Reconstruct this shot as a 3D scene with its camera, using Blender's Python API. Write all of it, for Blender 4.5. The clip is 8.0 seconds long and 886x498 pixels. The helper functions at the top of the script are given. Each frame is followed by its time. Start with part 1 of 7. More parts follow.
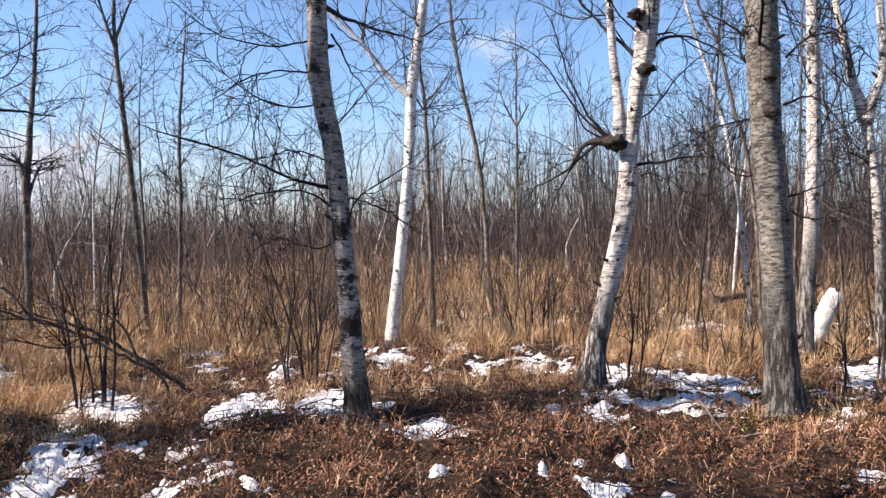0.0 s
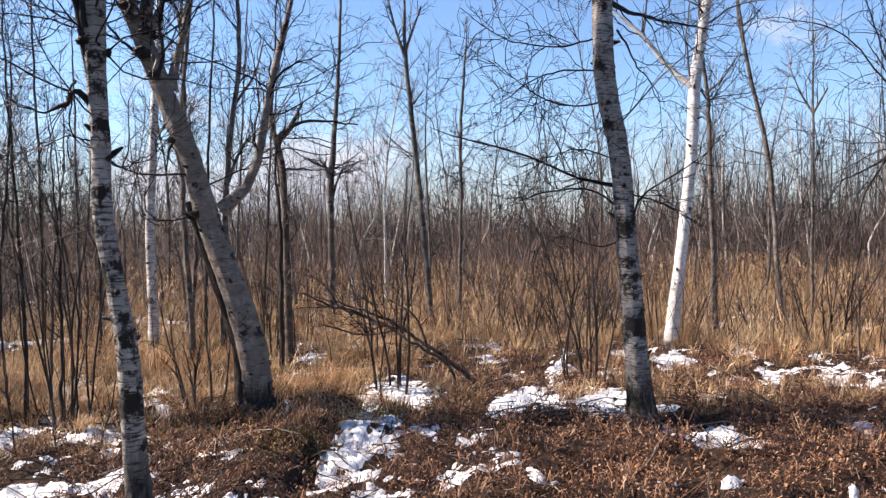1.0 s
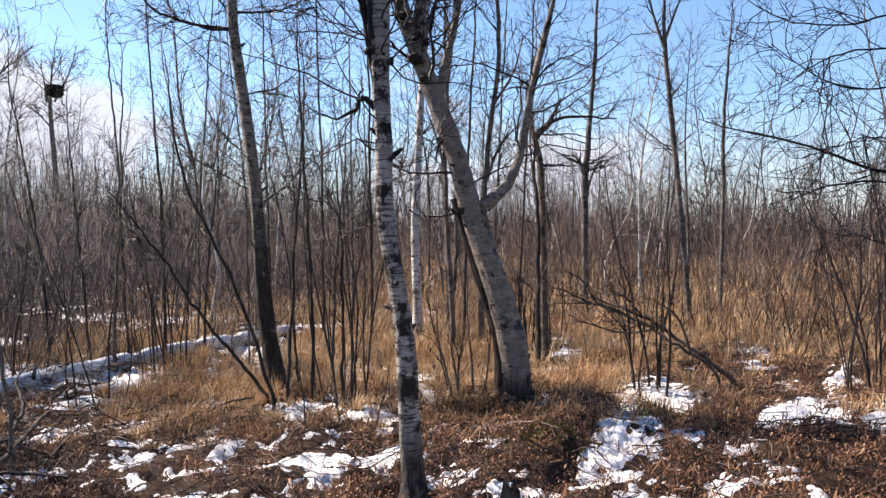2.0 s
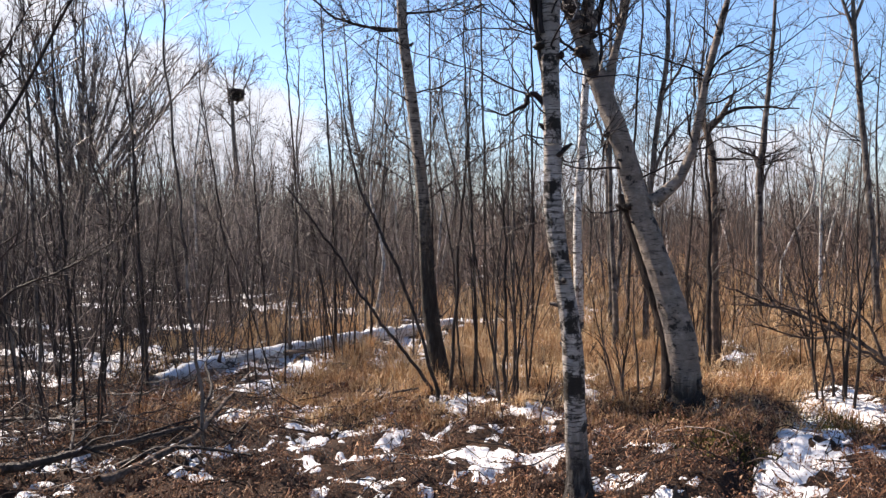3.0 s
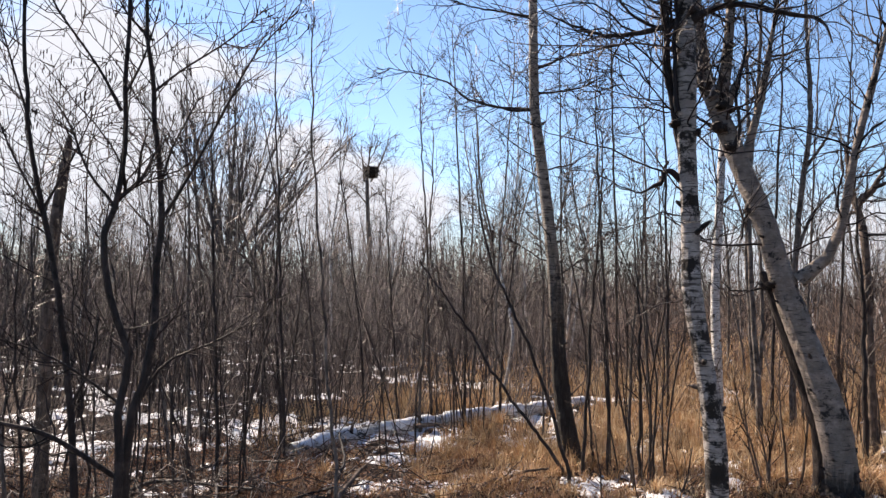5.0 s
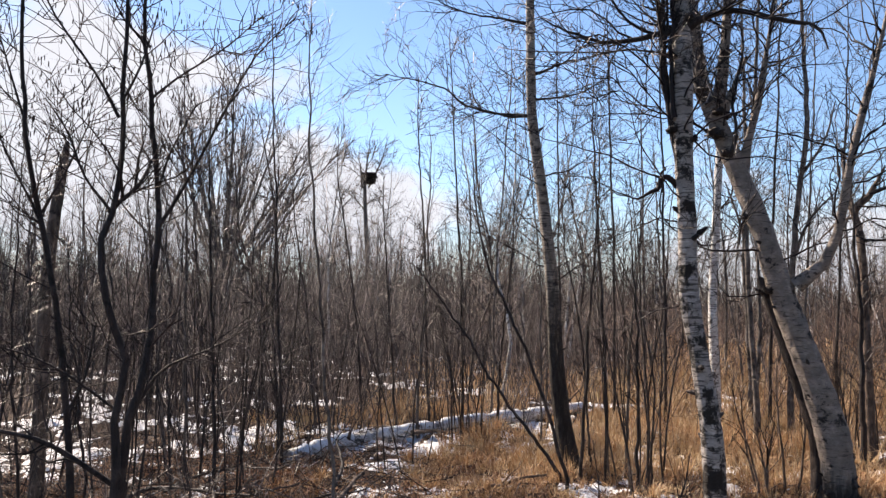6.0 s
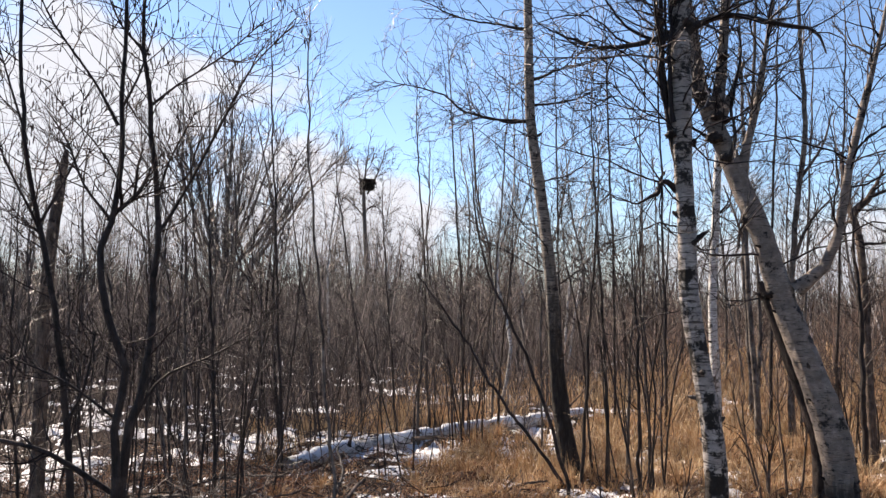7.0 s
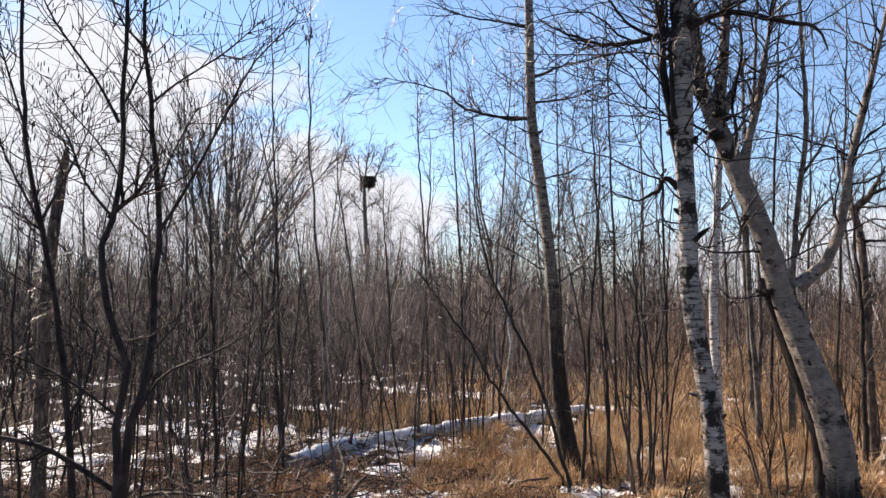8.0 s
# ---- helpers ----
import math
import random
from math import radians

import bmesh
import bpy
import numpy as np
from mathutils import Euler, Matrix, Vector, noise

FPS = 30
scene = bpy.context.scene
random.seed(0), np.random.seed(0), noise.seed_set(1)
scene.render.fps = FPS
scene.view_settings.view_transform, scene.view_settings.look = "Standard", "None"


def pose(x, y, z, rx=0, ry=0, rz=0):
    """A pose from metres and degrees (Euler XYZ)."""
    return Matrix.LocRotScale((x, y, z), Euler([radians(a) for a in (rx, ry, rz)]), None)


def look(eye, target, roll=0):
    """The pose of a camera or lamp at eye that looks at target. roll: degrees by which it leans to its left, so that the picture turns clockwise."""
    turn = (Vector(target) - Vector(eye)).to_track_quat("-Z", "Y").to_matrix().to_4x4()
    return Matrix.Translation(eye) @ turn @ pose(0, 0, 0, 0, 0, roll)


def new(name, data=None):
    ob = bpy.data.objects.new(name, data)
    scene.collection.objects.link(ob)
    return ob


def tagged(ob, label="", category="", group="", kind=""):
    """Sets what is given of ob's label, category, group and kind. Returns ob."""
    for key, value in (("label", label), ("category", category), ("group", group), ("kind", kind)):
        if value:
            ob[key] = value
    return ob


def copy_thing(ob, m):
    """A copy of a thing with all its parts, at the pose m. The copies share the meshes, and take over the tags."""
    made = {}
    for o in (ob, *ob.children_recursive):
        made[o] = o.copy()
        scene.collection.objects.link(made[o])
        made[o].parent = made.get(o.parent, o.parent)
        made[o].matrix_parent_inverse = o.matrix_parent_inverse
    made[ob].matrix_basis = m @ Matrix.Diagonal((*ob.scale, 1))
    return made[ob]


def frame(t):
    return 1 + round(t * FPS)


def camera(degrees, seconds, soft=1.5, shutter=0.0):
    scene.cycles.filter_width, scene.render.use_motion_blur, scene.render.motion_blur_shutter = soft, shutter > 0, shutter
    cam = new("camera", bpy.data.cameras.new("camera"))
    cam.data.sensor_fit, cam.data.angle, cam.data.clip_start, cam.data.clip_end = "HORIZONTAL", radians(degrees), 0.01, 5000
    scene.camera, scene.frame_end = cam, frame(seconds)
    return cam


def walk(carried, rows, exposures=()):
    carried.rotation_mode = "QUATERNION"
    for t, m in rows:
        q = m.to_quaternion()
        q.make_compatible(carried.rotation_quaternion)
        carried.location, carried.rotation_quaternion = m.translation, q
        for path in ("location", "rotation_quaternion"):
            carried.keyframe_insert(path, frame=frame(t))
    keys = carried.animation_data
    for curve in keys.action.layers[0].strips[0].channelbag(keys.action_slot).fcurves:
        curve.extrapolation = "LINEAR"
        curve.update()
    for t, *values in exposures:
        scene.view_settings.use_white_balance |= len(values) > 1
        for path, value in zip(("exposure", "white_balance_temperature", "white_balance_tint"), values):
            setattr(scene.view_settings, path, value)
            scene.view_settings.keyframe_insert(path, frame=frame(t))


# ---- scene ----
cam = camera(58.50, 8.0, soft=1.4)
# seconds, place of the eye, yaw to the left, pitch up, roll
ROWS = [
    (0.0, -0.000, -0.000, 1.600, 0.00, -0.94, -0.30),
    (0.5, -0.054, -0.020, 1.600, 8.88, -0.94, -0.27),
    (1.0, -0.112, -0.041, 1.618, 19.27, -1.16, -0.19),
    (1.5, -0.157, -0.077, 1.621, 28.17, -1.30, -0.03),
    (2.0, -0.201, -0.099, 1.622, 37.10, -1.47, 0.10),
    (2.2, -0.215, -0.104, 1.621, 40.48, -1.55, 0.24),
    (3.3, -0.263, -0.142, 1.625, 50.90, -1.57, 0.47),
    (3.5, -0.257, -0.157, 1.625, 52.86, -0.94, 0.52),
    (3.6, -0.255, -0.162, 1.628, 53.66, -0.05, 0.60),
    (3.7, -0.252, -0.167, 1.631, 53.93, 0.69, 0.69),
    (3.8, -0.250, -0.172, 1.634, 54.27, 1.42, 0.77),
    (4.0, -0.246, -0.181, 1.639, 55.04, 1.97, 0.93),
    (4.2, -0.246, -0.181, 1.641, 56.89, 2.67, 1.03),
    (4.5, -0.247, -0.181, 1.643, 57.29, 2.98, 1.13),
    (4.7, -0.246, -0.181, 1.643, 57.62, 3.17, 1.12),
    (5.8, -0.243, -0.180, 1.644, 57.66, 3.73, 1.06),
    (6.0, -0.242, -0.180, 1.644, 57.61, 3.81, 1.04),
    (6.5, -0.246, -0.178, 1.644, 57.62, 4.05, 0.89),
    (7.0, -0.247, -0.181, 1.645, 57.56, 4.24, 0.69),
    (7.5, -0.245, -0.182, 1.644, 57.60, 4.14, 0.71),
    (8.0, -0.250, -0.183, 1.644, 57.60, 4.05, 0.68),
]
walk(cam, [(t, pose(x, y, z, 90 + pitch, 0, yaw) @ pose(0, 0, 0, 0, 0, roll)) for t, x, y, z, yaw, pitch, roll in ROWS],
     [(0.0, 1.32, 6850, 19), (2.0, 1.4, 6950, 19), (4.0, 1.36, 7300, 19), (8.0, 1.33, 7400, 19)])

# ---------------------------------------------------------------- light
SUN_YAW, SUN_UP = 101.0, 38.0


def sky():
    world = bpy.data.worlds.new("sky")
    scene.world = world
    world.use_nodes = True
    nt = world.node_tree
    nt.nodes.clear()
    n = nt.nodes.new
    out, bg, tex = n("ShaderNodeOutputWorld"), n("ShaderNodeBackground"), n("ShaderNodeTexSky")
    tex.sky_type, tex.sun_disc = "NISHITA", False
    tex.sun_elevation, tex.sun_rotation = radians(SUN_UP), radians(-SUN_YAW)
    tex.air_density, tex.dust_density, tex.ozone_density = 1.0, 0.1, 3.0
    bg.inputs["Strength"].default_value = 0.07
    # fair-weather clouds: banks low on the sun's side, broken wisps elsewhere
    tc, mp, no = n("ShaderNodeTexCoord"), n("ShaderNodeMapping"), n("ShaderNodeTexNoise")
    mp.inputs["Scale"].default_value = (1.0, 1.0, 2.0)
    no.inputs["Scale"].default_value, no.inputs["Detail"].default_value, no.inputs["Roughness"].default_value = 4.5, 8.0, 0.58
    total = no.outputs["Fac"]
    for yaw, up, wide, gain in ((84, 11.5, 0.36, 0.46), (78, 3, 0.4, 0.28), (61, 8, 0.24, 0.38), (122, 21, 0.75, 0.26), (40, 5, 0.3, 0.24), (28, 4, 0.3, 0.26), (-120, 12, 0.6, 0.26)):
        a, e = radians(yaw), radians(up)
        dist, fall, add = n("ShaderNodeVectorMath"), n("ShaderNodeMapRange"), n("ShaderNodeMath")
        dist.operation = "DISTANCE"
        dist.inputs[1].default_value = (-math.sin(a) * math.cos(e), math.cos(a) * math.cos(e), 2.0 * math.sin(e))
        fall.inputs["From Min"].default_value, fall.inputs["From Max"].default_value = wide, 0.0
        fall.inputs["To Min"].default_value, fall.inputs["To Max"].default_value = 0.0, gain
        nt.links.new(mp.outputs[0], dist.inputs[0])
        nt.links.new(dist.outputs["Value"], fall.inputs["Value"])
        nt.links.new(total, add.inputs[0])
        nt.links.new(fall.outputs[0], add.inputs[1])
        total = add.outputs[0]
    ramp, mix = n("ShaderNodeMapRange"), n("ShaderNodeMix")
    ramp.inputs["From Min"].default_value, ramp.inputs["From Max"].default_value = 0.66, 0.82
    ramp.interpolation_type = "SMOOTHSTEP"
    mix.data_type = "RGBA"
    mix.inputs["B"].default_value = (4.75, 5.45, 6.3, 1)
    ln = nt.links.new
    ln(tc.outputs["Generated"], mp.inputs[0])
    ln(mp.outputs[0], no.inputs["Vector"])
    # pale haze towards the horizon
    sep, low, pale = n("ShaderNodeSeparateXYZ"), n("ShaderNodeMapRange"), n("ShaderNodeMix")
    low.inputs["From Min"].default_value, low.inputs["From Max"].default_value = 0.15, 0.0
    low.inputs["To Max"].default_value = 0.75
    pale.data_type = "RGBA"
    pale.inputs["B"].default_value = (3.8, 4.2, 4.8, 1)
    ln(tc.outputs["Generated"], sep.inputs[0])
    ln(sep.outputs["Z"], low.inputs["Value"])
    ln(low.outputs[0], pale.inputs["Factor"])
    clear = n("ShaderNodeMix")
    clear.data_type, clear.blend_type = "RGBA", "MULTIPLY"
    clear.inputs["Factor"].default_value = 1.0
    clear.inputs["B"].default_value = (0.9, 1.08, 1.21, 1)
    ln(tex.outputs[0], clear.inputs["A"])
    ln(clear.outputs["Result"], pale.inputs["A"])
    ln(total, ramp.inputs["Value"])
    ln(ramp.outputs[0], mix.inputs["Factor"])
    ln(pale.outputs["Result"], mix.inputs["A"])
    ln(mix.outputs["Result"], bg.inputs["Color"])
    ln(bg.outputs[0], out.inputs[0])


def sunlight():
    lamp = bpy.data.lights.new("sun", "SUN")
    lamp.energy, lamp.angle, lamp.color = 5.0, radians(0.53), (1.0, 0.925, 0.815)
    ob = new("sun", lamp)
    a, e = radians(SUN_YAW), radians(SUN_UP)
    way = Vector((-math.sin(a) * math.cos(e), math.cos(a) * math.cos(e), math.sin(e)))
    ob.matrix_world = look(way * 50, (0, 0, 0))


sky()
sunlight()

# ---------------------------------------------------------------- materials


def material(name, rough=0.85):
    mat = bpy.data.materials.new(name)
    mat.use_nodes = True
    nt = mat.node_tree
    b = nt.nodes["Principled BSDF"]
    b.inputs["Roughness"].default_value = rough
    b.inputs["Specular IOR Level"].default_value = 0.25 if rough > 0.6 else 0.11
    return mat, nt, b


def noise_node(nt, vec, scale, detail=4.0, rough=0.55, stretch=None, shift=(0, 0, 0)):
    mp = nt.nodes.new("ShaderNodeMapping")
    mp.inputs["Scale"].default_value = stretch or (1, 1, 1)
    mp.inputs["Location"].default_value = shift
    no = nt.nodes.new("ShaderNodeTexNoise")
    no.inputs["Scale"].default_value, no.inputs["Detail"].default_value, no.inputs["Roughness"].default_value = scale, detail, rough
    nt.links.new(vec, mp.inputs[0])
    nt.links.new(mp.outputs[0], no.inputs["Vector"])
    return no.outputs["Fac"]


def ramp_node(nt, value, stops):
    r = nt.nodes.new("ShaderNodeValToRGB")
    els = r.color_ramp.elements
    while len(els) < len(stops):
        els.new(0.5)
    for el, (p, c) in zip(els, stops):
        el.position, el.color = p, (*c, 1)
    nt.links.new(value, r.inputs[0])
    return r.outputs["Color"]


def range_node(nt, value, a, b, lo=0.0, hi=1.0):
    r = nt.nodes.new("ShaderNodeMapRange")
    r.inputs["From Min"].default_value, r.inputs["From Max"].default_value = a, b
    r.inputs["To Min"].default_value, r.inputs["To Max"].default_value = lo, hi
    nt.links.new(value, r.inputs["Value"])
    return r.outputs[0]


def mix_node(nt, fac, a, b, blend="MIX"):
    m = nt.nodes.new("ShaderNodeMix")
    m.data_type, m.blend_type = "RGBA", blend
    for val, sock in ((fac, m.inputs["Factor"]), (a, m.inputs["A"]), (b, m.inputs["B"])):
        if isinstance(val, (int, float)):
            sock.default_value = val
        elif isinstance(val, tuple):
            sock.default_value = (*val, 1)
        else:
            nt.links.new(val, sock)
    return m.outputs["Result"]


def bump_node(nt, b, height, strength=0.4, distance=0.01):
    bp = nt.nodes.new("ShaderNodeBump")
    bp.inputs["Strength"].default_value, bp.inputs["Distance"].default_value = strength, distance
    nt.links.new(height, bp.inputs["Height"])
    nt.links.new(bp.outputs[0], b.inputs["Normal"])


def object_coords(nt):
    return nt.nodes.new("ShaderNodeTexCoord").outputs["Object"]


def birch_bark(name, pale, dark, scars=0.56, foot=0.5, shag=0.5, dashes=0.535, across=(9, 9, 80)):
    """Papery bark: pale sheets, thin dark lenticels across, black scars and patches; a ragged, furrowed foot that fades out upward."""
    mat, nt, b = material(name, 0.7)
    co = object_coords(nt)
    sheet = noise_node(nt, co, 9.0, 6, 0.7, (1, 1, 1.5))
    base = ramp_node(nt, sheet, [(0.3, tuple(c * 0.55 for c in pale)), (0.5, tuple(c * 0.95 for c in pale)), (0.62, tuple(min(0.8, c * 1.35) for c in pale)), (0.75, tuple(min(0.82, c * 1.9) for c in pale))])
    stain = range_node(nt, noise_node(nt, co, 1.0, 4, 0.6, (2.5, 2.5, 3), (4, 4, 4)), 0.45, 0.75, 0.0, 0.6)
    base = mix_node(nt, stain, base, tuple(c * k for c, k in zip(pale, (0.62, 0.57, 0.52))))
    lines = range_node(nt, noise_node(nt, co, 1.0, 3, 0.6, across), dashes, dashes + 0.065, 0.0, 0.85)
    base = mix_node(nt, lines, base, tuple(c * 2.0 for c in dark))
    add = nt.nodes.new("ShaderNodeMath")
    add.operation = "MULTIPLY_ADD"
    add.inputs[1].default_value = 0.34
    nt.links.new(noise_node(nt, co, 1.0, 2, 0.5, (0.6, 0.6, 1.5), (2, 8, 5)), add.inputs[0])
    nt.links.new(noise_node(nt, co, 1.0, 8, 0.74, (7, 7, 8), (3, 1, 2)), add.inputs[2])
    patch = range_node(nt, add.outputs[0], scars + 0.17, scars + 0.23)
    base = mix_node(nt, patch, base, dark)
    if foot:
        sep = nt.nodes.new("ShaderNodeSeparateXYZ")
        nt.links.new(co, sep.inputs[0])
        height = range_node(nt, sep.outputs["Z"], 0.0, foot, 1.0, 0.0)
        furrow = noise_node(nt, co, 1.0, 6, 0.7, (24, 24, 4.5), (1, 5, 3))
        mth = nt.nodes.new("ShaderNodeMath")
        mth.operation = "ADD"
        nt.links.new(height, mth.inputs[0])
        nt.links.new(furrow, mth.inputs[1])
        low = range_node(nt, mth.outputs[0], 0.75, 1.1, 0.0, 1.0)
        base = mix_node(nt, low, base, ramp_node(nt, furrow, [(0.3, tuple(c * 0.5 for c in dark)), (0.48, dark), (0.62, tuple(c * shag for c in pale))]))
    nt.links.new(base, b.inputs["Base Color"])
    bump_node(nt, b, noise_node(nt, co, 1.0, 6, 0.7, (16, 16, 26)), 0.9, 0.03)
    return mat


def rough_bark(name, dark, light, stretch=(30, 30, 7), rough=0.85):
    mat, nt, b = material(name, rough)
    co = object_coords(nt)
    grain = noise_node(nt, co, 1.0, 6, 0.65, stretch)
    col = ramp_node(nt, grain, [(0.32, dark), (0.52, tuple((a + c) / 2 for a, c in zip(dark, light))), (0.7, light)])
    spots = range_node(nt, noise_node(nt, co, 1.0, 5, 0.65, (5, 5, 6), (7, 2, 1)), 0.5, 0.66, 0.0, 0.8)
    col = mix_node(nt, spots, col, tuple(min(0.5, c * 1.6) for c in light))
    gaps = range_node(nt, noise_node(nt, co, 1.0, 5, 0.65, (7, 7, 9), (1, 6, 3)), 0.56, 0.64, 0.0, 0.85)
    col = mix_node(nt, gaps, col, tuple(c * 0.6 for c in dark))
    nt.links.new(col, b.inputs["Base Color"])
    bump_node(nt, b, grain, 0.9, 0.03)
    return mat


def by_piece(name, stops, rough=0.85, through_light=0.0, other=None, patch=0.45):
    """Many small pieces in one mesh, each with a shade of its own."""
    mat, nt, b = material(name, rough)
    rnd = nt.nodes.new("ShaderNodeNewGeometry").outputs["Random Per Island"]
    col = ramp_node(nt, rnd, stops)
    co = object_coords(nt)
    if other:
        col = mix_node(nt, range_node(nt, noise_node(nt, co, patch, 4, 0.6, None, (3, 9, 0)), 0.42, 0.62), col, ramp_node(nt, rnd, other))
    dirt = range_node(nt, noise_node(nt, co, 1.3, 4), 0.3, 0.7, 0.54, 1.14)
    val = nt.nodes.new("ShaderNodeVectorMath")
    val.operation = "SCALE"
    nt.links.new(col, val.inputs[0])
    nt.links.new(dirt, val.inputs["Scale"])
    nt.links.new(val.outputs[0], b.inputs["Base Color"])
    if through_light:
        tr, add = nt.nodes.new("ShaderNodeBsdfTranslucent"), nt.nodes.new("ShaderNodeMixShader")
        add.inputs[0].default_value = through_light
        nt.links.new(val.outputs[0], tr.inputs[0])
        nt.links.new(b.outputs[0], add.inputs[1])
        nt.links.new(tr.outputs[0], add.inputs[2])
        nt.links.new(add.outputs[0], nt.nodes["Material Output"].inputs[0])
    return mat


def soil_material():
    mat, nt, b = material("forest_soil", 0.95)
    co = object_coords(nt)
    fine = noise_node(nt, co, 22.0, 8, 0.7)
    col = ramp_node(nt, fine, [(0.3, (0.006, 0.004, 0.003)), (0.5, (0.02, 0.01, 0.006)), (0.66, (0.06, 0.029, 0.017)), (0.8, (0.15, 0.08, 0.043))])
    wide = noise_node(nt, co, 0.9, 4)
    col = mix_node(nt, range_node(nt, wide, 0.4, 0.65), col, ramp_node(nt, fine, [(0.3, (0.012, 0.007, 0.005)), (0.55, (0.05, 0.027, 0.016)), (0.8, (0.17, 0.1, 0.056))]))
    nt.links.new(col, b.inputs["Base Color"])
    bump_node(nt, b, fine, 0.9, 0.04)
    return mat


def snow_material():
    mat, nt, b = material("old_snow", 0.6)
    co = object_coords(nt)
    col = ramp_node(nt, noise_node(nt, co, 9.0, 6, 0.65), [(0.3, (0.5, 0.52, 0.55)), (0.55, (0.68, 0.695, 0.71)), (0.8, (0.8, 0.81, 0.82))])
    spots = range_node(nt, noise_node(nt, co, 48.0, 4, 0.65), 0.57, 0.66, 0.0, 0.8)
    col = mix_node(nt, spots, col, (0.2, 0.12, 0.07))
    nt.links.new(col, b.inputs["Base Color"])
    bump_node(nt, b, noise_node(nt, co, 14.0, 6, 0.6), 0.6, 0.03)
    return mat


BIRCH = birch_bark("white_birch_bark", (0.62, 0.6, 0.57), (0.04, 0.034, 0.03), 0.575, 0.5, 0.7)
BIRCH_CLEAN = birch_bark("clean_white_birch_bark", (0.7, 0.68, 0.65), (0.05, 0.04, 0.035), 0.62, 0.25, 0.6, 0.6)
BIRCH_GREY = birch_bark("grey_birch_bark", (0.35, 0.316, 0.286), (0.018, 0.014, 0.011), 0.5, 0.85, 0.3)
BIRCH_PLAIN = birch_bark("plain_grey_birch_bark", (0.225, 0.188, 0.158), (0.02, 0.016, 0.013), 0.57, 0.6, 0.22, 0.585)
BIRCH_DARK = birch_bark("dark_footed_birch_bark", (0.58, 0.555, 0.52), (0.035, 0.028, 0.024), 0.56, 2.6, 0.5)
BIRCH_SHAGGY = birch_bark("shaggy_birch_bark", (0.56, 0.53, 0.495), (0.035, 0.029, 0.025), 0.565, 1.5, 0.75)
FALLEN_BIRCH = birch_bark("fallen_birch_bark", (0.58, 0.56, 0.53), (0.03, 0.025, 0.022), 0.52, 0.0)
POPLAR = birch_bark("poplar_bark", (0.205, 0.192, 0.167), (0.022, 0.019, 0.016), 0.6, 1.7, 0.95, 0.495, (15, 15, 44))
ASPEN = birch_bark("aspen_bark", (0.29, 0.245, 0.2), (0.02, 0.015, 0.012), 0.57, 3.4, 0.16)
BROWN_BARK = rough_bark("brown_bark", (0.03, 0.02, 0.015), (0.15, 0.11, 0.085))
GREY_BARK = rough_bark("grey_bark", (0.035, 0.028, 0.024), (0.17, 0.145, 0.125))
DARK_BARK = rough_bark("alder_bark", (0.009, 0.007, 0.006), (0.042, 0.031, 0.027), rough=0.65)
# the ramp's pale end colours a few twigs as if catching the sun
TWIG = by_piece("twig_bark", [(0.0, (0.007, 0.005, 0.005)), (0.5, (0.016, 0.011, 0.011)), (0.85, (0.045, 0.034, 0.032)), (1.0, (0.13, 0.1, 0.085))], 0.42)
PALE_TWIG = by_piece("pale_twig_bark", [(0.0, (0.06, 0.045, 0.038)), (0.5, (0.13, 0.1, 0.085)), (1.0, (0.26, 0.22, 0.19))], 0.7)
# palest pieces are painted as sunlit stems, the darkest as shaded gaps
THICKET = by_piece("thicket_bark", [(0.0, (0.013, 0.009, 0.008)), (0.4, (0.065, 0.042, 0.033)), (0.85, (0.18, 0.12, 0.095)), (1.0, (0.38, 0.29, 0.24))], 0.85)
BRUSH = by_piece("brushwood_bark", [(0.0, (0.012, 0.008, 0.007)), (0.6, (0.035, 0.024, 0.02)), (0.9, (0.09, 0.066, 0.056)), (1.0, (0.25, 0.2, 0.175))], 0.42)
# alder bark with the darkness of backlit stems put into its colour
SHADE_THICKET = by_piece("backlit_alder_bark", [(0.0, (0.009, 0.007, 0.007)), (0.45, (0.03, 0.0215, 0.0225)), (0.88, (0.085, 0.066, 0.066)), (1.0, (0.34, 0.29, 0.265))], 0.7)
# cool grey here is the haze of distance, put into the bark colour
WOODS = by_piece("hazed_wood_bark", [(0.0, (0.02, 0.017, 0.017)), (0.5, (0.05, 0.045, 0.045)), (1.0, (0.14, 0.13, 0.127))])
FAR_SHRUB = by_piece("far_shrub_bark", [(0.0, (0.012, 0.009, 0.008)), (0.5, (0.03, 0.021, 0.019)), (1.0, (0.075, 0.054, 0.047))])
GRASS = by_piece("dry_grass", [(0.0, (0.24, 0.118, 0.055)), (0.4, (0.4, 0.228, 0.112)), (0.75, (0.54, 0.35, 0.185)), (1.0, (0.68, 0.5, 0.3))], 0.7, 0.18,
                 [(0.0, (0.34, 0.2, 0.1)), (0.4, (0.5, 0.335, 0.18)), (0.75, (0.62, 0.455, 0.265)), (1.0, (0.76, 0.62, 0.41))], 0.7)
LITTER = by_piece("dead_fern", [(0.0, (0.02, 0.009, 0.006)), (0.35, (0.1, 0.044, 0.026)), (0.75, (0.26, 0.122, 0.068)), (1.0, (0.46, 0.28, 0.165))], 0.8, 0.08,
                  [(0.0, (0.06, 0.028, 0.016)), (0.35, (0.25, 0.127, 0.07)), (0.75, (0.44, 0.255, 0.145)), (1.0, (0.64, 0.46, 0.3))], 2.6)
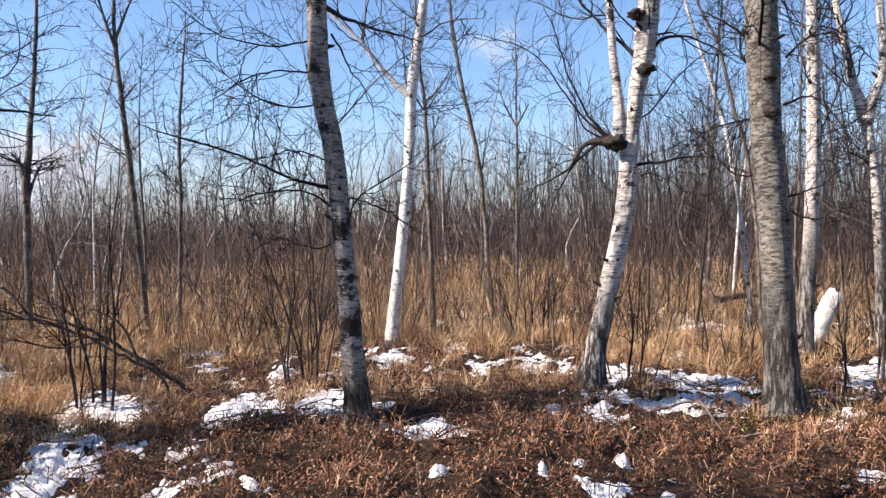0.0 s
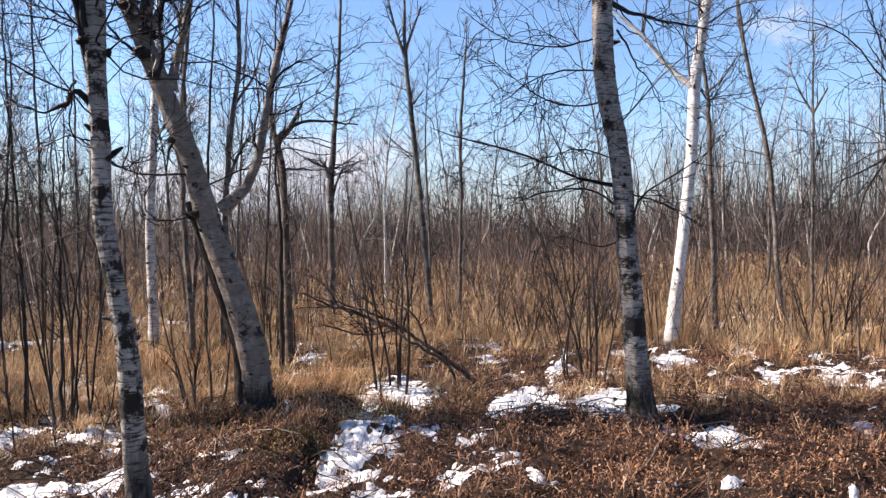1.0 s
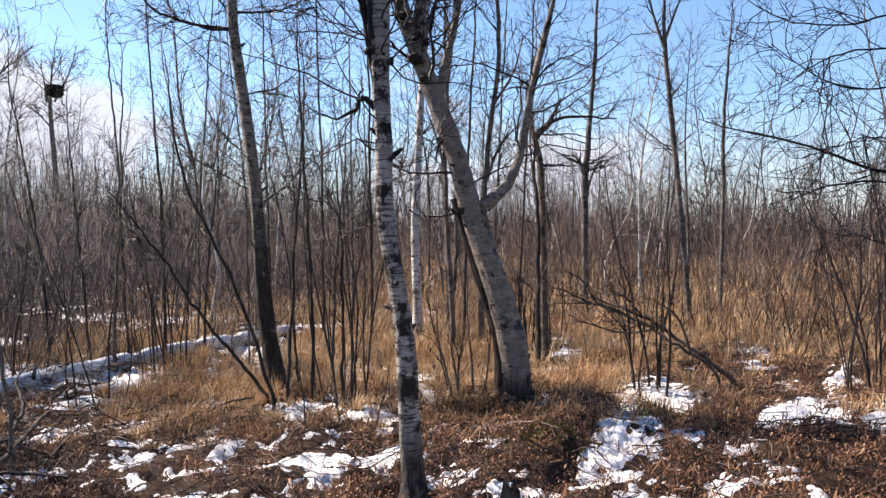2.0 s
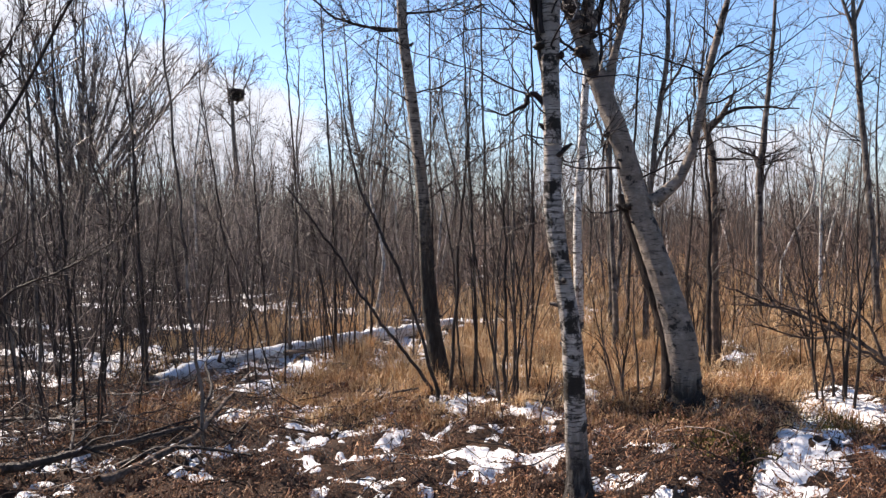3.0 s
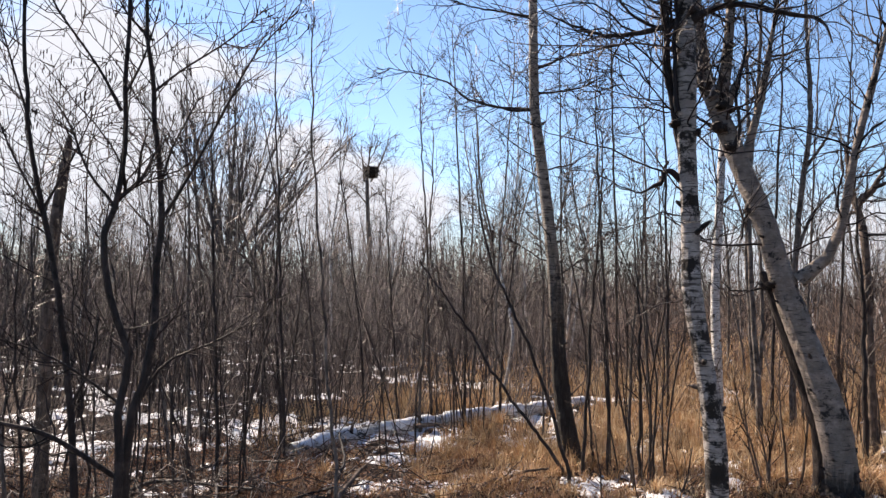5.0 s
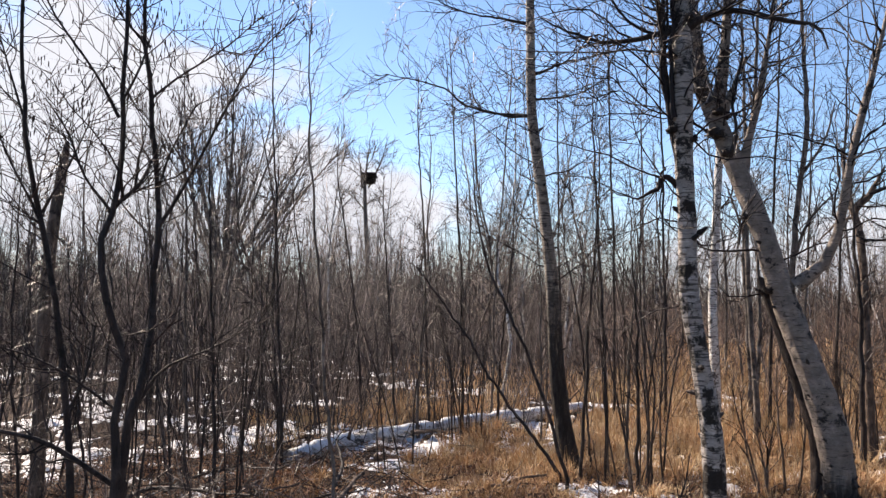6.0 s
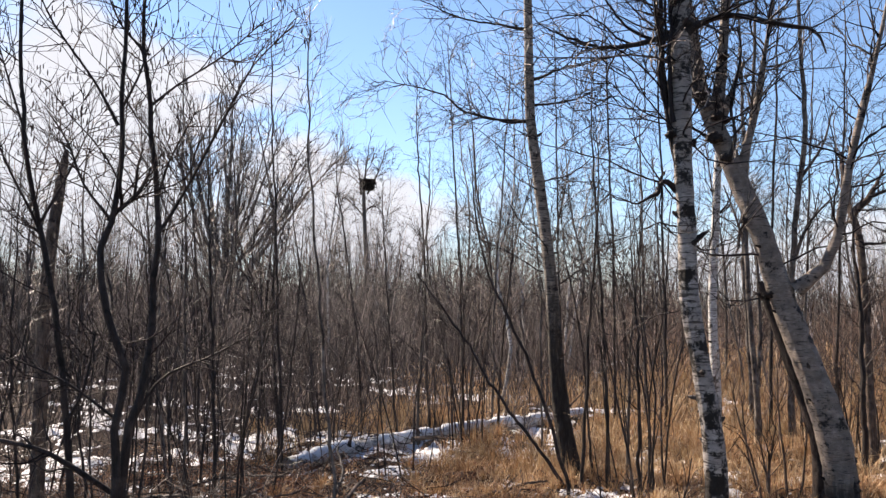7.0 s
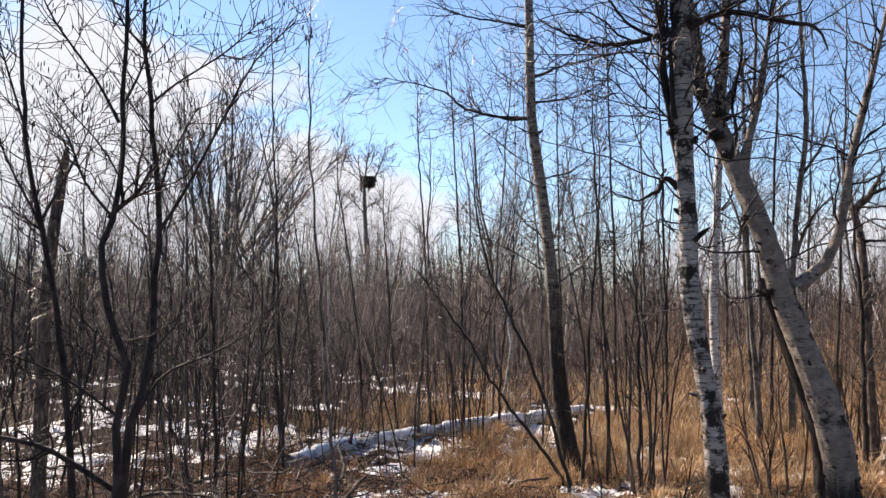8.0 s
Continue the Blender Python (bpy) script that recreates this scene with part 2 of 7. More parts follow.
LEAVES = by_piece("old_leaves", [(0.0, (0.03, 0.013, 0.008)), (0.3, (0.13, 0.054, 0.03)), (0.6, (0.25, 0.115, 0.062)), (0.9, (0.34, 0.19, 0.11)), (1.0, (0.42, 0.32, 0.25))], 0.75, 0.15,
                  [(0.0, (0.07, 0.032, 0.018)), (0.4, (0.22, 0.1, 0.055)), (0.8, (0.36, 0.19, 0.1)), (1.0, (0.5, 0.33, 0.2))], 1.8)
SPREAD_TWIG = by_piece("grey_twig_bark", [(0.0, (0.03, 0.026, 0.028)), (0.6, (0.08, 0.07, 0.073)), (1.0, (0.2, 0.18, 0.18))])
MOSS = by_piece("moss_tufts", [(0.0, (0.03, 0.03, 0.008)), (0.6, (0.09, 0.085, 0.02)), (1.0, (0.17, 0.14, 0.04))], 0.9)
SOIL, SNOW = soil_material(), snow_material()

# ---------------------------------------------------------------- shapes
LATTICE = np.random.default_rng(3).random((256, 256))


def lattice_noise(x, y):
    xi, yi = np.floor(x).astype(int), np.floor(y).astype(int)
    u, v = x - xi, y - yi
    u, v = u * u * (3 - 2 * u), v * v * (3 - 2 * v)
    a, b = LATTICE[xi % 256, yi % 256], LATTICE[(xi + 1) % 256, yi % 256]
    c, d = LATTICE[xi % 256, (yi + 1) % 256], LATTICE[(xi + 1) % 256, (yi + 1) % 256]
    return (a + (b - a) * u) * (1 - v) + (c + (d - c) * u) * v


def fractal(x, y, scale, octaves=4):
    x, y = np.asarray(x, float) * scale, np.asarray(y, float) * scale
    total, amp, full = 0.0, 1.0, 0.0
    for o in range(octaves):
        total = total + amp * lattice_noise(x * 2**o + 17.3 * o, y * 2**o + 9.1 * o)
        full, amp = full + amp, amp * 0.52
    return total / full


def smooth(a, b, v):
    t = np.clip((v - a) / (b - a), 0, 1)
    return t * t * (3 - 2 * t)


def bank(x, y):
    """Distance to the high side of the cut bank, and along it."""
    side = -0.945 * (x + 3.54) - 0.327 * (y - 6.75) + (fractal(x + 2, y + 6, 2.4, 3) - 0.5) * 0.34
    return side, 0.327 * (x + 3.54) - 0.945 * (y - 6.75)


def ground_low(x, y):
    """The lie of the land without its hummocks: a bank with a cut peat face runs down to a snowy swale."""
    x, y = np.asarray(x, float), np.asarray(y, float)
    r = np.hypot(x, y)
    z = 0.11 - 0.047 * np.clip(-x, 0, 6.7) - 0.02 * np.clip(-x - 6.7, 0, 5) - 0.14 * smooth(9, 15, y)
    z = z - 0.2 * (1 - smooth(3.8, 5.8, r))
    z = z + (fractal(x, y, 0.45, 3) - 0.5) * 0.22 * smooth(1.5, 4, r)
    z = z + (fractal(x + 40, y, 2.1, 4) - 0.5) * 0.16 * smooth(1.0, 3.0, r)
    z = z - 0.09 * np.exp(-((x + 4.0) ** 2 + (y - 5.9) ** 2) / 0.7)
    side, down = bank(x, y)
    reach = smooth(-0.5, 0.15, down) * (1 - smooth(2.2, 3.1, down))
    z = z + reach * (0.11 * smooth(-0.07, 0.05, side) * (1 - smooth(0.15, 0.8, side)) - 0.05 * np.exp(-(((side + 0.45) / 0.4) ** 2)))
    return z + (fractal(x, y, 0.03, 3) - 0.5) * 0.6 * smooth(18, 60, r)


def ground_z(x, y):
    x, y = np.asarray(x, float), np.asarray(y, float)
    r = np.hypot(x, y)
    near = smooth(1.0, 3.0, r)
    hummocks = (fractal(x + 7, y + 2, 6.5, 3) - 0.5) * 0.11 * near * (1 - smooth(14, 20, r)) + (fractal(x + 9, y + 3, 3.4, 3) - 0.5) * 0.15 * near * (1 - smooth(11, 16, r))
    return ground_low(x, y) + hummocks


def mesh_object(name, verts, faces, mat, parent=None, label="", shade=True):
    me = bpy.data.meshes.new(name)
    verts, faces = np.asarray(verts, np.float32), np.asarray(faces, np.int32)
    k = faces.shape[1]
    me.vertices.add(len(verts))
    me.vertices.foreach_set("co", verts.ravel())
    me.loops.add(faces.size)
    me.loops.foreach_set("vertex_index", faces.ravel())
    me.polygons.add(len(faces))
    me.polygons.foreach_set("loop_start", np.arange(0, faces.size, k, dtype=np.int32))
    me.polygons.foreach_set("use_smooth", np.full(len(faces), shade))
    me.update(calc_edges=True)
    me.materials.append(mat)
    ob = new(name, me)
    if parent is not None:
        ob.parent = parent
    if label:
        tagged(ob, label)
    return ob


def thing(name, at, label, category, group=""):
    ob = new(name)
    ob.empty_display_size = 0.2
    ob.matrix_basis = pose(*at)
    return tagged(ob, label, category, group)


def tubes(P, R, sides):
    """Tapered round bars along N lines of K points: their corners and four-sided faces."""
    N, K, _ = P.shape
    T = np.gradient(P, axis=1)
    T /= np.linalg.norm(T, axis=2, keepdims=True) + 1e-9
    ref = np.where(np.abs(T[:, :1, 2:3]) > 0.8, np.array([[[1.0, 0.2, 0.0]]]), np.array([[[0.1, 0.2, 1.0]]]))
    A = np.cross(T, np.broadcast_to(ref, T.shape))
    A /= np.linalg.norm(A, axis=2, keepdims=True) + 1e-9
    B = np.cross(T, A)
    ph = np.arange(sides) * 2 * np.pi / sides
    V = P[:, :, None] + R[:, :, None, None] * (A[:, :, None] * np.cos(ph)[None, None, :, None] + B[:, :, None] * np.sin(ph)[None, None, :, None])
    n, k, s = np.meshgrid(np.arange(N), np.arange(K - 1), np.arange(sides), indexing="ij")
    i = (n * K + k) * sides
    s2 = (s + 1) % sides
    F = np.stack([i + s, i + s2, i + sides + s2, i + sides + s], -1).reshape(-1, 4)
    return V.reshape(-1, 3), F


def spikes(P, R):
    """Three-sided twigs that end in a point."""
    N, K, _ = P.shape
    V = tubes(P, R, 3)[0].reshape(N, K, 3, 3)
    base = V[:, :-1].reshape(N, -1, 3)
    V = np.concatenate([base, P[:, -1:]], 1)
    m = 3 * (K - 1)
    n = np.arange(N)[:, None, None] * (m + 1)
    side = []
    for k in range(K - 2):
        for a, b in ((0, 1), (1, 2), (2, 0)):
            i, j = 3 * k + a, 3 * k + b
            side += [(i, j, j + 3), (i, j + 3, i + 3)]
    e = 3 * (K - 2)
    side += [(e, e + 1, m), (e + 1, e + 2, m), (e + 2, e, m)]
    return V.reshape(-1, 3), (n + np.array(side)[None]).reshape(-1, 3)


def joined(pieces):
    pieces = list(pieces)
    if len({f.shape[1] for v, f in pieces}) > 1:
        pieces = [(v, np.concatenate([f[:, :3], f[:, [0, 2, 3]]]) if f.shape[1] == 4 else f) for v, f in pieces]
    vs, fs, at = [], [], 0
    for v, f in pieces:
        if len(v):
            vs.append(v)
            fs.append(f + at)
            at += len(v)
    return np.concatenate(vs), np.concatenate(fs)


def along(P, R, i, u):
    K = P.shape[1]
    f = u * (K - 1)
    k = np.minimum(f.astype(int), K - 2)
    w = (f - k)[:, None]
    p = P[i, k] * (1 - w) + P[i, k + 1] * w
    t = P[i, k + 1] - P[i, k]
    t /= np.linalg.norm(t, axis=1, keepdims=True) + 1e-9
    return p, t, R[i, k] * (1 - w[:, 0]) + R[i, k + 1] * w[:, 0]


def grow(P, R, count, span=(0.25, 1.0), lean=(35, 70), length=(0.3, 0.8), thick=0.5, least=0.002, K=4, lift=0.25, crook=0.25, gen=None, shorter=0.5):
    """Side shoots on the given lines, at random places; they bend upward by lift and crook a little."""
    g = gen
    N = len(P)
    size = np.linalg.norm(np.diff(P, axis=1), axis=2).sum(1)
    i = g.choice(N, count, p=size / size.sum())
    u = g.uniform(*span, count)
    p, t, r = along(P, R, i, u)
    perp = g.normal(size=(count, 3))
    perp -= (perp * t).sum(1, keepdims=True) * t
    perp /= np.linalg.norm(perp, axis=1, keepdims=True)
    a = np.radians(g.uniform(*lean, count))[:, None]
    d = t * np.cos(a) + perp * np.sin(a)
    L = g.uniform(*length, count) * (1 - shorter * (u - span[0]) / max(0.01, span[1] - span[0]))
    out = [p]
    for _ in range(K - 1):
        p = p + d * (L / (K - 1))[:, None]
        out.append(p)
        d = d + np.array([0, 0, lift]) + g.normal(size=(count, 3)) * crook
        d /= np.linalg.norm(d, axis=1, keepdims=True)
    base = np.maximum(np.minimum(r * thick, 0.02 + 0 * r), least)
    rad = base[:, None] * np.linspace(1, 0.3, K)[None]
    return np.stack(out, 1), np.maximum(rad, least * 0.55)


def spline(points, n):
    """n points on a smooth line through the given (x, y, z, radius)."""
    q = np.array(points, float)
    q = np.vstack([2 * q[0] - q[1], q, 2 * q[-1] - q[-2]])
    cum = np.r_[0, np.cumsum(np.linalg.norm(np.diff(q[1:-1, :3], axis=0), axis=1))]
    s = np.linspace(0, cum[-1], n)
    k = np.clip(np.searchsorted(cum, s, "right") - 1, 0, len(cum) - 2)
    w = ((s - cum[k]) / (cum[k + 1] - cum[k]))[:, None]
    a, b, c, d = q[k], q[k + 1], q[k + 2], q[k + 3]
    out = 0.5 * (2 * b + (c - a) * w + (2 * a - 5 * b + 4 * c - d) * w**2 + (3 * b - a - 3 * c + d) * w**3)
    out[:, 3] = (b + (c - b) * w)[:, 3]
    return out


def knobbly(P, R, sides, rough, g, flare=1.0, scaly=0.0):
    """A trunk with uneven girth: swellings, ridges and a flared foot."""
    V, F = tubes(P[None], R[None], sides)
    K = len(P)
    V = V.reshape(K, sides, 3)
    z = np.linspace(0, 1, K)[:, None] * np.linalg.norm(np.diff(P, axis=0), axis=1).sum()
    ph = np.arange(sides)[None] * 2 * np.pi / sides
    s0 = g.uniform(0, 50)
    ridge = fractal(s0 + np.cos(ph) * 2.2 + z * 0.6, s0 + np.sin(ph) * 2.2 + z * 0.9, 1.5, 3) - 0.5
    ring = fractal(z * 7 + 0 * ph + s0, 0 * z + np.sin(ph) * 0.7 + s0, 1.0, 3) - 0.5
    foot = flare * np.exp(-z / 0.16) * (0.25 + 0.5 * np.maximum(0, np.sin(ph * 4 + s0)))
    scale = fractal(s0 + np.cos(ph) * 4 + 0 * z, np.sin(ph) * 4 + z * 16, 1.6, 3) - 0.5 + np.maximum(0, fractal(s0 + np.cos(ph) * 2 + 0 * z, np.sin(ph) * 2 + z * 8 + 30, 1.2, 2) - 0.62) * 2
    V = P[:, None] + (V - P[:, None]) * (1 + scaly * 2 * scale + rough * ridge + 0.5 * rough * ring + foot)[:, :, None]
    return V.reshape(-1, 3), F


def knot(at, radius, g, squash=0.7):
    """A burl: a lumpy ball of bark."""
    bm = bmesh.new()
    bmesh.ops.create_icosphere(bm, subdivisions=3, radius=radius)
    s = g.uniform(0, 30)
    for v in bm.verts:
        v.co *= 1 + 0.5 * noise.noise(v.co * (2.2 / radius) + Vector((s, 0, 0))) + 0.45 * noise.noise(v.co * (5 / radius) + Vector((s, 9, 0)))
        v.co.z *= squash
        v.co += Vector(at)
    verts = [tuple(v.co) for v in bm.verts]
    faces = [[v.index for v in f.verts] for f in bm.faces]
    bm.free()
    return np.array(verts), np.array(faces)


def big_tree(name, axis, limbs, bark, limb_bark, label, category, seed, twigs=260, small=22, rough=0.25, burls=(), snapped=False, group=""):
    """A near tree: trunk, each limb, and the fine twigs, on the fitted axis."""
    g = np.random.default_rng(seed)
    axis = [list(p) for p in axis]
    bx, by = axis[0][:2]
    bz = float(ground_z(bx, by))
    o = np.array([bx, by, bz])
    axis = [[axis[0][0], axis[0][1], bz - 0.12, axis[0][3] * 1.05]] + [p for p in axis if p[2] > bz + 0.08]
    root = thing(name, (bx, by, bz), label, category, group)
    far = max(1.0, math.hypot(bx, by) / 8)
    q = spline(axis, 110)
    P, R = q[:, :3] - o, q[:, 3] * 0.93
    rings, sides = (230, 32) if far < 1.1 else (110, 20)
    fq = spline(axis, rings)
    v, f = knobbly(fq[:, :3] - o, fq[:, 3] * 0.93, sides, rough, g, 1.0, 0.06 if far < 1.1 else 0.0)
    mesh_object("trunk", v, f, bark, root)
    lines = []
    for l in limbs:
        if l[-1][3] > 0.016 and l[-1][2] > l[0][2] + 0.7:
            a, b = np.array(l[-2][:3]), np.array(l[-1][:3])
            way = (b - a) / np.linalg.norm(b - a) + (0, 0, 0.4)
            l = list(l) + [(*(b + way * 0.8), l[-1][3] * 0.65), (*(b + way * 1.7 + (0, 0, 0.3)), 0.006)]
        ql = spline(l, 18)
        lp = ql[:, :3] - o + np.cumsum(g.normal(size=(18, 3)) * 0.006, axis=0)
        lr = np.where(ql[:, 3] < 0.03, ql[:, 3] * 0.7, ql[:, 3])
        steep = (ql[-1, 2] - ql[0, 2]) > 0.5 * np.linalg.norm(ql[-1, :3] - ql[0, :3])
        lv, lf = knobbly(lp, lr, 9, 0.3, g) if lr[0] > 0.012 else tubes(lp[None], lr[None], 6)
        limb = mesh_object("limb", lv, lf, bark if lr[0] > 0.035 and steep else (DARK_BARK if lr[0] > 0.015 else limb_bark), root)
        lines.append((limb, lp[None], lr[None], np.linalg.norm(np.diff(lp, axis=0), axis=1).sum()))
    for at, rad in burls:
        bv, bf = knot(np.array(at) - o, rad, g)
        mesh_object("burl", bv, bf, DARK_BARK, root, "dark lumpy burl")
    pieces = []
    if not snapped:
        # short broken stubs on the trunk
        for k in range(13):
            u = g.uniform(0.04, 0.5)
            i = int(u * 109)
            a = g.uniform(0, 2 * np.pi)
            way = np.array([math.cos(a), math.sin(a), g.uniform(0.1, 0.8)])
            n = R[i] + g.uniform(0.02, 0.07)
            sv, sf = tubes((P[i] + way * np.linspace(0.3 * R[i], n, 4)[:, None])[None], np.array([[0.024, 0.02, 0.016, 0.007]]), 6)
            mesh_object("stub", sv, sf, DARK_BARK, root)
        S, SR = grow(P[None], R[None], small, (0.25, 0.98), (45, 85), (0.6, 2.0), 0.12, 0.0045 * far, 9, 0.04, 0.16, g, 0.4)
        pieces.append(tubes(S, SR, 4))
        T1, T1R = grow(S, SR, small * 8, (0.12, 1.0), (25, 75), (0.2, 0.9), 0.5, 0.0029 * far, 5, 0.05, 0.24, g)
        pieces.append(spikes(T1, T1R))
        U1, U1R = grow(T1, T1R, small * 14, (0.2, 1.0), (25, 65), (0.08, 0.35), 0.6, 0.0022 * far, 3, 0.04, 0.3, g)
        pieces.append(spikes(U1, U1R))
    full = sum(l[3] for l in lines)
    for limb, LP, LR, size in lines:
        n = max(8, int(twigs * size / full))
        if not twigs:
            break
        T2, T2R = grow(LP, LR, max(2, n // 4), (0.1, 1.0), (25, 75), (0.4, 1.5), 0.45, 0.0042 * far, 9, 0.04, 0.25, g)
        T2R = np.minimum(T2R, 0.009 * far * np.linspace(1, 0.35, 9)[None])
        T3, T3R = grow(T2, T2R, n, (0.1, 1.0), (25, 70), (0.15, 0.65), 0.55, 0.003 * far, 5, 0.06, 0.34, g)
        T4, T4R = grow(T3, T3R, n * 3 // 2, (0.15, 1.0), (25, 65), (0.06, 0.26), 0.6, 0.0023 * far, 3, 0.03, 0.35, g)
        v, f = joined([tubes(T2, T2R, 4), spikes(T3, T3R), spikes(T4, T4R)])
        tagged(mesh_object("twig_growth", v, f, TWIG, limb), kind="stuff")
    if pieces:
        v, f = joined(pieces)
        mesh_object("crown", v, f, TWIG, root)
    return root


def slim_tree(name, axis, limbs, bark, label, category, seed, branches=26, twigs=170, reach=(0.3, 1.3), lean=(35, 70), start=0.3, lift=0.16, group="", twig_bark=None, catkins=0, stout=1.0, crook=0.19):
    """A thin tree or sapling: trunk and a crown of fine branches."""
    g = np.random.default_rng(seed)
    bx, by = axis[0][:2]
    bz = float(ground_z(bx, by))
    o = np.array([bx, by, bz])
    axis = [(axis[0][0], axis[0][1], bz - 0.1, axis[0][3] * 1.1)] + [p for p in axis if p[2] > bz + 0.1]
    root = thing(name, (bx, by, bz), label, category, group)
    q = spline(axis, 40)
    far = max(1.0, math.hypot(bx, by) / 7)
    w = np.cumsum(g.normal(size=(40, 3)) * 0.009, axis=0)
    knots = np.linspace(0, 39, 9).astype(int)
    w = w - np.stack([np.interp(np.arange(40), knots, w[knots, k]) for k in range(3)], -1)
    P, R = q[:, :3] - o + w, q[:, 3] * 0.75
    v, f = knobbly(P, R, 8, 0.15, g)
    mesh_object("trunk", v, f, bark, root)
    pieces, lp, lr = [], [], []
    for l in limbs:
        ql = spline(l, 10)
        lp.append(ql[:, :3] - o)
        lr.append(ql[:, 3])
        lv, lf = tubes(lp[-1][None], lr[-1][None], 6)
        mesh_object("limb", lv, lf, bark, root)
    T0 = None
    if lp:
        T0, T0R = grow(np.array(lp), np.array(lr), int(8 * len(lp) * stout**1.5), (0.2, 1), (25, 65), (0.25, 0.9), 0.5, 0.0026 * far * stout, 7 if crook > 0.2 else 5, lift, crook, g)
        pieces.append(spikes(T0, T0R))
    S, SR = grow(P[None], R[None], branches, (start, 0.99), lean, reach, 0.25, 0.003 * far * stout, 7 if crook > 0.2 else 5, lift, crook, g, 0.6)
    pieces.append(spikes(S, SR))
    if T0 is not None:
        S, SR = np.concatenate([S, T0]), np.concatenate([SR, T0R])
    T1, T1R = grow(S, SR, twigs, (0.15, 1), (25, 60), (0.15, 0.6), 0.55, 0.0022 * far * stout**0.5, 3, lift, 0.35, g)
    pieces.append(spikes(T1, T1R))
    v, f = joined(pieces)
    crown = mesh_object("crown", v, f, twig_bark or TWIG, root)
    if catkins:
        tips = T1[g.choice(len(T1), catkins // 3)].repeat(3, axis=0)[:, -1] + g.normal(size=(catkins // 3 * 3, 3)) * (0.03, 0.03, 0.025)
        catkins = len(tips)
        hang = np.stack([tips + (0, 0, 0.004), tips - (0, 0, 0.006), tips - (0, 0, 0.02), tips - (0, 0, 0.026)], 1)
        v, f = tubes(hang, np.broadcast_to(np.array([0.0018, 0.003, 0.003, 0.001]), (catkins, 4)), 5)
        tagged(mesh_object("catkin_growth", v, f, DARK_BARK, crown, "small dark hanging catkins"), kind="stuff")
    return root


def shrub(name, at, stems, height, spread, label, seed, bark=None, group="clumps of shrub stems", thick=(0.009, 0.018)):
    """A clump of stems from one root, each a part, with its fine twigs."""
    g = np.random.default_rng(seed)
    bz = float(ground_z(*at))
    root = thing(name, (at[0], at[1], bz), label, "shrub", group)
    K = 10
    P, R = np.zeros((stems, K, 3)), np.zeros((stems, K))
    for s in range(stems):
        a, h = g.uniform(0, 2 * np.pi), height * g.uniform(0.6, 1.1)
        p = np.array([math.cos(a), math.sin(a), 0]) * g.uniform(0.03, 0.32) + (0, 0, -0.08)
        d = np.array([math.cos(a) * g.uniform(0.05, spread), math.sin(a) * g.uniform(0.05, spread), 1.0])
        for k in range(K):
            P[s, k] = p
            d = d / np.linalg.norm(d)
            p = p + d * h / (K - 1)
            d = d + g.normal(size=3) * 0.075 + (0, 0, 0.05)
        R[s] = g.uniform(*thick) * np.linspace(1, 0.3, K)
        v, f = tubes(P[s:s + 1], R[s:s + 1], 6)
        stem = mesh_object("stem", v, f, bark or DARK_BARK, root)
        T1, T1R = grow(P[s:s + 1], R[s:s + 1], 10, (0.35, 1), (15, 45), (0.2, 0.8), 0.5, 0.002, 4, 0.16, 0.25, g)
        T2, T2R = grow(T1, T1R, 24, (0.2, 1), (20, 60), (0.1, 0.35), 0.6, 0.0016, 2, 0.15, 0.25, g)
        v, f = joined([spikes(T1, T1R), spikes(T2, T2R)])
        tagged(mesh_object("twig_growth", v, f, TWIG, stem), kind="stuff")
    return root


# ---------------------------------------------------------------- ground and snow
def polar(radii, angles):
    """A sheet of rings round the eye: x, y grids and faces."""
    a, r = np.meshgrid(angles, radii, indexing="ij")
    na, nr = a.shape
    i, j = np.meshgrid(np.arange(na - 1), np.arange(nr - 1), indexing="ij")
    k = i * nr + j
    F = np.stack([k, k + 1, k + nr + 1, k + nr], -1).reshape(-1, 4)
    return -np.sin(a) * r, np.cos(a) * r, F


def build_ground():
    rings = np.r_[0.0, np.geomspace(0.5, 2.5, 24), np.geomspace(2.55, 13, 125), np.geomspace(13.3, 60, 50), np.geomspace(70, 3000, 12)]
    x, y, F = polar(rings, np.radians(np.r_[np.linspace(-46, 106, 370), np.linspace(108, 314, 70)]))
    z = ground_z(x, y)
    ob = mesh_object("ground", np.stack([x, y, z], -1).reshape(-1, 3), F[:, ::-1], SOIL)
    tagged(ob, "brown forest floor of wet soil, moss and dead leaves", "ground", kind="structure")


# patches: place, half-width across the view and along it
PATCHES = [(-3.43, 7.71, 0.30, 0.80), (-3.36, 6.85, 0.36, 0.84), (-3.03, 5.98, 0.46, 0.84), (-2.72, 5.01, 0.58, 0.80), (-2.64, 4.95, 0.35, 0.30), (-2.70, 4.42, 0.30, 0.30), (-2.08, 4.71, 0.25, 0.12), (-5.22, 9.72, 0.60, 0.60), (4.65, 8.60, 0.70, 0.60)]
PATCHES_MID = [(3.14, 6.29, 0.25, 0.30), (-3.14, 7.46, 0.35, 0.50), (-5.21, 9.46, 0.30, 0.60), (-6.03, 5.73, 0.25, 0.40), (-5.06, 5.21, 0.28, 0.40), (-4.38, 3.97, 0.50, 0.16), (-5.80, 3.63, 0.35, 0.20), (-4.82, 8.55, 0.50, 0.24), (-5.99, 7.29, 0.25, 0.30), (-2.76, 4.20, 0.60, 0.12), (-11.63, 10.84, 0.90, 0.40), (-8.69, 9.02, 0.80, 0.24)]
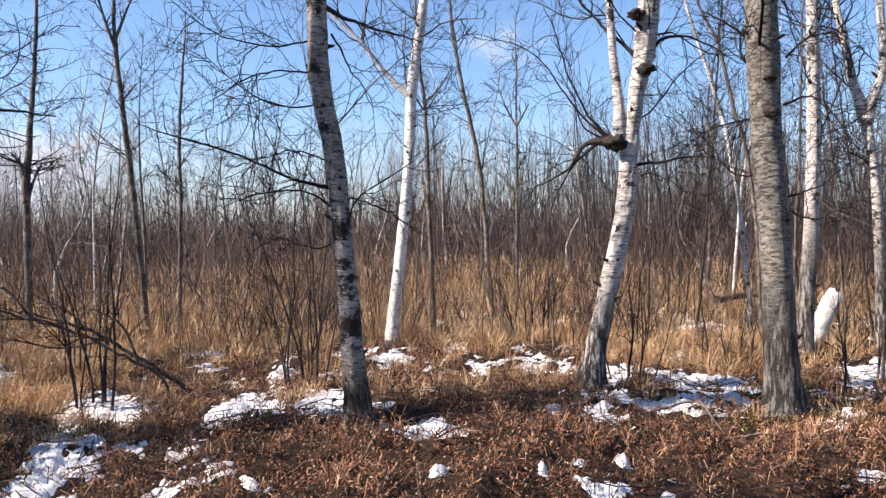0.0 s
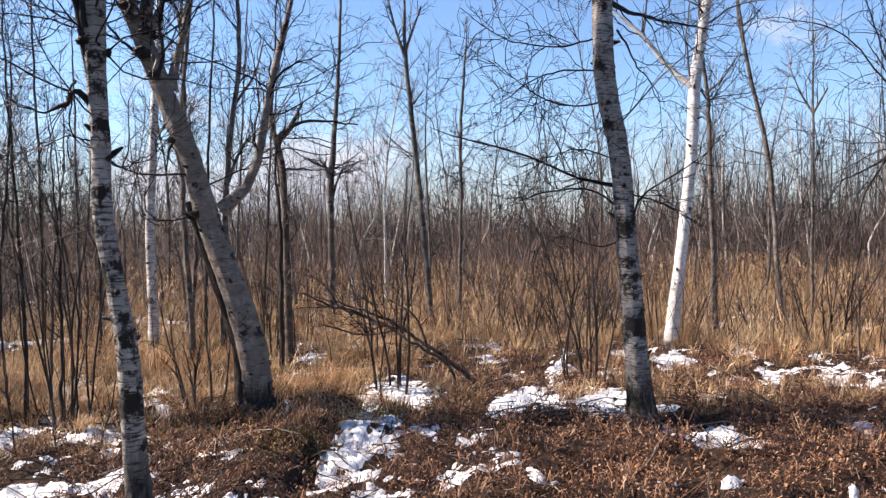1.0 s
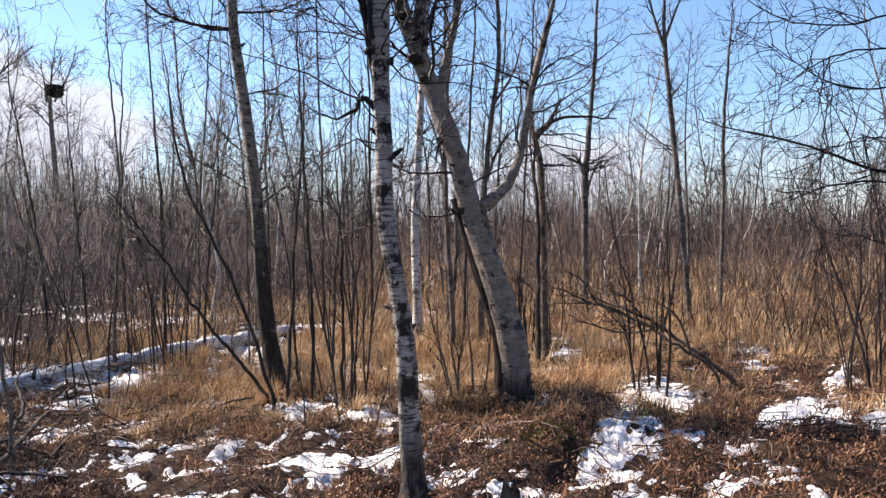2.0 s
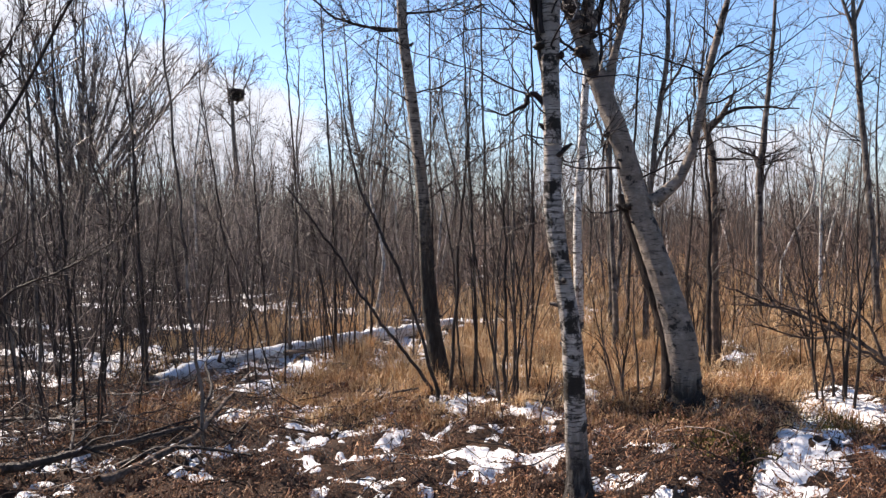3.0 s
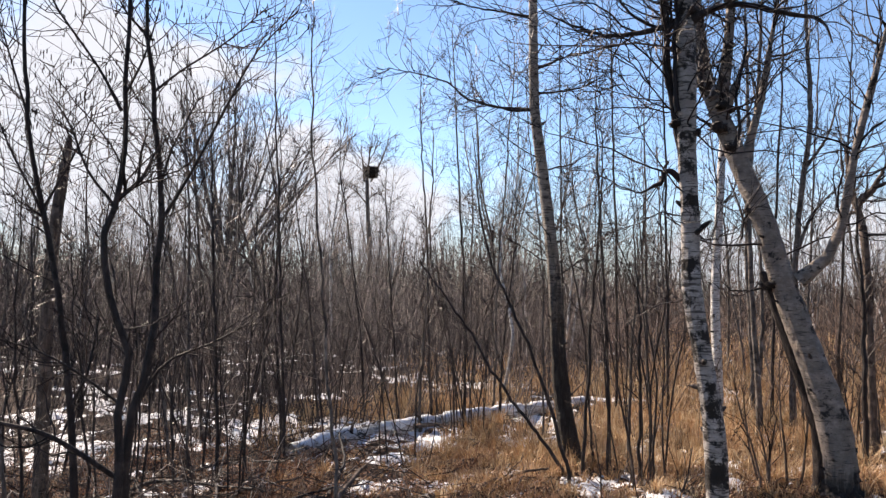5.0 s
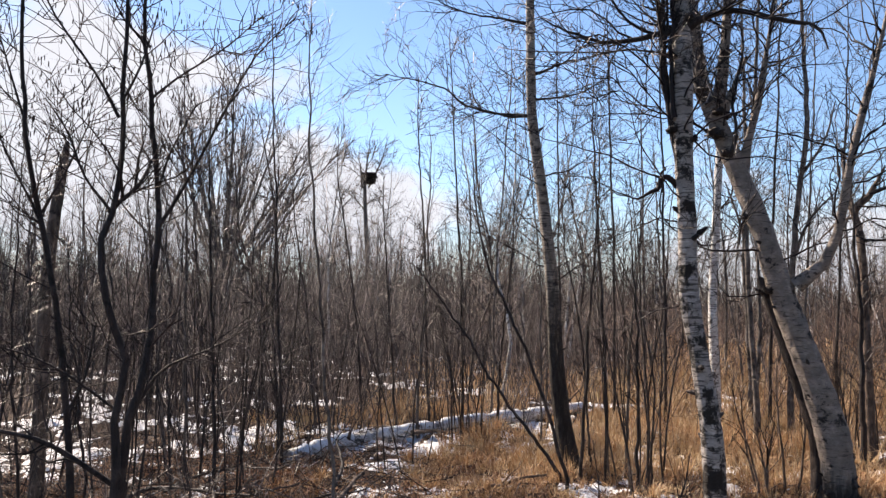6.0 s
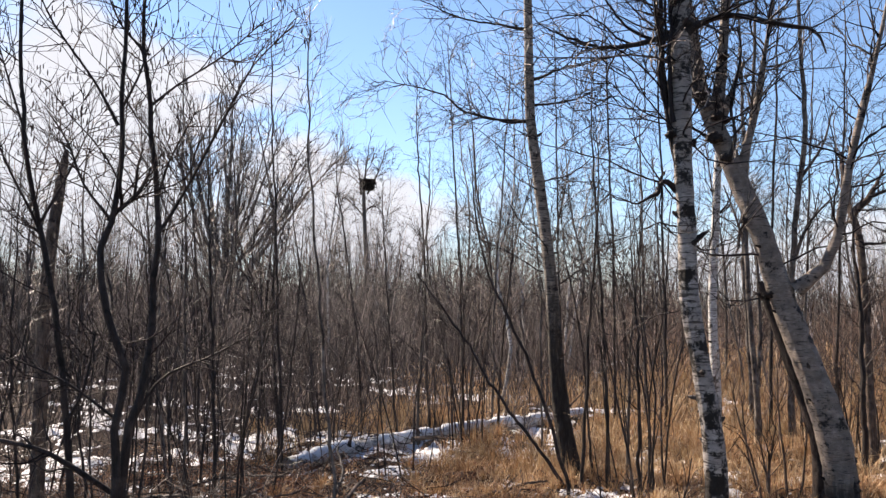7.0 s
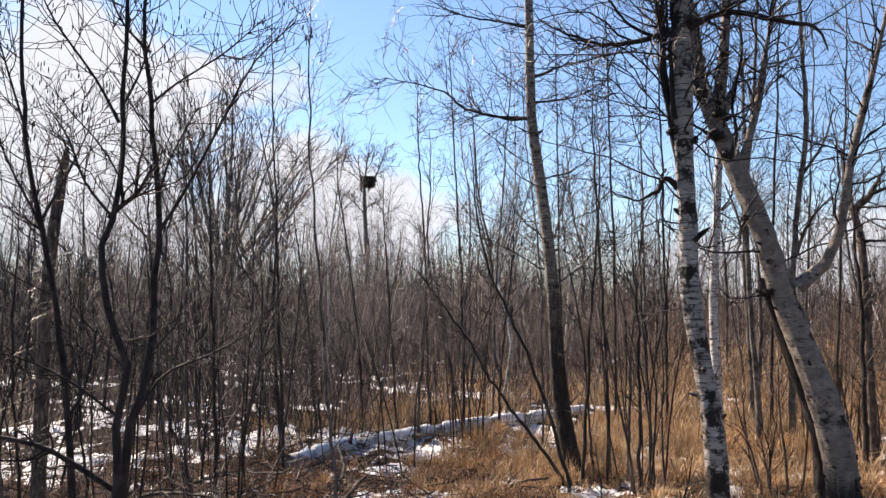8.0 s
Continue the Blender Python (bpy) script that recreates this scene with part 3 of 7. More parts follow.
PATCHES_FAR = [(-8.45, 7.81, 0.90, 0.24), (-11.78, 14.30, 0.50, 0.60), (-4.66, 8.35, 0.50, 0.24), (-5.35, 10.08, 0.40, 0.40), (-6.08, 7.49, 0.20, 0.30), (-7.41, 7.34, 0.40, 0.20), (4.14, 7.65, 0.40, 0.30), (3.52, 7.14, 0.35, 0.20), (2.92, 6.14, 0.30, 0.16), (3.35, 6.18, 0.30, 0.12), (-8.90, 4.96, 0.45, 0.36), (-8.16, 3.94, 0.50, 0.20), (-6.88, 3.65, 0.40, 0.24), (-5.80, 3.63, 0.50, 0.20), (-5.82, 2.54, 0.40, 0.24), (-5.65, 3.03, 0.40, 0.20), (-6.01, 5.59, 0.35, 0.32), (-6.51, 6.70, 0.40, 0.20), (-5.80, 3.52, 0.50, 0.24), (-4.43, 3.91, 0.60, 0.20)]
PATCHES_LOG = [(-5.85, 2.32, 0.55, 0.30), (-6.90, 3.55, 0.35, 0.30), (-8.05, 2.19, 0.40, 0.30), (-5.97, 1.86, 0.20, 0.16), (-6.01, 5.59, 0.40, 0.40), (-10.34, 2.74, 0.40, 0.30), (-8.85, 1.59, 0.40, 0.30), (-8.16, 3.94, 0.50, 0.40), (-8.82, 5.09, 0.40, 0.50), (-8.81, 6.77, 0.80, 0.60), (-16.65, 9.19, 0.70, 1.00), (-14.82, 9.91, 0.80, 1.00), (-11.39, 3.79, 0.50, 0.50), (-12.66, 2.47, 0.60, 0.50), (-7.52, 1.03, 0.30, 0.40), (-10.77, 13.28, 0.40, 1.00), (-5.47, 9.97, 0.50, 0.50), (-5.99, 7.29, 0.30, 0.30), (-3.70, 4.92, 0.30, 0.12)]
PATCHES_GLADE = [(-2.16, 5.99, 0.31, 0.33), (-1.93, 6.97, 0.29, 0.57), (-1.72, 7.47, 0.41, 0.86), (-1.34, 7.04, 0.28, 0.33), (-1.08, 7.22, 0.33, 0.78), (-0.73, 10.24, 0.33, 0.50), (-0.55, 6.85, 0.24, 0.10), (-0.61, 6.42, 0.14, 0.13), (-0.17, 6.07, 0.39, 0.29), (-1.91, 9.57, 0.21, 0.98), (-0.01, 8.69, 0.19, 0.21), (-0.15, 7.72, 0.25, 0.24), (0.19, 10.78, 0.23, 0.98), (1.25, 8.65, 0.15, 0.49), (1.48, 7.32, 0.29, 0.98), (1.92, 8.26, 0.41, 0.24), (1.93, 7.04, 0.43, 0.10), (2.34, 7.09, 0.56, 0.29), (0.95, 6.74, 0.13, 0.24), (4.32, 13.13, 0.52, 0.98), (-1.63, 5.56, 0.19, 0.23), (-1.23, 5.10, 0.12, 0.11), (0.94, 5.18, 0.09, 0.10), (-3.04, 7.64, 0.26, 0.74)]
PATCHES_REST = [(-0.47, 4.96, 0.09, 0.10), (-0.04, 5.08, 0.07, 0.10), (0.64, 5.11, 0.05, 0.10), (1.20, 5.32, 0.05, 0.10), (2.74, 9.39, 0.17, 0.23), (-1.76, 5.12, 0.20, 0.14), (-10.53, 2.65, 0.34, 0.3), (-10.49, 3.19, 0.3, 0.3), (-9.92, 1.88, 0.25, 0.2), (-12.85, 2.89, 0.35, 0.3), (-13.69, 4.43, 0.3, 0.3), (-10.54, 3.99, 0.2, 0.2), (-8.81, 2.34, 0.2, 0.12), (-5.3, 10.6, 0.5, 0.6), (-6.4, 10.9, 0.5, 0.6), (-9.0, 8.0, 0.5, 0.3), (-8.3, 6.7, 0.4, 0.2), (-6.0, 7.4, 0.3, 0.3), (-3.79, 5.07, 0.22, 0.20), (-3.47, 5.11, 0.22, 0.16), (-3.31, 4.28, 0.25, 0.14), (-2.64, 4.19, 0.30, 0.12), (-5.98, 5.28, 0.35, 0.25), (-5.07, 5.13, 0.40, 0.25), (-7.36, 7.37, 0.40, 0.30), (-4.69, 8.69, 0.35, 0.30), (-4.08, 6.99, 0.30, 0.20), (-5.19, 9.50, 0.30, 0.30)]


PATCHES_BRUSH = [(-3.29, 8.10, 0.26, 0.69), (-2.94, 6.57, 0.20, 0.35), (-2.49, 5.01, 0.22, 0.25), (-2.90, 4.29, 0.20, 0.10), (-12.56, 15.08, 0.71, 0.98), (-7.08, 9.38, 0.30, 0.28), (-5.59, 7.51, 0.28, 0.36), (-5.81, 7.17, 0.24, 0.29), (-4.93, 8.66, 0.34, 0.22), (-5.16, 9.51, 0.28, 0.25), (-3.83, 6.49, 0.24, 0.27), (-3.36, 7.81, 0.23, 0.45)]
BARE = [(-5.56, 4.29, 0.55), (-2.06, 6.14, 0.30)]


def snow_depth(x, y):
    """Above zero where old snow still lies."""
    x, y = np.asarray(x, float), np.asarray(y, float)
    r = np.hypot(x, y)
    yaw = np.degrees(np.arctan2(-x, y))
    fine = fractal(x + 3, y + 11, 8.5, 4)
    m = fractal(x, y, 0.9, 4) * 0.5 + fractal(x + 31, y + 7, 2.6, 3) * 0.26 + fine * 0.24
    share = 0.425 + 0.0 * r
    share = share + 0.015 * smooth(6.5, 8, r) * (1 - smooth(12, 15, r))
    share = share + 0.01 * smooth(50, 68, yaw) * smooth(3, 7, r) - 0.03 * smooth(14, 24, r) - 0.015 * smooth(52, 60, yaw) * smooth(10.5, 14, r)
    share = share - 0.06 * smooth(9, 14, r) * (1 - smooth(40, 60, yaw))
    share = share - 0.08 * smooth(25, 45, r) - 0.045 * (1 - smooth(-2, 12, yaw)) * (1 - smooth(6.0, 7.0, r))
    share = share - 0.022 * (1 - smooth(19, 25, yaw)) * smooth(4.0, 4.8, r)
    d = share - (1 - m)
    wob = (fractal(x, y, 1.9, 3) - 0.5) * 1.6 + (fine - 0.5) * 3.3 + (fractal(x + 20, y + 5, 22.0, 3) - 0.5) * 0.9
    for n, (px, py, a, b) in enumerate(PATCHES + PATCHES_MID + PATCHES_FAR + PATCHES_LOG + PATCHES_GLADE + PATCHES_BRUSH + PATCHES_REST):
        solid = n < 6
        pr = math.hypot(px, py)
        ux, uy = px / pr, py / pr
        along_view, across = (x - px) * ux + (y - py) * uy, (x - px) * uy - (y - py) * ux
        near = (0.9 if solid else 0.74) - np.sqrt((across / a) ** 2 + (along_view / b) ** 2) + wob * 0.5
        d = np.maximum(d, np.clip(near, -1, 0.66 if solid else 0.42) * 0.16)
    # the brush on the sun's side breaks the snow into lace
    d = d - 0.18 * smooth(57, 64, yaw) * smooth(4, 6, r) * np.maximum(0, fractal(x + 2, y + 2, 5.5, 4) - 0.465)
    for px, py, a in BARE:
        d = np.minimum(d, (np.hypot(x - px, y - py) / a - 1 + wob * 0.4) * 0.1)
    side, down = bank(x, y)
    return np.where((side > -0.12) & (side < 0.5) & (down > -0.4) & (down < 2.6), np.minimum(d, -0.06), d)


def snow_top(x, y):
    """Melting snow lies smoother than the hummocks, which stand out of it at its thin edges."""
    d = snow_depth(x, y)
    z = 0.5 * ground_low(x, y) + 0.5 * ground_z(x, y)
    thin = 1.45 - 1.25 * smooth(0.07, 0.1, d)
    holes = 0.034 * (fractal(x, y + 8, 17.0, 4) - 0.5) + 0.02 * (fractal(x + 6, y, 34.0, 2) - 0.5) + 0.03 * (fractal(x + 4, y, 5.0, 3) - 0.5)
    return z + np.clip(d * 0.5, -0.09, 0.012) + 0.001 + 0.02 * smooth(0.07, 0.1, d) + holes * thin


def snow_cover(x, y):
    """Above zero where snow hides the ground."""
    return snow_top(x, y) - ground_z(x, y)


def build_snow():
    x, y, F = polar(np.geomspace(2.6, 42, 400), np.radians(np.linspace(-46, 106, 780)))
    z = snow_top(x, y)
    high = (z - ground_z(x, y)).ravel()
    F = F[(high[F] > -0.004).any(1)]
    used, inv = np.unique(F, return_inverse=True)
    V = np.stack([x, y, z], -1).reshape(-1, 3)[used]
    ob = mesh_object("snow", V, inv.reshape(-1, 4)[:, ::-1], SNOW)
    tagged(ob, "patches of old melting snow on the forest floor", "snow", kind="stuff")


build_ground()
build_snow()


# ---------------------------------------------------------------- grass, litter, thicket and woods
def sector(count, r0, r1, yaw0, yaw1, g, power=1.0):
    r = r0 + (r1 - r0) * g.random(count) ** power
    a = np.radians(g.uniform(yaw0, yaw1, count))
    return -np.sin(a) * r, np.cos(a) * r


def blades(x, y, z, height, width, g, bend=0.5):
    """Narrow curved blades: three levels each, ending in a point."""
    n = len(x)
    a = g.uniform(0, 2 * np.pi, n)
    side = np.stack([np.cos(a), np.sin(a), 0 * a], -1) * width[:, None] / 2
    b = g.uniform(0, 2 * np.pi, n)
    tip = np.stack([np.cos(b), np.sin(b), 0 * b], -1) * (height * bend * g.random(n))[:, None]
    base = np.stack([x, y, z - 0.02], -1)
    mid = base + tip * 0.3 + np.stack([0 * a, 0 * a, height * 0.6], -1)
    top = base + tip + np.stack([0 * a, 0 * a, height * g.uniform(0.75, 1, n)], -1)
    V = np.stack([base - side, base + side, mid + side * 0.8, mid - side * 0.8, top], 1).reshape(-1, 3)
    k = np.arange(n)[:, None] * 5
    F = np.concatenate([k + np.array([[0, 1, 2]]), k + np.array([[0, 2, 3]]), k + np.array([[3, 2, 4]])])
    return V, F


def clear_of_log(x, y):
    """True away from the fallen log and the snow before it."""
    u = np.clip(((x + 8.6) * -2.9 + (y - 3.2) * 6.8) / 54.6, 0, 1)
    gap = np.hypot(x + 8.6 + 2.9 * u, y - 3.2 - 6.8 * u)
    return (gap > 0.4) & ((gap > 0.9) | (fractal(x, y, 1.5, 2) > 0.5))


def tussocks(count, each, r0, r1, yaw0, yaw1, h, w, g, power=1.0):
    """Rounded tufts of arching blades that fall outward from their crowns."""
    cx, cy = sector(count, r0, r1, yaw0, yaw1, g, power)
    tuft = fractal(cx, cy, 0.7, 3) * 0.5 + fractal(cx + 5, cy, 2.6, 3) * 0.5
    keep = (tuft > g.uniform(0.33, 0.56, count)) & (snow_cover(cx, cy) < g.uniform(-0.02, 0.02, count)) & clear_of_log(cx, cy)
    cx, cy, tuft = cx[keep], cy[keep], tuft[keep]
    r = np.hypot(cx, cy)
    size = h * (0.45 + 1.1 * np.clip(tuft - 0.32, 0, 0.4) / 0.4) * g.uniform(0.6, 1.2, len(cx)) * (0.4 + 0.6 * smooth(r0, r0 + 3.5, r))
    cx, cy, size, r = (np.repeat(k, each) for k in (cx, cy, size, r))
    n = len(cx)
    a = g.uniform(0, 2 * np.pi, n)
    off = size * 0.28 * np.sqrt(g.random(n))
    x, y = cx + np.cos(a) * off, cy + np.sin(a) * off
    a = a + g.normal(size=n) * 0.8
    L, fall = size * g.uniform(0.5, 1.25, n), g.random(n)
    out = np.stack([np.cos(a), np.sin(a), 0 * a], -1)
    up = np.array([0.0, 0.0, 1.0])
    side = np.stack([-np.sin(a), np.cos(a), g.normal(size=n) * 0.5], -1) * (w * g.uniform(0.6, 1.5, n) * (1 + r / 22))[:, None] / 2
    base = np.stack([x, y, ground_z(x, y) - 0.02], -1)
    mid = base + out * (L * (0.1 + 0.3 * fall))[:, None] + up * (L * (0.62 - 0.18 * fall))[:, None]
    top = base + out * (L * (0.2 + 0.85 * fall))[:, None] + up * (L * (0.98 - 0.62 * fall * g.random(n)))[:, None]
    V = np.stack([base - side, base + side, mid + side * 0.8, mid - side * 0.8, top], 1).reshape(-1, 3)
    k = np.arange(n)[:, None] * 5
    return V, np.concatenate([k + np.array([[0, 1, 2]]), k + np.array([[0, 2, 3]]), k + np.array([[3, 2, 4]])])


def build_grass():
    g = np.random.default_rng(11)
    out = [tussocks(5200, 20, 6.6, 13.5, -42, 60, 0.31, 0.0048, g, 0.85), tussocks(1900, 20, 6.6, 13.5, 22, 57, 0.3, 0.0046, g), tussocks(1100, 20, 7.0, 14, 56, 72, 0.29, 0.0046, g), tussocks(3600, 11, 13, 23, -42, 60, 0.46, 0.0062, g), tussocks(1500, 12, 12.5, 25, 18, 47, 0.46, 0.0066, g)]
    for n, r0, r1, y0, y1, h, w, power in ((26000, 8.5, 22, -42, 62, 0.45, 0.0055, 1.0), (16000, 18, 44, -44, 44, 0.7, 0.014, 0.9)):
        x, y = sector(n, r0, r1, y0, y1, g, power)
        tuft = fractal(x, y, 0.7, 3) * 0.5 + fractal(x + 5, y, 2.6, 3) * 0.5
        keep = (tuft > g.uniform(0.34, 0.58, n)) & (snow_cover(x, y) < g.uniform(-0.02, 0.012, n)) & clear_of_log(x, y)
        x, y, tuft = x[keep], y[keep], tuft[keep]
        near = smooth(r0, r0 + 4.0, np.hypot(x, y)) * 0.7 + 0.3
        hh = h * (0.35 + 1.25 * np.clip(tuft - 0.3, 0, 0.6) / 0.5) * (1 + 0.3 * smooth(9, 14, np.hypot(x, y))) * g.uniform(0.4, 1.25, len(x)) * near
        out.append(blades(x, y, ground_z(x, y), hh, w * g.uniform(0.6, 1.5, len(x)) * (1 + np.hypot(x, y) / 20), g, 1.7))
    v, f = joined(out)
    tagged(mesh_object("dry_grass", v, f, GRASS, shade=False), "tall dry tan grass in dense uneven tufts", "grass", kind="stuff")


def build_litter():
    g = np.random.default_rng(12)
    # thin curled strands in tufts
    tufts, each = 12500, 10
    cx, cy = sector(tufts, 2.5, 11.3, -44, 104, g, 0.9)
    ox, oy = sector(3000, 0.3, 7.5, 0, 360, g, 0.6)
    cx, cy, tufts = np.r_[cx, ox], np.r_[cy, oy], tufts + 3000
    clump = fractal(cx + 9, cy + 3, 3.4, 3) * 0.55 + fractal(cx + 1, cy + 5, 1.1, 3) * 0.45
    keep = (clump > g.uniform(0.27, 0.51, tufts)) & (snow_cover(cx, cy) < np.where(g.random(tufts) < 0.06, 0.2, g.uniform(-0.02, 0.014, tufts)))
    cx, cy = np.repeat(cx[keep], each), np.repeat(cy[keep], each)
    size = np.repeat(g.uniform(0.06, 0.17, keep.sum()) * (0.7 + 0.6 * np.clip(clump[keep] - 0.35, 0, 0.3) / 0.3), each)
    n = len(cx)
    b = g.uniform(0, 2 * np.pi, n)
    off = size * g.random(n) * 0.8
    x, y = cx + np.cos(b) * off, cy + np.sin(b) * off
    L, w = size * g.uniform(0.22, 0.66, n) * np.where(g.random(n) < 0.012, 2.4, 1.0), g.uniform(0.0025, 0.0075, n)
    a, e = b + g.normal(size=n) * 1.1, g.uniform(0.0, 1.25, n)
    d = np.stack([np.cos(a) * np.cos(e), np.sin(a) * np.cos(e), np.sin(e)], -1)
    bow = g.normal(size=(n, 3)) * (L * 0.4)[:, None] + np.array([0, 0, 0.25]) * L[:, None]
    s = np.stack([-np.sin(a), np.cos(a), g.uniform(-0.8, 0.8, n)], -1) * w[:, None] / 2
    p = np.stack([x, y, ground_z(x, y) + 0.004 + 0.6 * size * g.random(n) * (1 - off / (size + 0.01))], -1)
    m = p + d * L[:, None] * 0.55 + bow
    q = p + d * L[:, None] * np.array([1, 1, 0.45]) - np.array([0, 0, 1]) * (L * g.uniform(0, 0.25, n))[:, None]
    V = np.stack([p - s, p + s, m + s, m - s, q], 1).reshape(-1, 3)
    k = np.arange(n)[:, None] * 5
    F = np.concatenate([k + np.array([[0, 1, 2]]), k + np.array([[0, 2, 3]]), k + np.array([[3, 2, 4]])])
    tagged(mesh_object("dead_fern", V, F, LITTER, shade=False), "rust-brown dead fern tufts matted on the ground", "dead fern", kind="stuff")
    # curled scraps of old leaves, some of them on the snow
    n = 42000
    x, y = sector(n, 2.4, 11.0, -44, 104, g, 0.9)
    # crumpled leaves hang thick in the fern tufts
    pick = g.choice(len(cx), 115000)
    x, y, tall = np.r_[x, cx[pick] + g.normal(size=115000) * size[pick] * 0.45], np.r_[y, cy[pick] + g.normal(size=115000) * size[pick] * 0.45], np.r_[np.zeros(n), size[pick] * g.uniform(0.05, 0.85, 115000)]
    ox, oy = sector(14000, 0.2, 9.0, 0, 360, g, 0.6)
    x, y, tall, n = np.r_[x, ox], np.r_[y, oy], np.r_[tall, np.zeros(14000)], len(x) + 14000
    sc = snow_cover(x, y)
    keep = (sc < g.uniform(-0.015, 0.012, n)) | ((sc < 0.03) & (g.random(n) < 0.16))
    x, y, sc, tall = x[keep], y[keep], sc[keep], tall[keep]
    n = len(x)
    up = np.where(sc > 0, sc + 0.006, g.random(n) ** 2 * 0.05) + tall
    c = np.stack([x, y, ground_z(x, y) + 0.008 + up], -1)
    a, L, w = g.uniform(0, 2 * np.pi, n), g.uniform(0.005, 0.015, n), g.uniform(0.003, 0.009, n)
    d = np.stack([np.cos(a), np.sin(a), g.uniform(-1, 1, n) * np.where(tall > 0, 1.2, 0.5)], -1) * L[:, None]
    s = np.stack([-np.sin(a), np.cos(a), g.uniform(-0.7, 0.7, n)], -1) * w[:, None]
    V = np.stack([c - d, c + s + (0, 0, 0.006), c + d, c - s + (0, 0, 0.006)], 1).reshape(-1, 3)
    k = np.arange(n)[:, None] * 4
    F = np.concatenate([k + np.array([[0, 1, 3]]), k + np.array([[1, 2, 3]])])
    tagged(mesh_object("leaf_litter", V, F, LEAVES, shade=False), "small curled brown and grey leaf scraps on ground and snow", "leaf litter", kind="stuff")
    # fallen twigs and dead stalks
    n = 3600
    x, y = sector(n, 2.6, 12.0, -44, 104, g, 1.0)
    brush = np.arange(n) < 600
    bx, by = sector(n, 6.0, 15.0, 62, 104, g, 1.0)
    x, y = np.where(brush, bx, x), np.where(brush, by, y)
    a, L = g.uniform(0, 2 * np.pi, n), g.uniform(0.12, 0.7, n) * np.where(brush, 1.6, 1.0)
    P = np.zeros((n, 4, 3))
    for k in range(4):
        P[:, k, 0] = x + np.cos(a) * L * (k / 3 - 0.5) + g.normal(size=n) * 0.03
        P[:, k, 1] = y + np.sin(a) * L * (k / 3 - 0.5) + g.normal(size=n) * 0.012
        P[:, k, 2] = ground_z(P[:, k, 0], P[:, k, 1]) + 0.015 + np.where(brush, 0.28, 0.09) * g.random(n)
    v, f = tubes(P, np.broadcast_to(g.uniform(0.002, 0.006, n)[:, None], (n, 4)), 3)
    tagged(mesh_object("brushwood", v, f, BRUSH), "thin fallen brushwood lying among the dead fern", "brushwood", kind="stuff")


def stem_lines(x, y, height, radius, g, K=5, sway=0.12):
    n = len(x)
    P = np.zeros((n, K, 3))
    P[:, 0] = np.stack([x, y, ground_z(x, y) - 0.05], -1)
    d = np.stack([g.normal(size=n) * sway, g.normal(size=n) * sway, np.ones(n)], -1)
    for k in range(1, K):
        P[:, k] = P[:, k - 1] + d * (height / (K - 1))[:, None]
        d[:, :2] += g.normal(size=(n, 2)) * sway * 0.6
    return P, radius[:, None] * np.linspace(1, 0.35, K)[None]


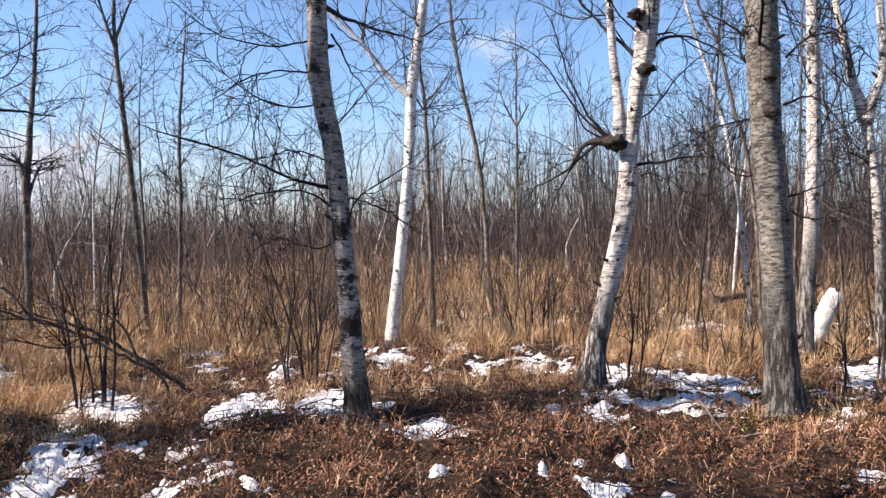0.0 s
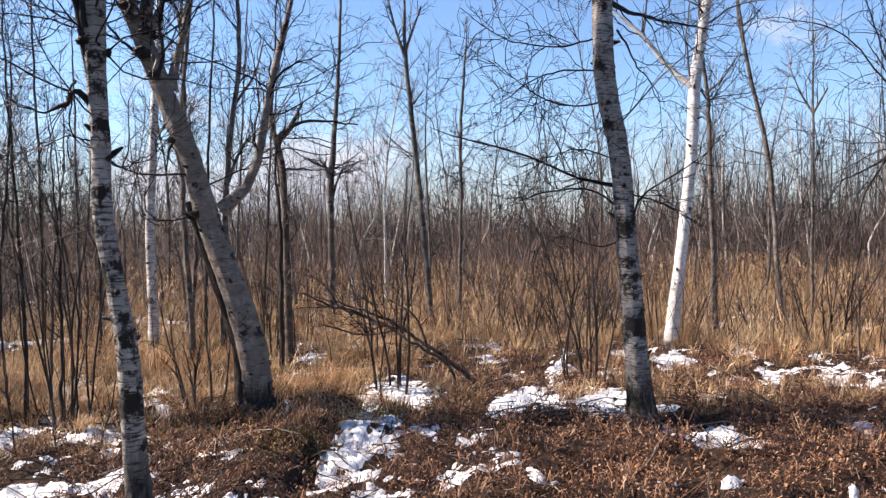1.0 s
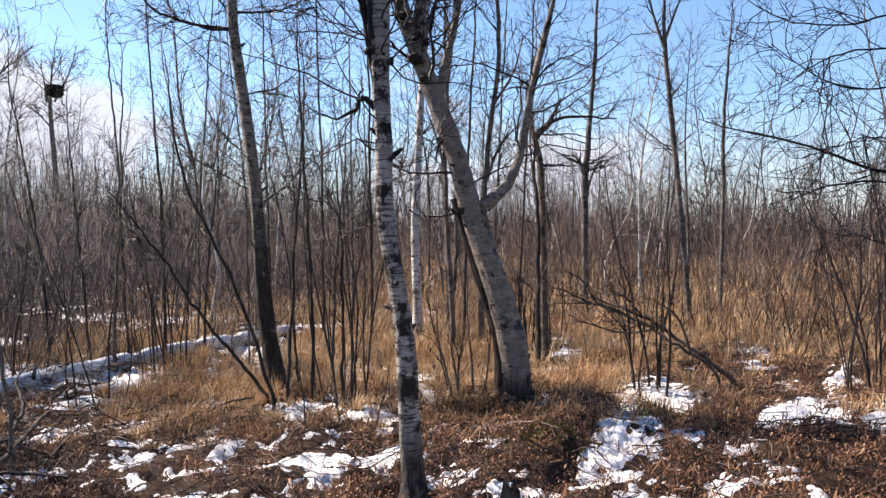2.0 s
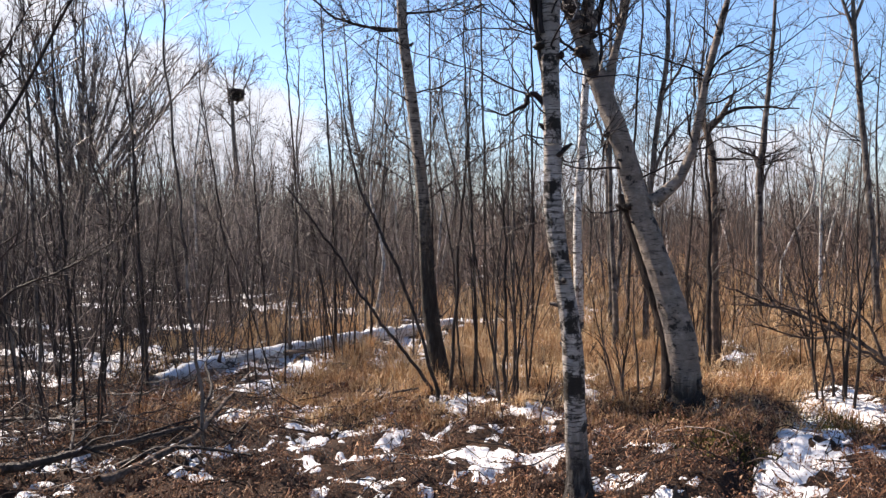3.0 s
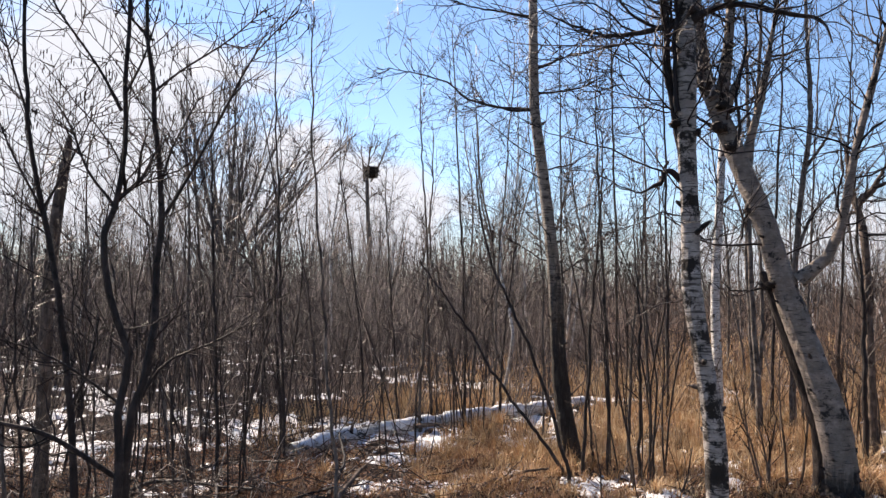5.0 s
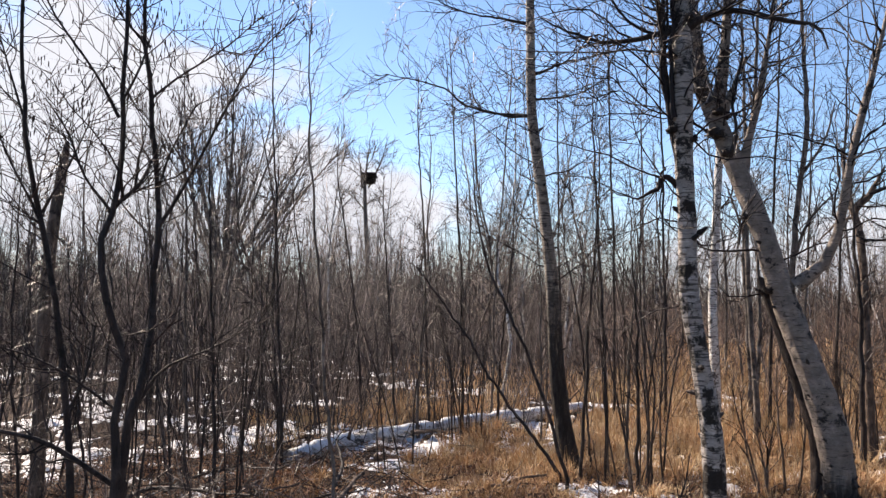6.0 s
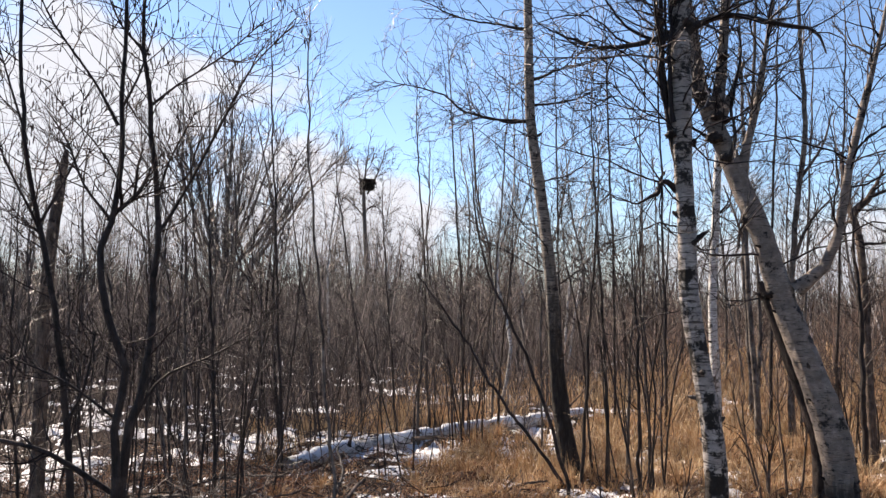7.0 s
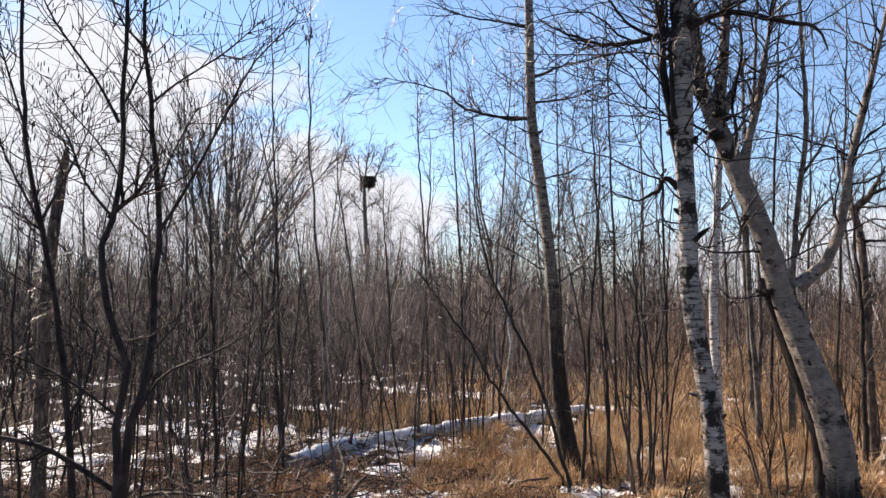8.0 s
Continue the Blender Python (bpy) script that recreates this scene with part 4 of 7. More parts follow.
def build_thicket():
    g = np.random.default_rng(13)
    pieces, far, shade = [], [], []
    for n, r0, r1, h, rad, tw, K, KT in ((600, 8.5, 26, 2.5, 0.007, 6, 5, 3), (4600, 10, 26, 1.7, 0.006, 5, 5, 3), (5200, 22, 48, 2.1, 0.01, 4, 4, 2), (5200, 44, 80, 3.6, 0.024, 3, 3, 2), (5000, 75, 150, 5.2, 0.055, 3, 3, 2), (5500, 55, 105, 3.8, 0.045, 3, 3, 2), (4400, 130, 240, 8.0, 0.12, 3, 3, 2), (2000, 16, 44, 3.2, 0.011, 5, 4, 2), (3000, 17, 43, 2.1, 0.013, 4, 3, 2), (2400, 18, 46, 1.9, 0.012, 4, 3, 2), (1000, 12, 31, 2.4, 0.008, 6, 5, 2), (900, 13, 40, 2.9, 0.009, 6, 4, 2), (2600, 6.5, 17, 0.6, 0.0035, 4, 4, 3)):
        x, y = sector(n, r0, r1, {6.5: 60, 8.5: 66, 13: 64, 16: 46, 17: 40, 12: 0}.get(r0, -44), 33 if r0 == 12 else 106, g, 1.0)
        dens = fractal(x, y, 0.22 if r0 < 40 else 0.07, 3)
        keep = dens > g.uniform(0.25, 0.6, n)
        az = np.degrees(np.arctan2(-x, y))
        keep &= ~((az > 20) & (az < 45) & (np.hypot(x, y) < 24) & (g.random(n) < 0.55))
        keep &= ~((az > 45) & (np.hypot(x, y) < 24) & (g.random(n) < 0.2))
        if r0 == 6.5:
            keep &= clear_of_log(x, y) & ((y < 2.2) | (np.hypot(x, y) > 10.5))
        x, y, dens = x[keep], y[keep], dens[keep]
        # alders take over towards the sun; their bark colour is darkened as if backlit
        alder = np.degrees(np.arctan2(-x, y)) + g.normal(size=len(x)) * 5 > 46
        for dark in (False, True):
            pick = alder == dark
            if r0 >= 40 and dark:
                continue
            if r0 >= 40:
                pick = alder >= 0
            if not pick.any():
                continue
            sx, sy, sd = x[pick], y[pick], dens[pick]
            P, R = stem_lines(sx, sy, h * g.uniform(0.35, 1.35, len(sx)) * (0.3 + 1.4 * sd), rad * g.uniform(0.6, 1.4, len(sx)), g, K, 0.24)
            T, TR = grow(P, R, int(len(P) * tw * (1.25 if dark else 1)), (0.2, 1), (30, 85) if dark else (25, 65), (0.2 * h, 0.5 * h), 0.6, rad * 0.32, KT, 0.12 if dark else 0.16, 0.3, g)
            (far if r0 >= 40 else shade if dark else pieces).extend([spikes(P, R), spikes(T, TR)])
    v, f = joined(pieces)
    tagged(mesh_object("thicket", v, f, THICKET), "dense leafless reddish-brown shrub thicket behind the grass", "thicket", kind="stuff")
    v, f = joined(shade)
    tagged(mesh_object("alder_thicket", v, f, SHADE_THICKET), "dense grey alder thicket with crossing twigs, darkened as if backlit", "thicket", kind="stuff")
    v, f = joined(far)
    tagged(mesh_object("far_thicket", v, f, FAR_SHRUB), "far grey-brown leafless thicket below the woods", "thicket", kind="stuff")


def build_woods():
    g = np.random.default_rng(14)
    pieces = []
    for n, r0, r1, h, rad, br, yaw in ((800, 40, 75, 7.5, 0.045, 8, (-46, 108)), (1300, 70, 150, 9.0, 0.07, 6, (-46, 108)), (620, 34, 75, 7.5, 0.045, 8, (-46, 2)), (460, 22, 40, 6.3, 0.03, 9, (-46, -10)), (200, 26, 44, 5.6, 0.03, 8, (-10, 34)), (420, 38, 75, 6.2, 0.05, 7, (54, 92)), (260, 45, 120, 9.0, 0.08, 6, (108, 314))):
        x, y = sector(n, r0, r1, *yaw, g, 1.0)
        dens = fractal(x, y, 0.05, 3)
        hh = h * g.uniform(0.5, 1.15, n) * (0.6 + 0.7 * dens) * (1 + 0.3 * smooth(-2, 16, np.degrees(np.arctan2(x, y))))
        P, R = stem_lines(x, y, hh, rad * g.uniform(0.35, 1.2, n), g, 5, 0.11)
        pieces.append(spikes(P, R))
        S, SR = grow(P, R, n * br, (0.3, 1), (25, 65), (0.12 * h, 0.3 * h), 0.5, rad * 0.24, 3, 0.14, 0.2, g)
        pieces.append(spikes(S, SR))
        if r0 < 36:
            T, TR = grow(S, SR, n * br, (0.2, 1), (20, 50), (0.05 * h, 0.14 * h), 0.7, rad * 0.15, 2, 0.14, 0.15, g)
            pieces.append(spikes(T, TR))
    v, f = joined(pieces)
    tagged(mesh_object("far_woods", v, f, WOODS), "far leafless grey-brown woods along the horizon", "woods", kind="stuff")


build_grass()
build_litter()
build_thicket()
build_woods()

# ---------------------------------------------------------------- the near trees
big_tree("birch_tree", [(-0.66, 6.37, 0.08, 0.132), (-0.70, 6.36, 0.32, 0.107), (-0.74, 6.36, 0.78, 0.096), (-0.80, 6.35, 1.55, 0.082), (-0.87, 6.34, 2.27, 0.081), (-0.97, 6.33, 2.81, 0.086), (-1.00, 6.32, 3.48, 0.085), (-1.08, 6.31, 6.19, 0.060), (-1.18, 6.29, 9.50, 0.030)],
    [[(-0.91, 6.34, 1.98, 0.018), (-1.18, 6.29, 2.05, 0.016), (-1.52, 6.22, 2.20, 0.013), (-1.89, 6.12, 2.31, 0.011), (-2.33, 5.96, 2.44, 0.004)],
    [(-0.83, 6.35, 1.80, 0.014), (-1.10, 6.31, 1.96, 0.011), (-1.48, 6.23, 1.91, 0.009), (-1.71, 6.17, 1.81, 0.004)],
    [(-0.93, 6.33, 3.42, 0.027), (-0.73, 6.36, 3.32, 0.020), (-0.42, 6.39, 3.25, 0.014), (-0.12, 6.40, 3.18, 0.007)],
    [(-1.02, 6.32, 2.90, 0.011), (-1.35, 6.26, 2.90, 0.009), (-1.60, 6.20, 2.79, 0.007), (-1.80, 6.14, 2.64, 0.004)],
    [(-0.95, 6.33, 2.66, 0.011), (-1.26, 6.27, 2.62, 0.009), (-1.52, 6.22, 2.75, 0.007), (-1.79, 6.14, 2.98, 0.004)]] + [[(-0.80, 6.35, 1.69, 0.014), (-0.65, 6.37, 1.90, 0.011), (-0.38, 6.39, 2.09, 0.009), (-0.20, 6.40, 2.22, 0.005)],
    [(-0.78, 6.35, 1.91, 0.011), (-0.56, 6.38, 1.82, 0.009), (-0.34, 6.39, 1.66, 0.005)],
    [(-0.89, 6.34, 3.22, 0.014), (-0.73, 6.36, 2.91, 0.009), (-0.58, 6.37, 2.66, 0.005)],
    [(-1.03, 6.32, 3.17, 0.011), (-1.39, 6.25, 3.11, 0.009), (-1.76, 6.15, 3.18, 0.007), (-2.07, 6.05, 3.41, 0.004)],
    [(-0.83, 6.35, 1.60, 0.011), (-1.01, 6.32, 1.51, 0.009), (-1.31, 6.26, 1.60, 0.007), (-1.57, 6.20, 1.47, 0.004)],
    [(-0.92, 6.33, 2.21, 0.009), (-1.22, 6.28, 2.27, 0.007), (-1.61, 6.20, 2.13, 0.004)]],
    BIRCH_GREY, TWIG, "grey-white birch with long drooping leafless branches", "tree", 21, twigs=430, small=16)
big_tree("birch_tree", [(-0.73, 11.18, 0.21, 0.104), (-0.63, 11.18, 1.11, 0.088), (-0.56, 11.19, 1.75, 0.080), (-0.47, 11.19, 2.70, 0.080), (-0.43, 11.19, 3.66, 0.084), (-0.32, 11.20, 4.45, 0.076), (-0.23, 11.20, 5.24, 0.068), (-0.12, 11.20, 7.38, 0.051), (0.02, 11.20, 10.00, 0.030)],
    [[(-0.47, 11.19, 3.59, 0.044), (-0.74, 11.18, 3.82, 0.036), (-1.13, 11.14, 4.29, 0.032), (-1.51, 11.10, 4.67, 0.028), (-1.89, 11.04, 5.12, 0.020)],
    [(-0.49, 11.19, 3.62, 0.020), (-0.56, 11.19, 4.13, 0.016), (-0.52, 11.19, 4.69, 0.012)],
    [(-0.38, 11.19, 3.54, 0.020), (-0.24, 11.20, 3.42, 0.016), (-0.02, 11.20, 3.74, 0.008)],
    [(-0.34, 11.19, 4.37, 0.020), (0.06, 11.20, 4.61, 0.016), (0.62, 11.18, 4.64, 0.008)],
    [(-0.29, 11.20, 4.61, 0.020), (-0.65, 11.18, 4.85, 0.012), (-0.96, 11.16, 5.24, 0.008)]],
    BIRCH_CLEAN, PALE_TWIG, "bright white slender birch standing in tan grass", "tree", 22, twigs=150)
big_tree("birch_tree", [(1.40, 7.47, 0.16, 0.139), (1.42, 7.47, 0.41, 0.107), (1.47, 7.46, 0.67, 0.099), (1.60, 7.43, 1.32, 0.093), (1.70, 7.41, 1.84, 0.090), (1.74, 7.40, 2.37, 0.087), (1.80, 7.38, 2.84, 0.076), (1.87, 7.37, 3.26, 0.094), (1.89, 7.36, 3.46, 0.105), (1.92, 7.35, 3.98, 0.089), (2.00, 7.33, 6.24, 0.062), (2.09, 7.31, 9.00, 0.030)],
    [[(1.65, 7.42, 2.53, 0.053), (1.65, 7.42, 2.80, 0.045), (1.59, 7.43, 3.27, 0.040), (1.54, 7.44, 3.91, 0.034), (1.51, 7.45, 4.44, 0.021)],
    [(1.67, 7.42, 2.44, 0.058), (1.52, 7.45, 2.47, 0.042), (1.37, 7.48, 2.48, 0.027), (1.19, 7.51, 2.23, 0.016), (0.84, 7.55, 2.06, 0.005)],
    [(1.58, 7.43, 2.49, 0.021), (1.37, 7.48, 2.73, 0.016), (1.16, 7.51, 3.13, 0.011), (0.97, 7.54, 3.65, 0.005)],
    [(1.55, 7.44, 2.51, 0.016), (1.27, 7.49, 2.81, 0.013), (0.90, 7.55, 3.36, 0.008), (0.42, 7.59, 3.56, 0.005)],
    [(1.82, 7.38, 3.23, 0.026), (1.63, 7.42, 3.43, 0.021), (1.42, 7.47, 3.65, 0.019), (1.24, 7.50, 3.87, 0.013)]] + [[(1.80, 7.38, 2.26, 0.018), (2.07, 7.31, 2.27, 0.016), (2.35, 7.23, 2.29, 0.010), (2.78, 7.07, 2.12, 0.005)],
    [(1.92, 7.35, 3.25, 0.042), (1.99, 7.34, 3.51, 0.029), (2.03, 7.32, 3.87, 0.021)],
    [(1.92, 7.35, 3.33, 0.021), (2.17, 7.28, 3.43, 0.016), (2.45, 7.20, 3.34, 0.010), (2.72, 7.10, 3.14, 0.005)],
    [(1.55, 7.44, 2.48, 0.016), (1.32, 7.48, 2.62, 0.011), (1.22, 7.50, 2.92, 0.008), (1.09, 7.52, 3.24, 0.005)],
    [(1.47, 7.46, 2.47, 0.019), (1.27, 7.49, 2.28, 0.013), (1.11, 7.52, 1.96, 0.008), (1.05, 7.53, 1.58, 0.005)],
    [(1.73, 7.40, 2.06, 0.013), (1.92, 7.35, 2.16, 0.010), (2.17, 7.28, 2.05, 0.005)]],
    BIRCH_SHAGGY, TWIG, "leaning white birch with a dark burl and shaggy foot", "tree", 23, twigs=380, rough=0.4,
    burls=(((1.6, 7.34, 2.46), 0.1), ((1.78, 7.28, 3.62), 0.07), ((1.86, 7.27, 3.12), 0.08)))
big_tree("poplar_tree", [(2.78, 6.43, 0.11, 0.194), (2.77, 6.43, 0.29, 0.152), (2.74, 6.44, 0.93, 0.134), (2.70, 6.46, 1.67, 0.127), (2.65, 6.48, 2.36, 0.129), (2.62, 6.49, 3.05, 0.141), (2.60, 6.50, 3.70, 0.134), (2.54, 6.52, 7.44, 0.096), (2.47, 6.55, 12.00, 0.050)],
    [[(2.56, 6.51, 2.95, 0.021), (2.49, 6.54, 3.09, 0.014), (2.51, 6.53, 3.25, 0.009)],
    [(2.76, 6.43, 2.65, 0.016), (2.93, 6.36, 2.72, 0.011), (3.08, 6.29, 2.61, 0.009), (3.22, 6.22, 2.44, 0.004)],
    [(2.79, 6.42, 1.89, 0.014), (3.01, 6.32, 1.98, 0.009), (3.29, 6.18, 2.15, 0.004)],
    [(2.80, 6.42, 1.80, 0.014), (2.97, 6.34, 1.70, 0.009), (3.27, 6.19, 1.87, 0.004)],
    [(2.62, 6.49, 2.55, 0.014), (2.42, 6.57, 2.54, 0.012), (2.21, 6.64, 2.48, 0.007), (1.99, 6.71, 2.25, 0.005)],
    [(2.58, 6.51, 2.09, 0.012), (2.38, 6.58, 2.14, 0.009), (2.15, 6.66, 2.43, 0.005)],
    [(2.78, 6.42, 3.04, 0.016), (2.97, 6.34, 3.20, 0.011), (3.22, 6.22, 3.21, 0.004)]],
    POPLAR, TWIG, "thick grey poplar trunk with rough furrowed foot", "tree", 24, twigs=340, rough=0.2,
    burls=(((2.64, 6.37, 2.58), 0.06), ((2.62, 6.37, 2.86), 0.05)))
big_tree("birch_tree", [(4.33, 9.46, 0.11, 0.102), (4.35, 9.45, 0.89, 0.098), (4.39, 9.43, 1.70, 0.091), (4.41, 9.42, 2.70, 0.084), (4.40, 9.42, 3.71, 0.080), (4.39, 9.43, 4.58, 0.074), (4.37, 9.44, 7.02, 0.054), (4.35, 9.45, 10.00, 0.030)],
    [[(4.41, 9.42, 2.64, 0.020), (4.57, 9.34, 3.03, 0.013), (4.73, 9.26, 3.54, 0.007)],
    [(4.40, 9.42, 3.44, 0.017), (4.24, 9.50, 3.86, 0.010), (4.13, 9.55, 4.41, 0.007)],
    [(4.39, 9.43, 3.98, 0.020), (4.52, 9.37, 4.29, 0.013), (4.62, 9.32, 4.61, 0.007)]],
    BIRCH_DARK, TWIG, "birch with white upper and dark shaggy lower trunk", "tree", 25, twigs=100)
big_tree("birch_tree", [(5.24, 9.44, 0.51, 0.074), (5.22, 9.46, 1.42, 0.064), (5.17, 9.48, 2.37, 0.061), (5.10, 9.52, 3.02, 0.068), (5.24, 9.44, 3.58, 0.054), (5.21, 9.46, 4.52, 0.047), (5.16, 9.49, 6.98, 0.039), (5.11, 9.52, 10.00, 0.030)],
    [[(5.12, 9.51, 2.95, 0.068), (4.98, 9.58, 3.40, 0.055), (4.90, 9.62, 3.89, 0.048), (4.77, 9.69, 4.59, 0.038)],
    [(5.17, 9.48, 2.37, 0.020), (4.92, 9.62, 2.59, 0.014), (4.64, 9.75, 2.47, 0.007)],
    [(5.02, 9.56, 3.30, 0.017), (4.80, 9.67, 3.49, 0.014), (4.58, 9.78, 3.79, 0.007)]],
    BIRCH_DARK, TWIG, "forked white birch with two slanting stems", "tree", 26, twigs=150)
big_tree("birch_tree", [(-3.32, 3.73, -0.09, 0.108), (-3.33, 3.73, 0.05, 0.080), (-3.35, 3.71, 0.47, 0.070), (-3.36, 3.69, 0.89, 0.066), (-3.41, 3.65, 1.31, 0.059), (-3.46, 3.61, 1.72, 0.060), (-3.47, 3.61, 2.13, 0.058), (-3.48, 3.59, 2.57, 0.061), (-3.49, 3.59, 3.02, 0.068), (-3.49, 3.58, 5.26, 0.051), (-3.50, 3.57, 8.00, 0.030)],
    [[(-3.48, 3.59, 2.47, 0.034), (-3.54, 3.54, 2.71, 0.027), (-3.56, 3.51, 3.01, 0.024), (-3.58, 3.50, 3.31, 0.017)],
    [(-3.49, 3.58, 2.35, 0.020), (-3.56, 3.52, 2.43, 0.020), (-3.59, 3.49, 2.36, 0.020), (-3.63, 3.45, 2.33, 0.012), (-3.69, 3.39, 2.31, 0.008), (-3.79, 3.29, 2.35, 0.003)],
    [(-3.56, 3.52, 2.49, 0.010), (-3.58, 3.50, 2.38, 0.008), (-3.57, 3.51, 2.30, 0.005)],
    [(-3.44, 3.63, 2.65, 0.021), (-3.45, 3.62, 2.68, 0.015)],
    [(-3.47, 3.60, 2.05, 0.009), (-3.37, 3.69, 2.00, 0.007), (-3.23, 3.80, 2.14, 0.003)],
    [(-3.46, 3.61, 1.72, 0.009), (-3.54, 3.54, 1.65, 0.005), (-3.66, 3.42, 1.72, 0.003)],
    [(-3.48, 3.60, 2.13, 0.009), (-3.59, 3.49, 2.20, 0.007), (-3.72, 3.36, 2.16, 0.003)]] + [[(-3.46, 3.59, 3.36, 0.031), (-3.50, 3.55, 3.34, 0.026), (-3.66, 3.40, 3.30, 0.025), (-3.83, 3.23, 3.28, 0.018), (-4.07, 2.97, 3.44, 0.007)],
    [(-3.45, 3.60, 3.36, 0.031), (-3.38, 3.66, 3.42, 0.026), (-3.24, 3.77, 3.44, 0.024), (-3.01, 3.93, 3.34, 0.020), (-2.87, 4.02, 3.30, 0.013), (-2.82, 4.05, 3.16, 0.006)],
    [(-3.58, 3.48, 3.30, 0.016), (-3.74, 3.33, 3.42, 0.012), (-3.83, 3.23, 3.69, 0.009)],
    [(-3.51, 3.56, 2.71, 0.022), (-3.55, 3.53, 2.98, 0.021), (-3.57, 3.51, 3.30, 0.019), (-3.58, 3.50, 3.70, 0.018)],
    [(-3.49, 3.52, 2.77, 0.018), (-3.50, 3.50, 3.07, 0.017), (-3.49, 3.51, 3.35, 0.017), (-3.50, 3.51, 3.67, 0.016)],
    [(-3.52, 3.52, 2.87, 0.016), (-3.56, 3.48, 3.10, 0.015), (-3.55, 3.49, 3.33, 0.013), (-3.58, 3.46, 3.62, 0.012)],
    [(-3.45, 3.49, 2.71, 0.008), (-3.63, 3.32, 3.00, 0.006), (-3.77, 3.17, 3.15, 0.005), (-3.89, 3.05, 3.34, 0.003)],
    [(-3.59, 3.62, 2.84, 0.008), (-3.74, 3.49, 2.93, 0.006), (-3.92, 3.31, 3.14, 0.005), (-4.01, 3.21, 3.18, 0.003)],
    [(-3.52, 3.55, 2.79, 0.007), (-3.63, 3.46, 2.79, 0.006), (-3.77, 3.32, 2.93, 0.004), (-3.87, 3.22, 2.91, 0.003)]],
    BIRCH_GREY, TWIG, "slim birch with peeling bark and dark broken limbs", "tree", 27, twigs=480, small=36, rough=0.3, burls=(((-3.51, 3.53, 2.71), 0.035), ((-3.46, 3.57, 2.69), 0.030), ((-3.44, 3.59, 3.40), 0.040), ((-3.43, 3.60, 2.65), 0.022)))
big_tree("birch_tree", [(-4.13, 6.29, -0.07, 0.156), (-4.14, 6.28, 0.11, 0.134), (-4.19, 6.25, 0.60, 0.139), (-4.31, 6.17, 1.08, 0.128), (-4.49, 6.05, 1.72, 0.112), (-4.63, 5.94, 2.36, 0.100), (-4.82, 5.80, 2.98, 0.089), (-4.95, 5.69, 3.44, 0.089), (-5.05, 5.61, 3.90, 0.078), (-5.29, 5.41, 6.20, 0.056), (-5.58, 5.16, 9.00, 0.030)],
    [[(-4.41, 6.10, 1.84, 0.048), (-4.18, 6.25, 2.10, 0.043), (-4.11, 6.30, 2.42, 0.040), (-4.05, 6.33, 2.84, 0.037), (-3.90, 6.42, 3.59, 0.032), (-3.82, 6.47, 4.01, 0.024)],
    [(-4.76, 5.85, 2.91, 0.037), (-4.67, 5.91, 3.35, 0.034), (-4.60, 5.97, 3.88, 0.029)],
    [(-4.92, 5.72, 3.26, 0.037), (-4.81, 5.80, 3.56, 0.031), (-4.69, 5.90, 3.93, 0.026)],
    [(-4.05, 6.33, 2.84, 0.016), (-3.90, 6.42, 3.11, 0.011), (-3.62, 6.57, 3.27, 0.005)],
    [(-4.70, 5.89, 2.65, 0.021), (-4.75, 5.85, 2.41, 0.016), (-4.79, 5.82, 2.20, 0.005)],
    [(-4.59, 5.97, 1.75, 0.027), (-4.64, 5.94, 1.80, 0.016)],
    [(-4.88, 5.75, 3.19, 0.021), (-5.05, 5.61, 3.33, 0.016), (-5.20, 5.47, 3.58, 0.010)]] + [[(-4.53, 6.02, 2.04, 0.013), (-4.31, 6.17, 2.20, 0.011), (-4.00, 6.37, 2.31, 0.005)],
    [(-4.93, 5.73, 3.32, 0.060), (-4.91, 5.75, 3.56, 0.056), (-4.88, 5.77, 3.82, 0.050), (-4.86, 5.79, 4.18, 0.043), (-4.82, 5.81, 4.82, 0.034)],
    [(-4.92, 5.61, 3.49, 0.030), (-4.98, 5.56, 3.59, 0.028), (-4.99, 5.55, 3.78, 0.026), (-4.96, 5.58, 3.99, 0.022), (-4.98, 5.56, 4.28, 0.014)],
    [(-4.78, 5.72, 2.96, 0.024), (-4.73, 5.76, 3.21, 0.020), (-4.74, 5.75, 3.47, 0.019), (-4.69, 5.79, 3.82, 0.016), (-4.70, 5.78, 4.19, 0.010)]],
    BIRCH_PLAIN, TWIG, "leaning grey-white birch with dark mossy foot", "tree", 28, twigs=820, rough=0.3, small=44, burls=(((-4.09, 6.33, 0.41), 0.05), ((-4.14, 6.30, 0.22), 0.12), ((-4.14, 6.28, 0.06), 0.14), ((-4.56, 5.95, 1.80), 0.05), ((-4.72, 5.84, 2.45), 0.04), ((-4.87, 5.73, 3.18), 0.06), ((-4.84, 5.75, 3.36), 0.04), ((-4.95, 5.53, 3.59), 0.06), ((-4.85, 5.61, 3.19), 0.07), ((-4.78, 5.67, 3.01), 0.05), ((-4.78, 5.67, 3.93), 0.04), ((-4.83, 5.63, 3.39), 0.05)))
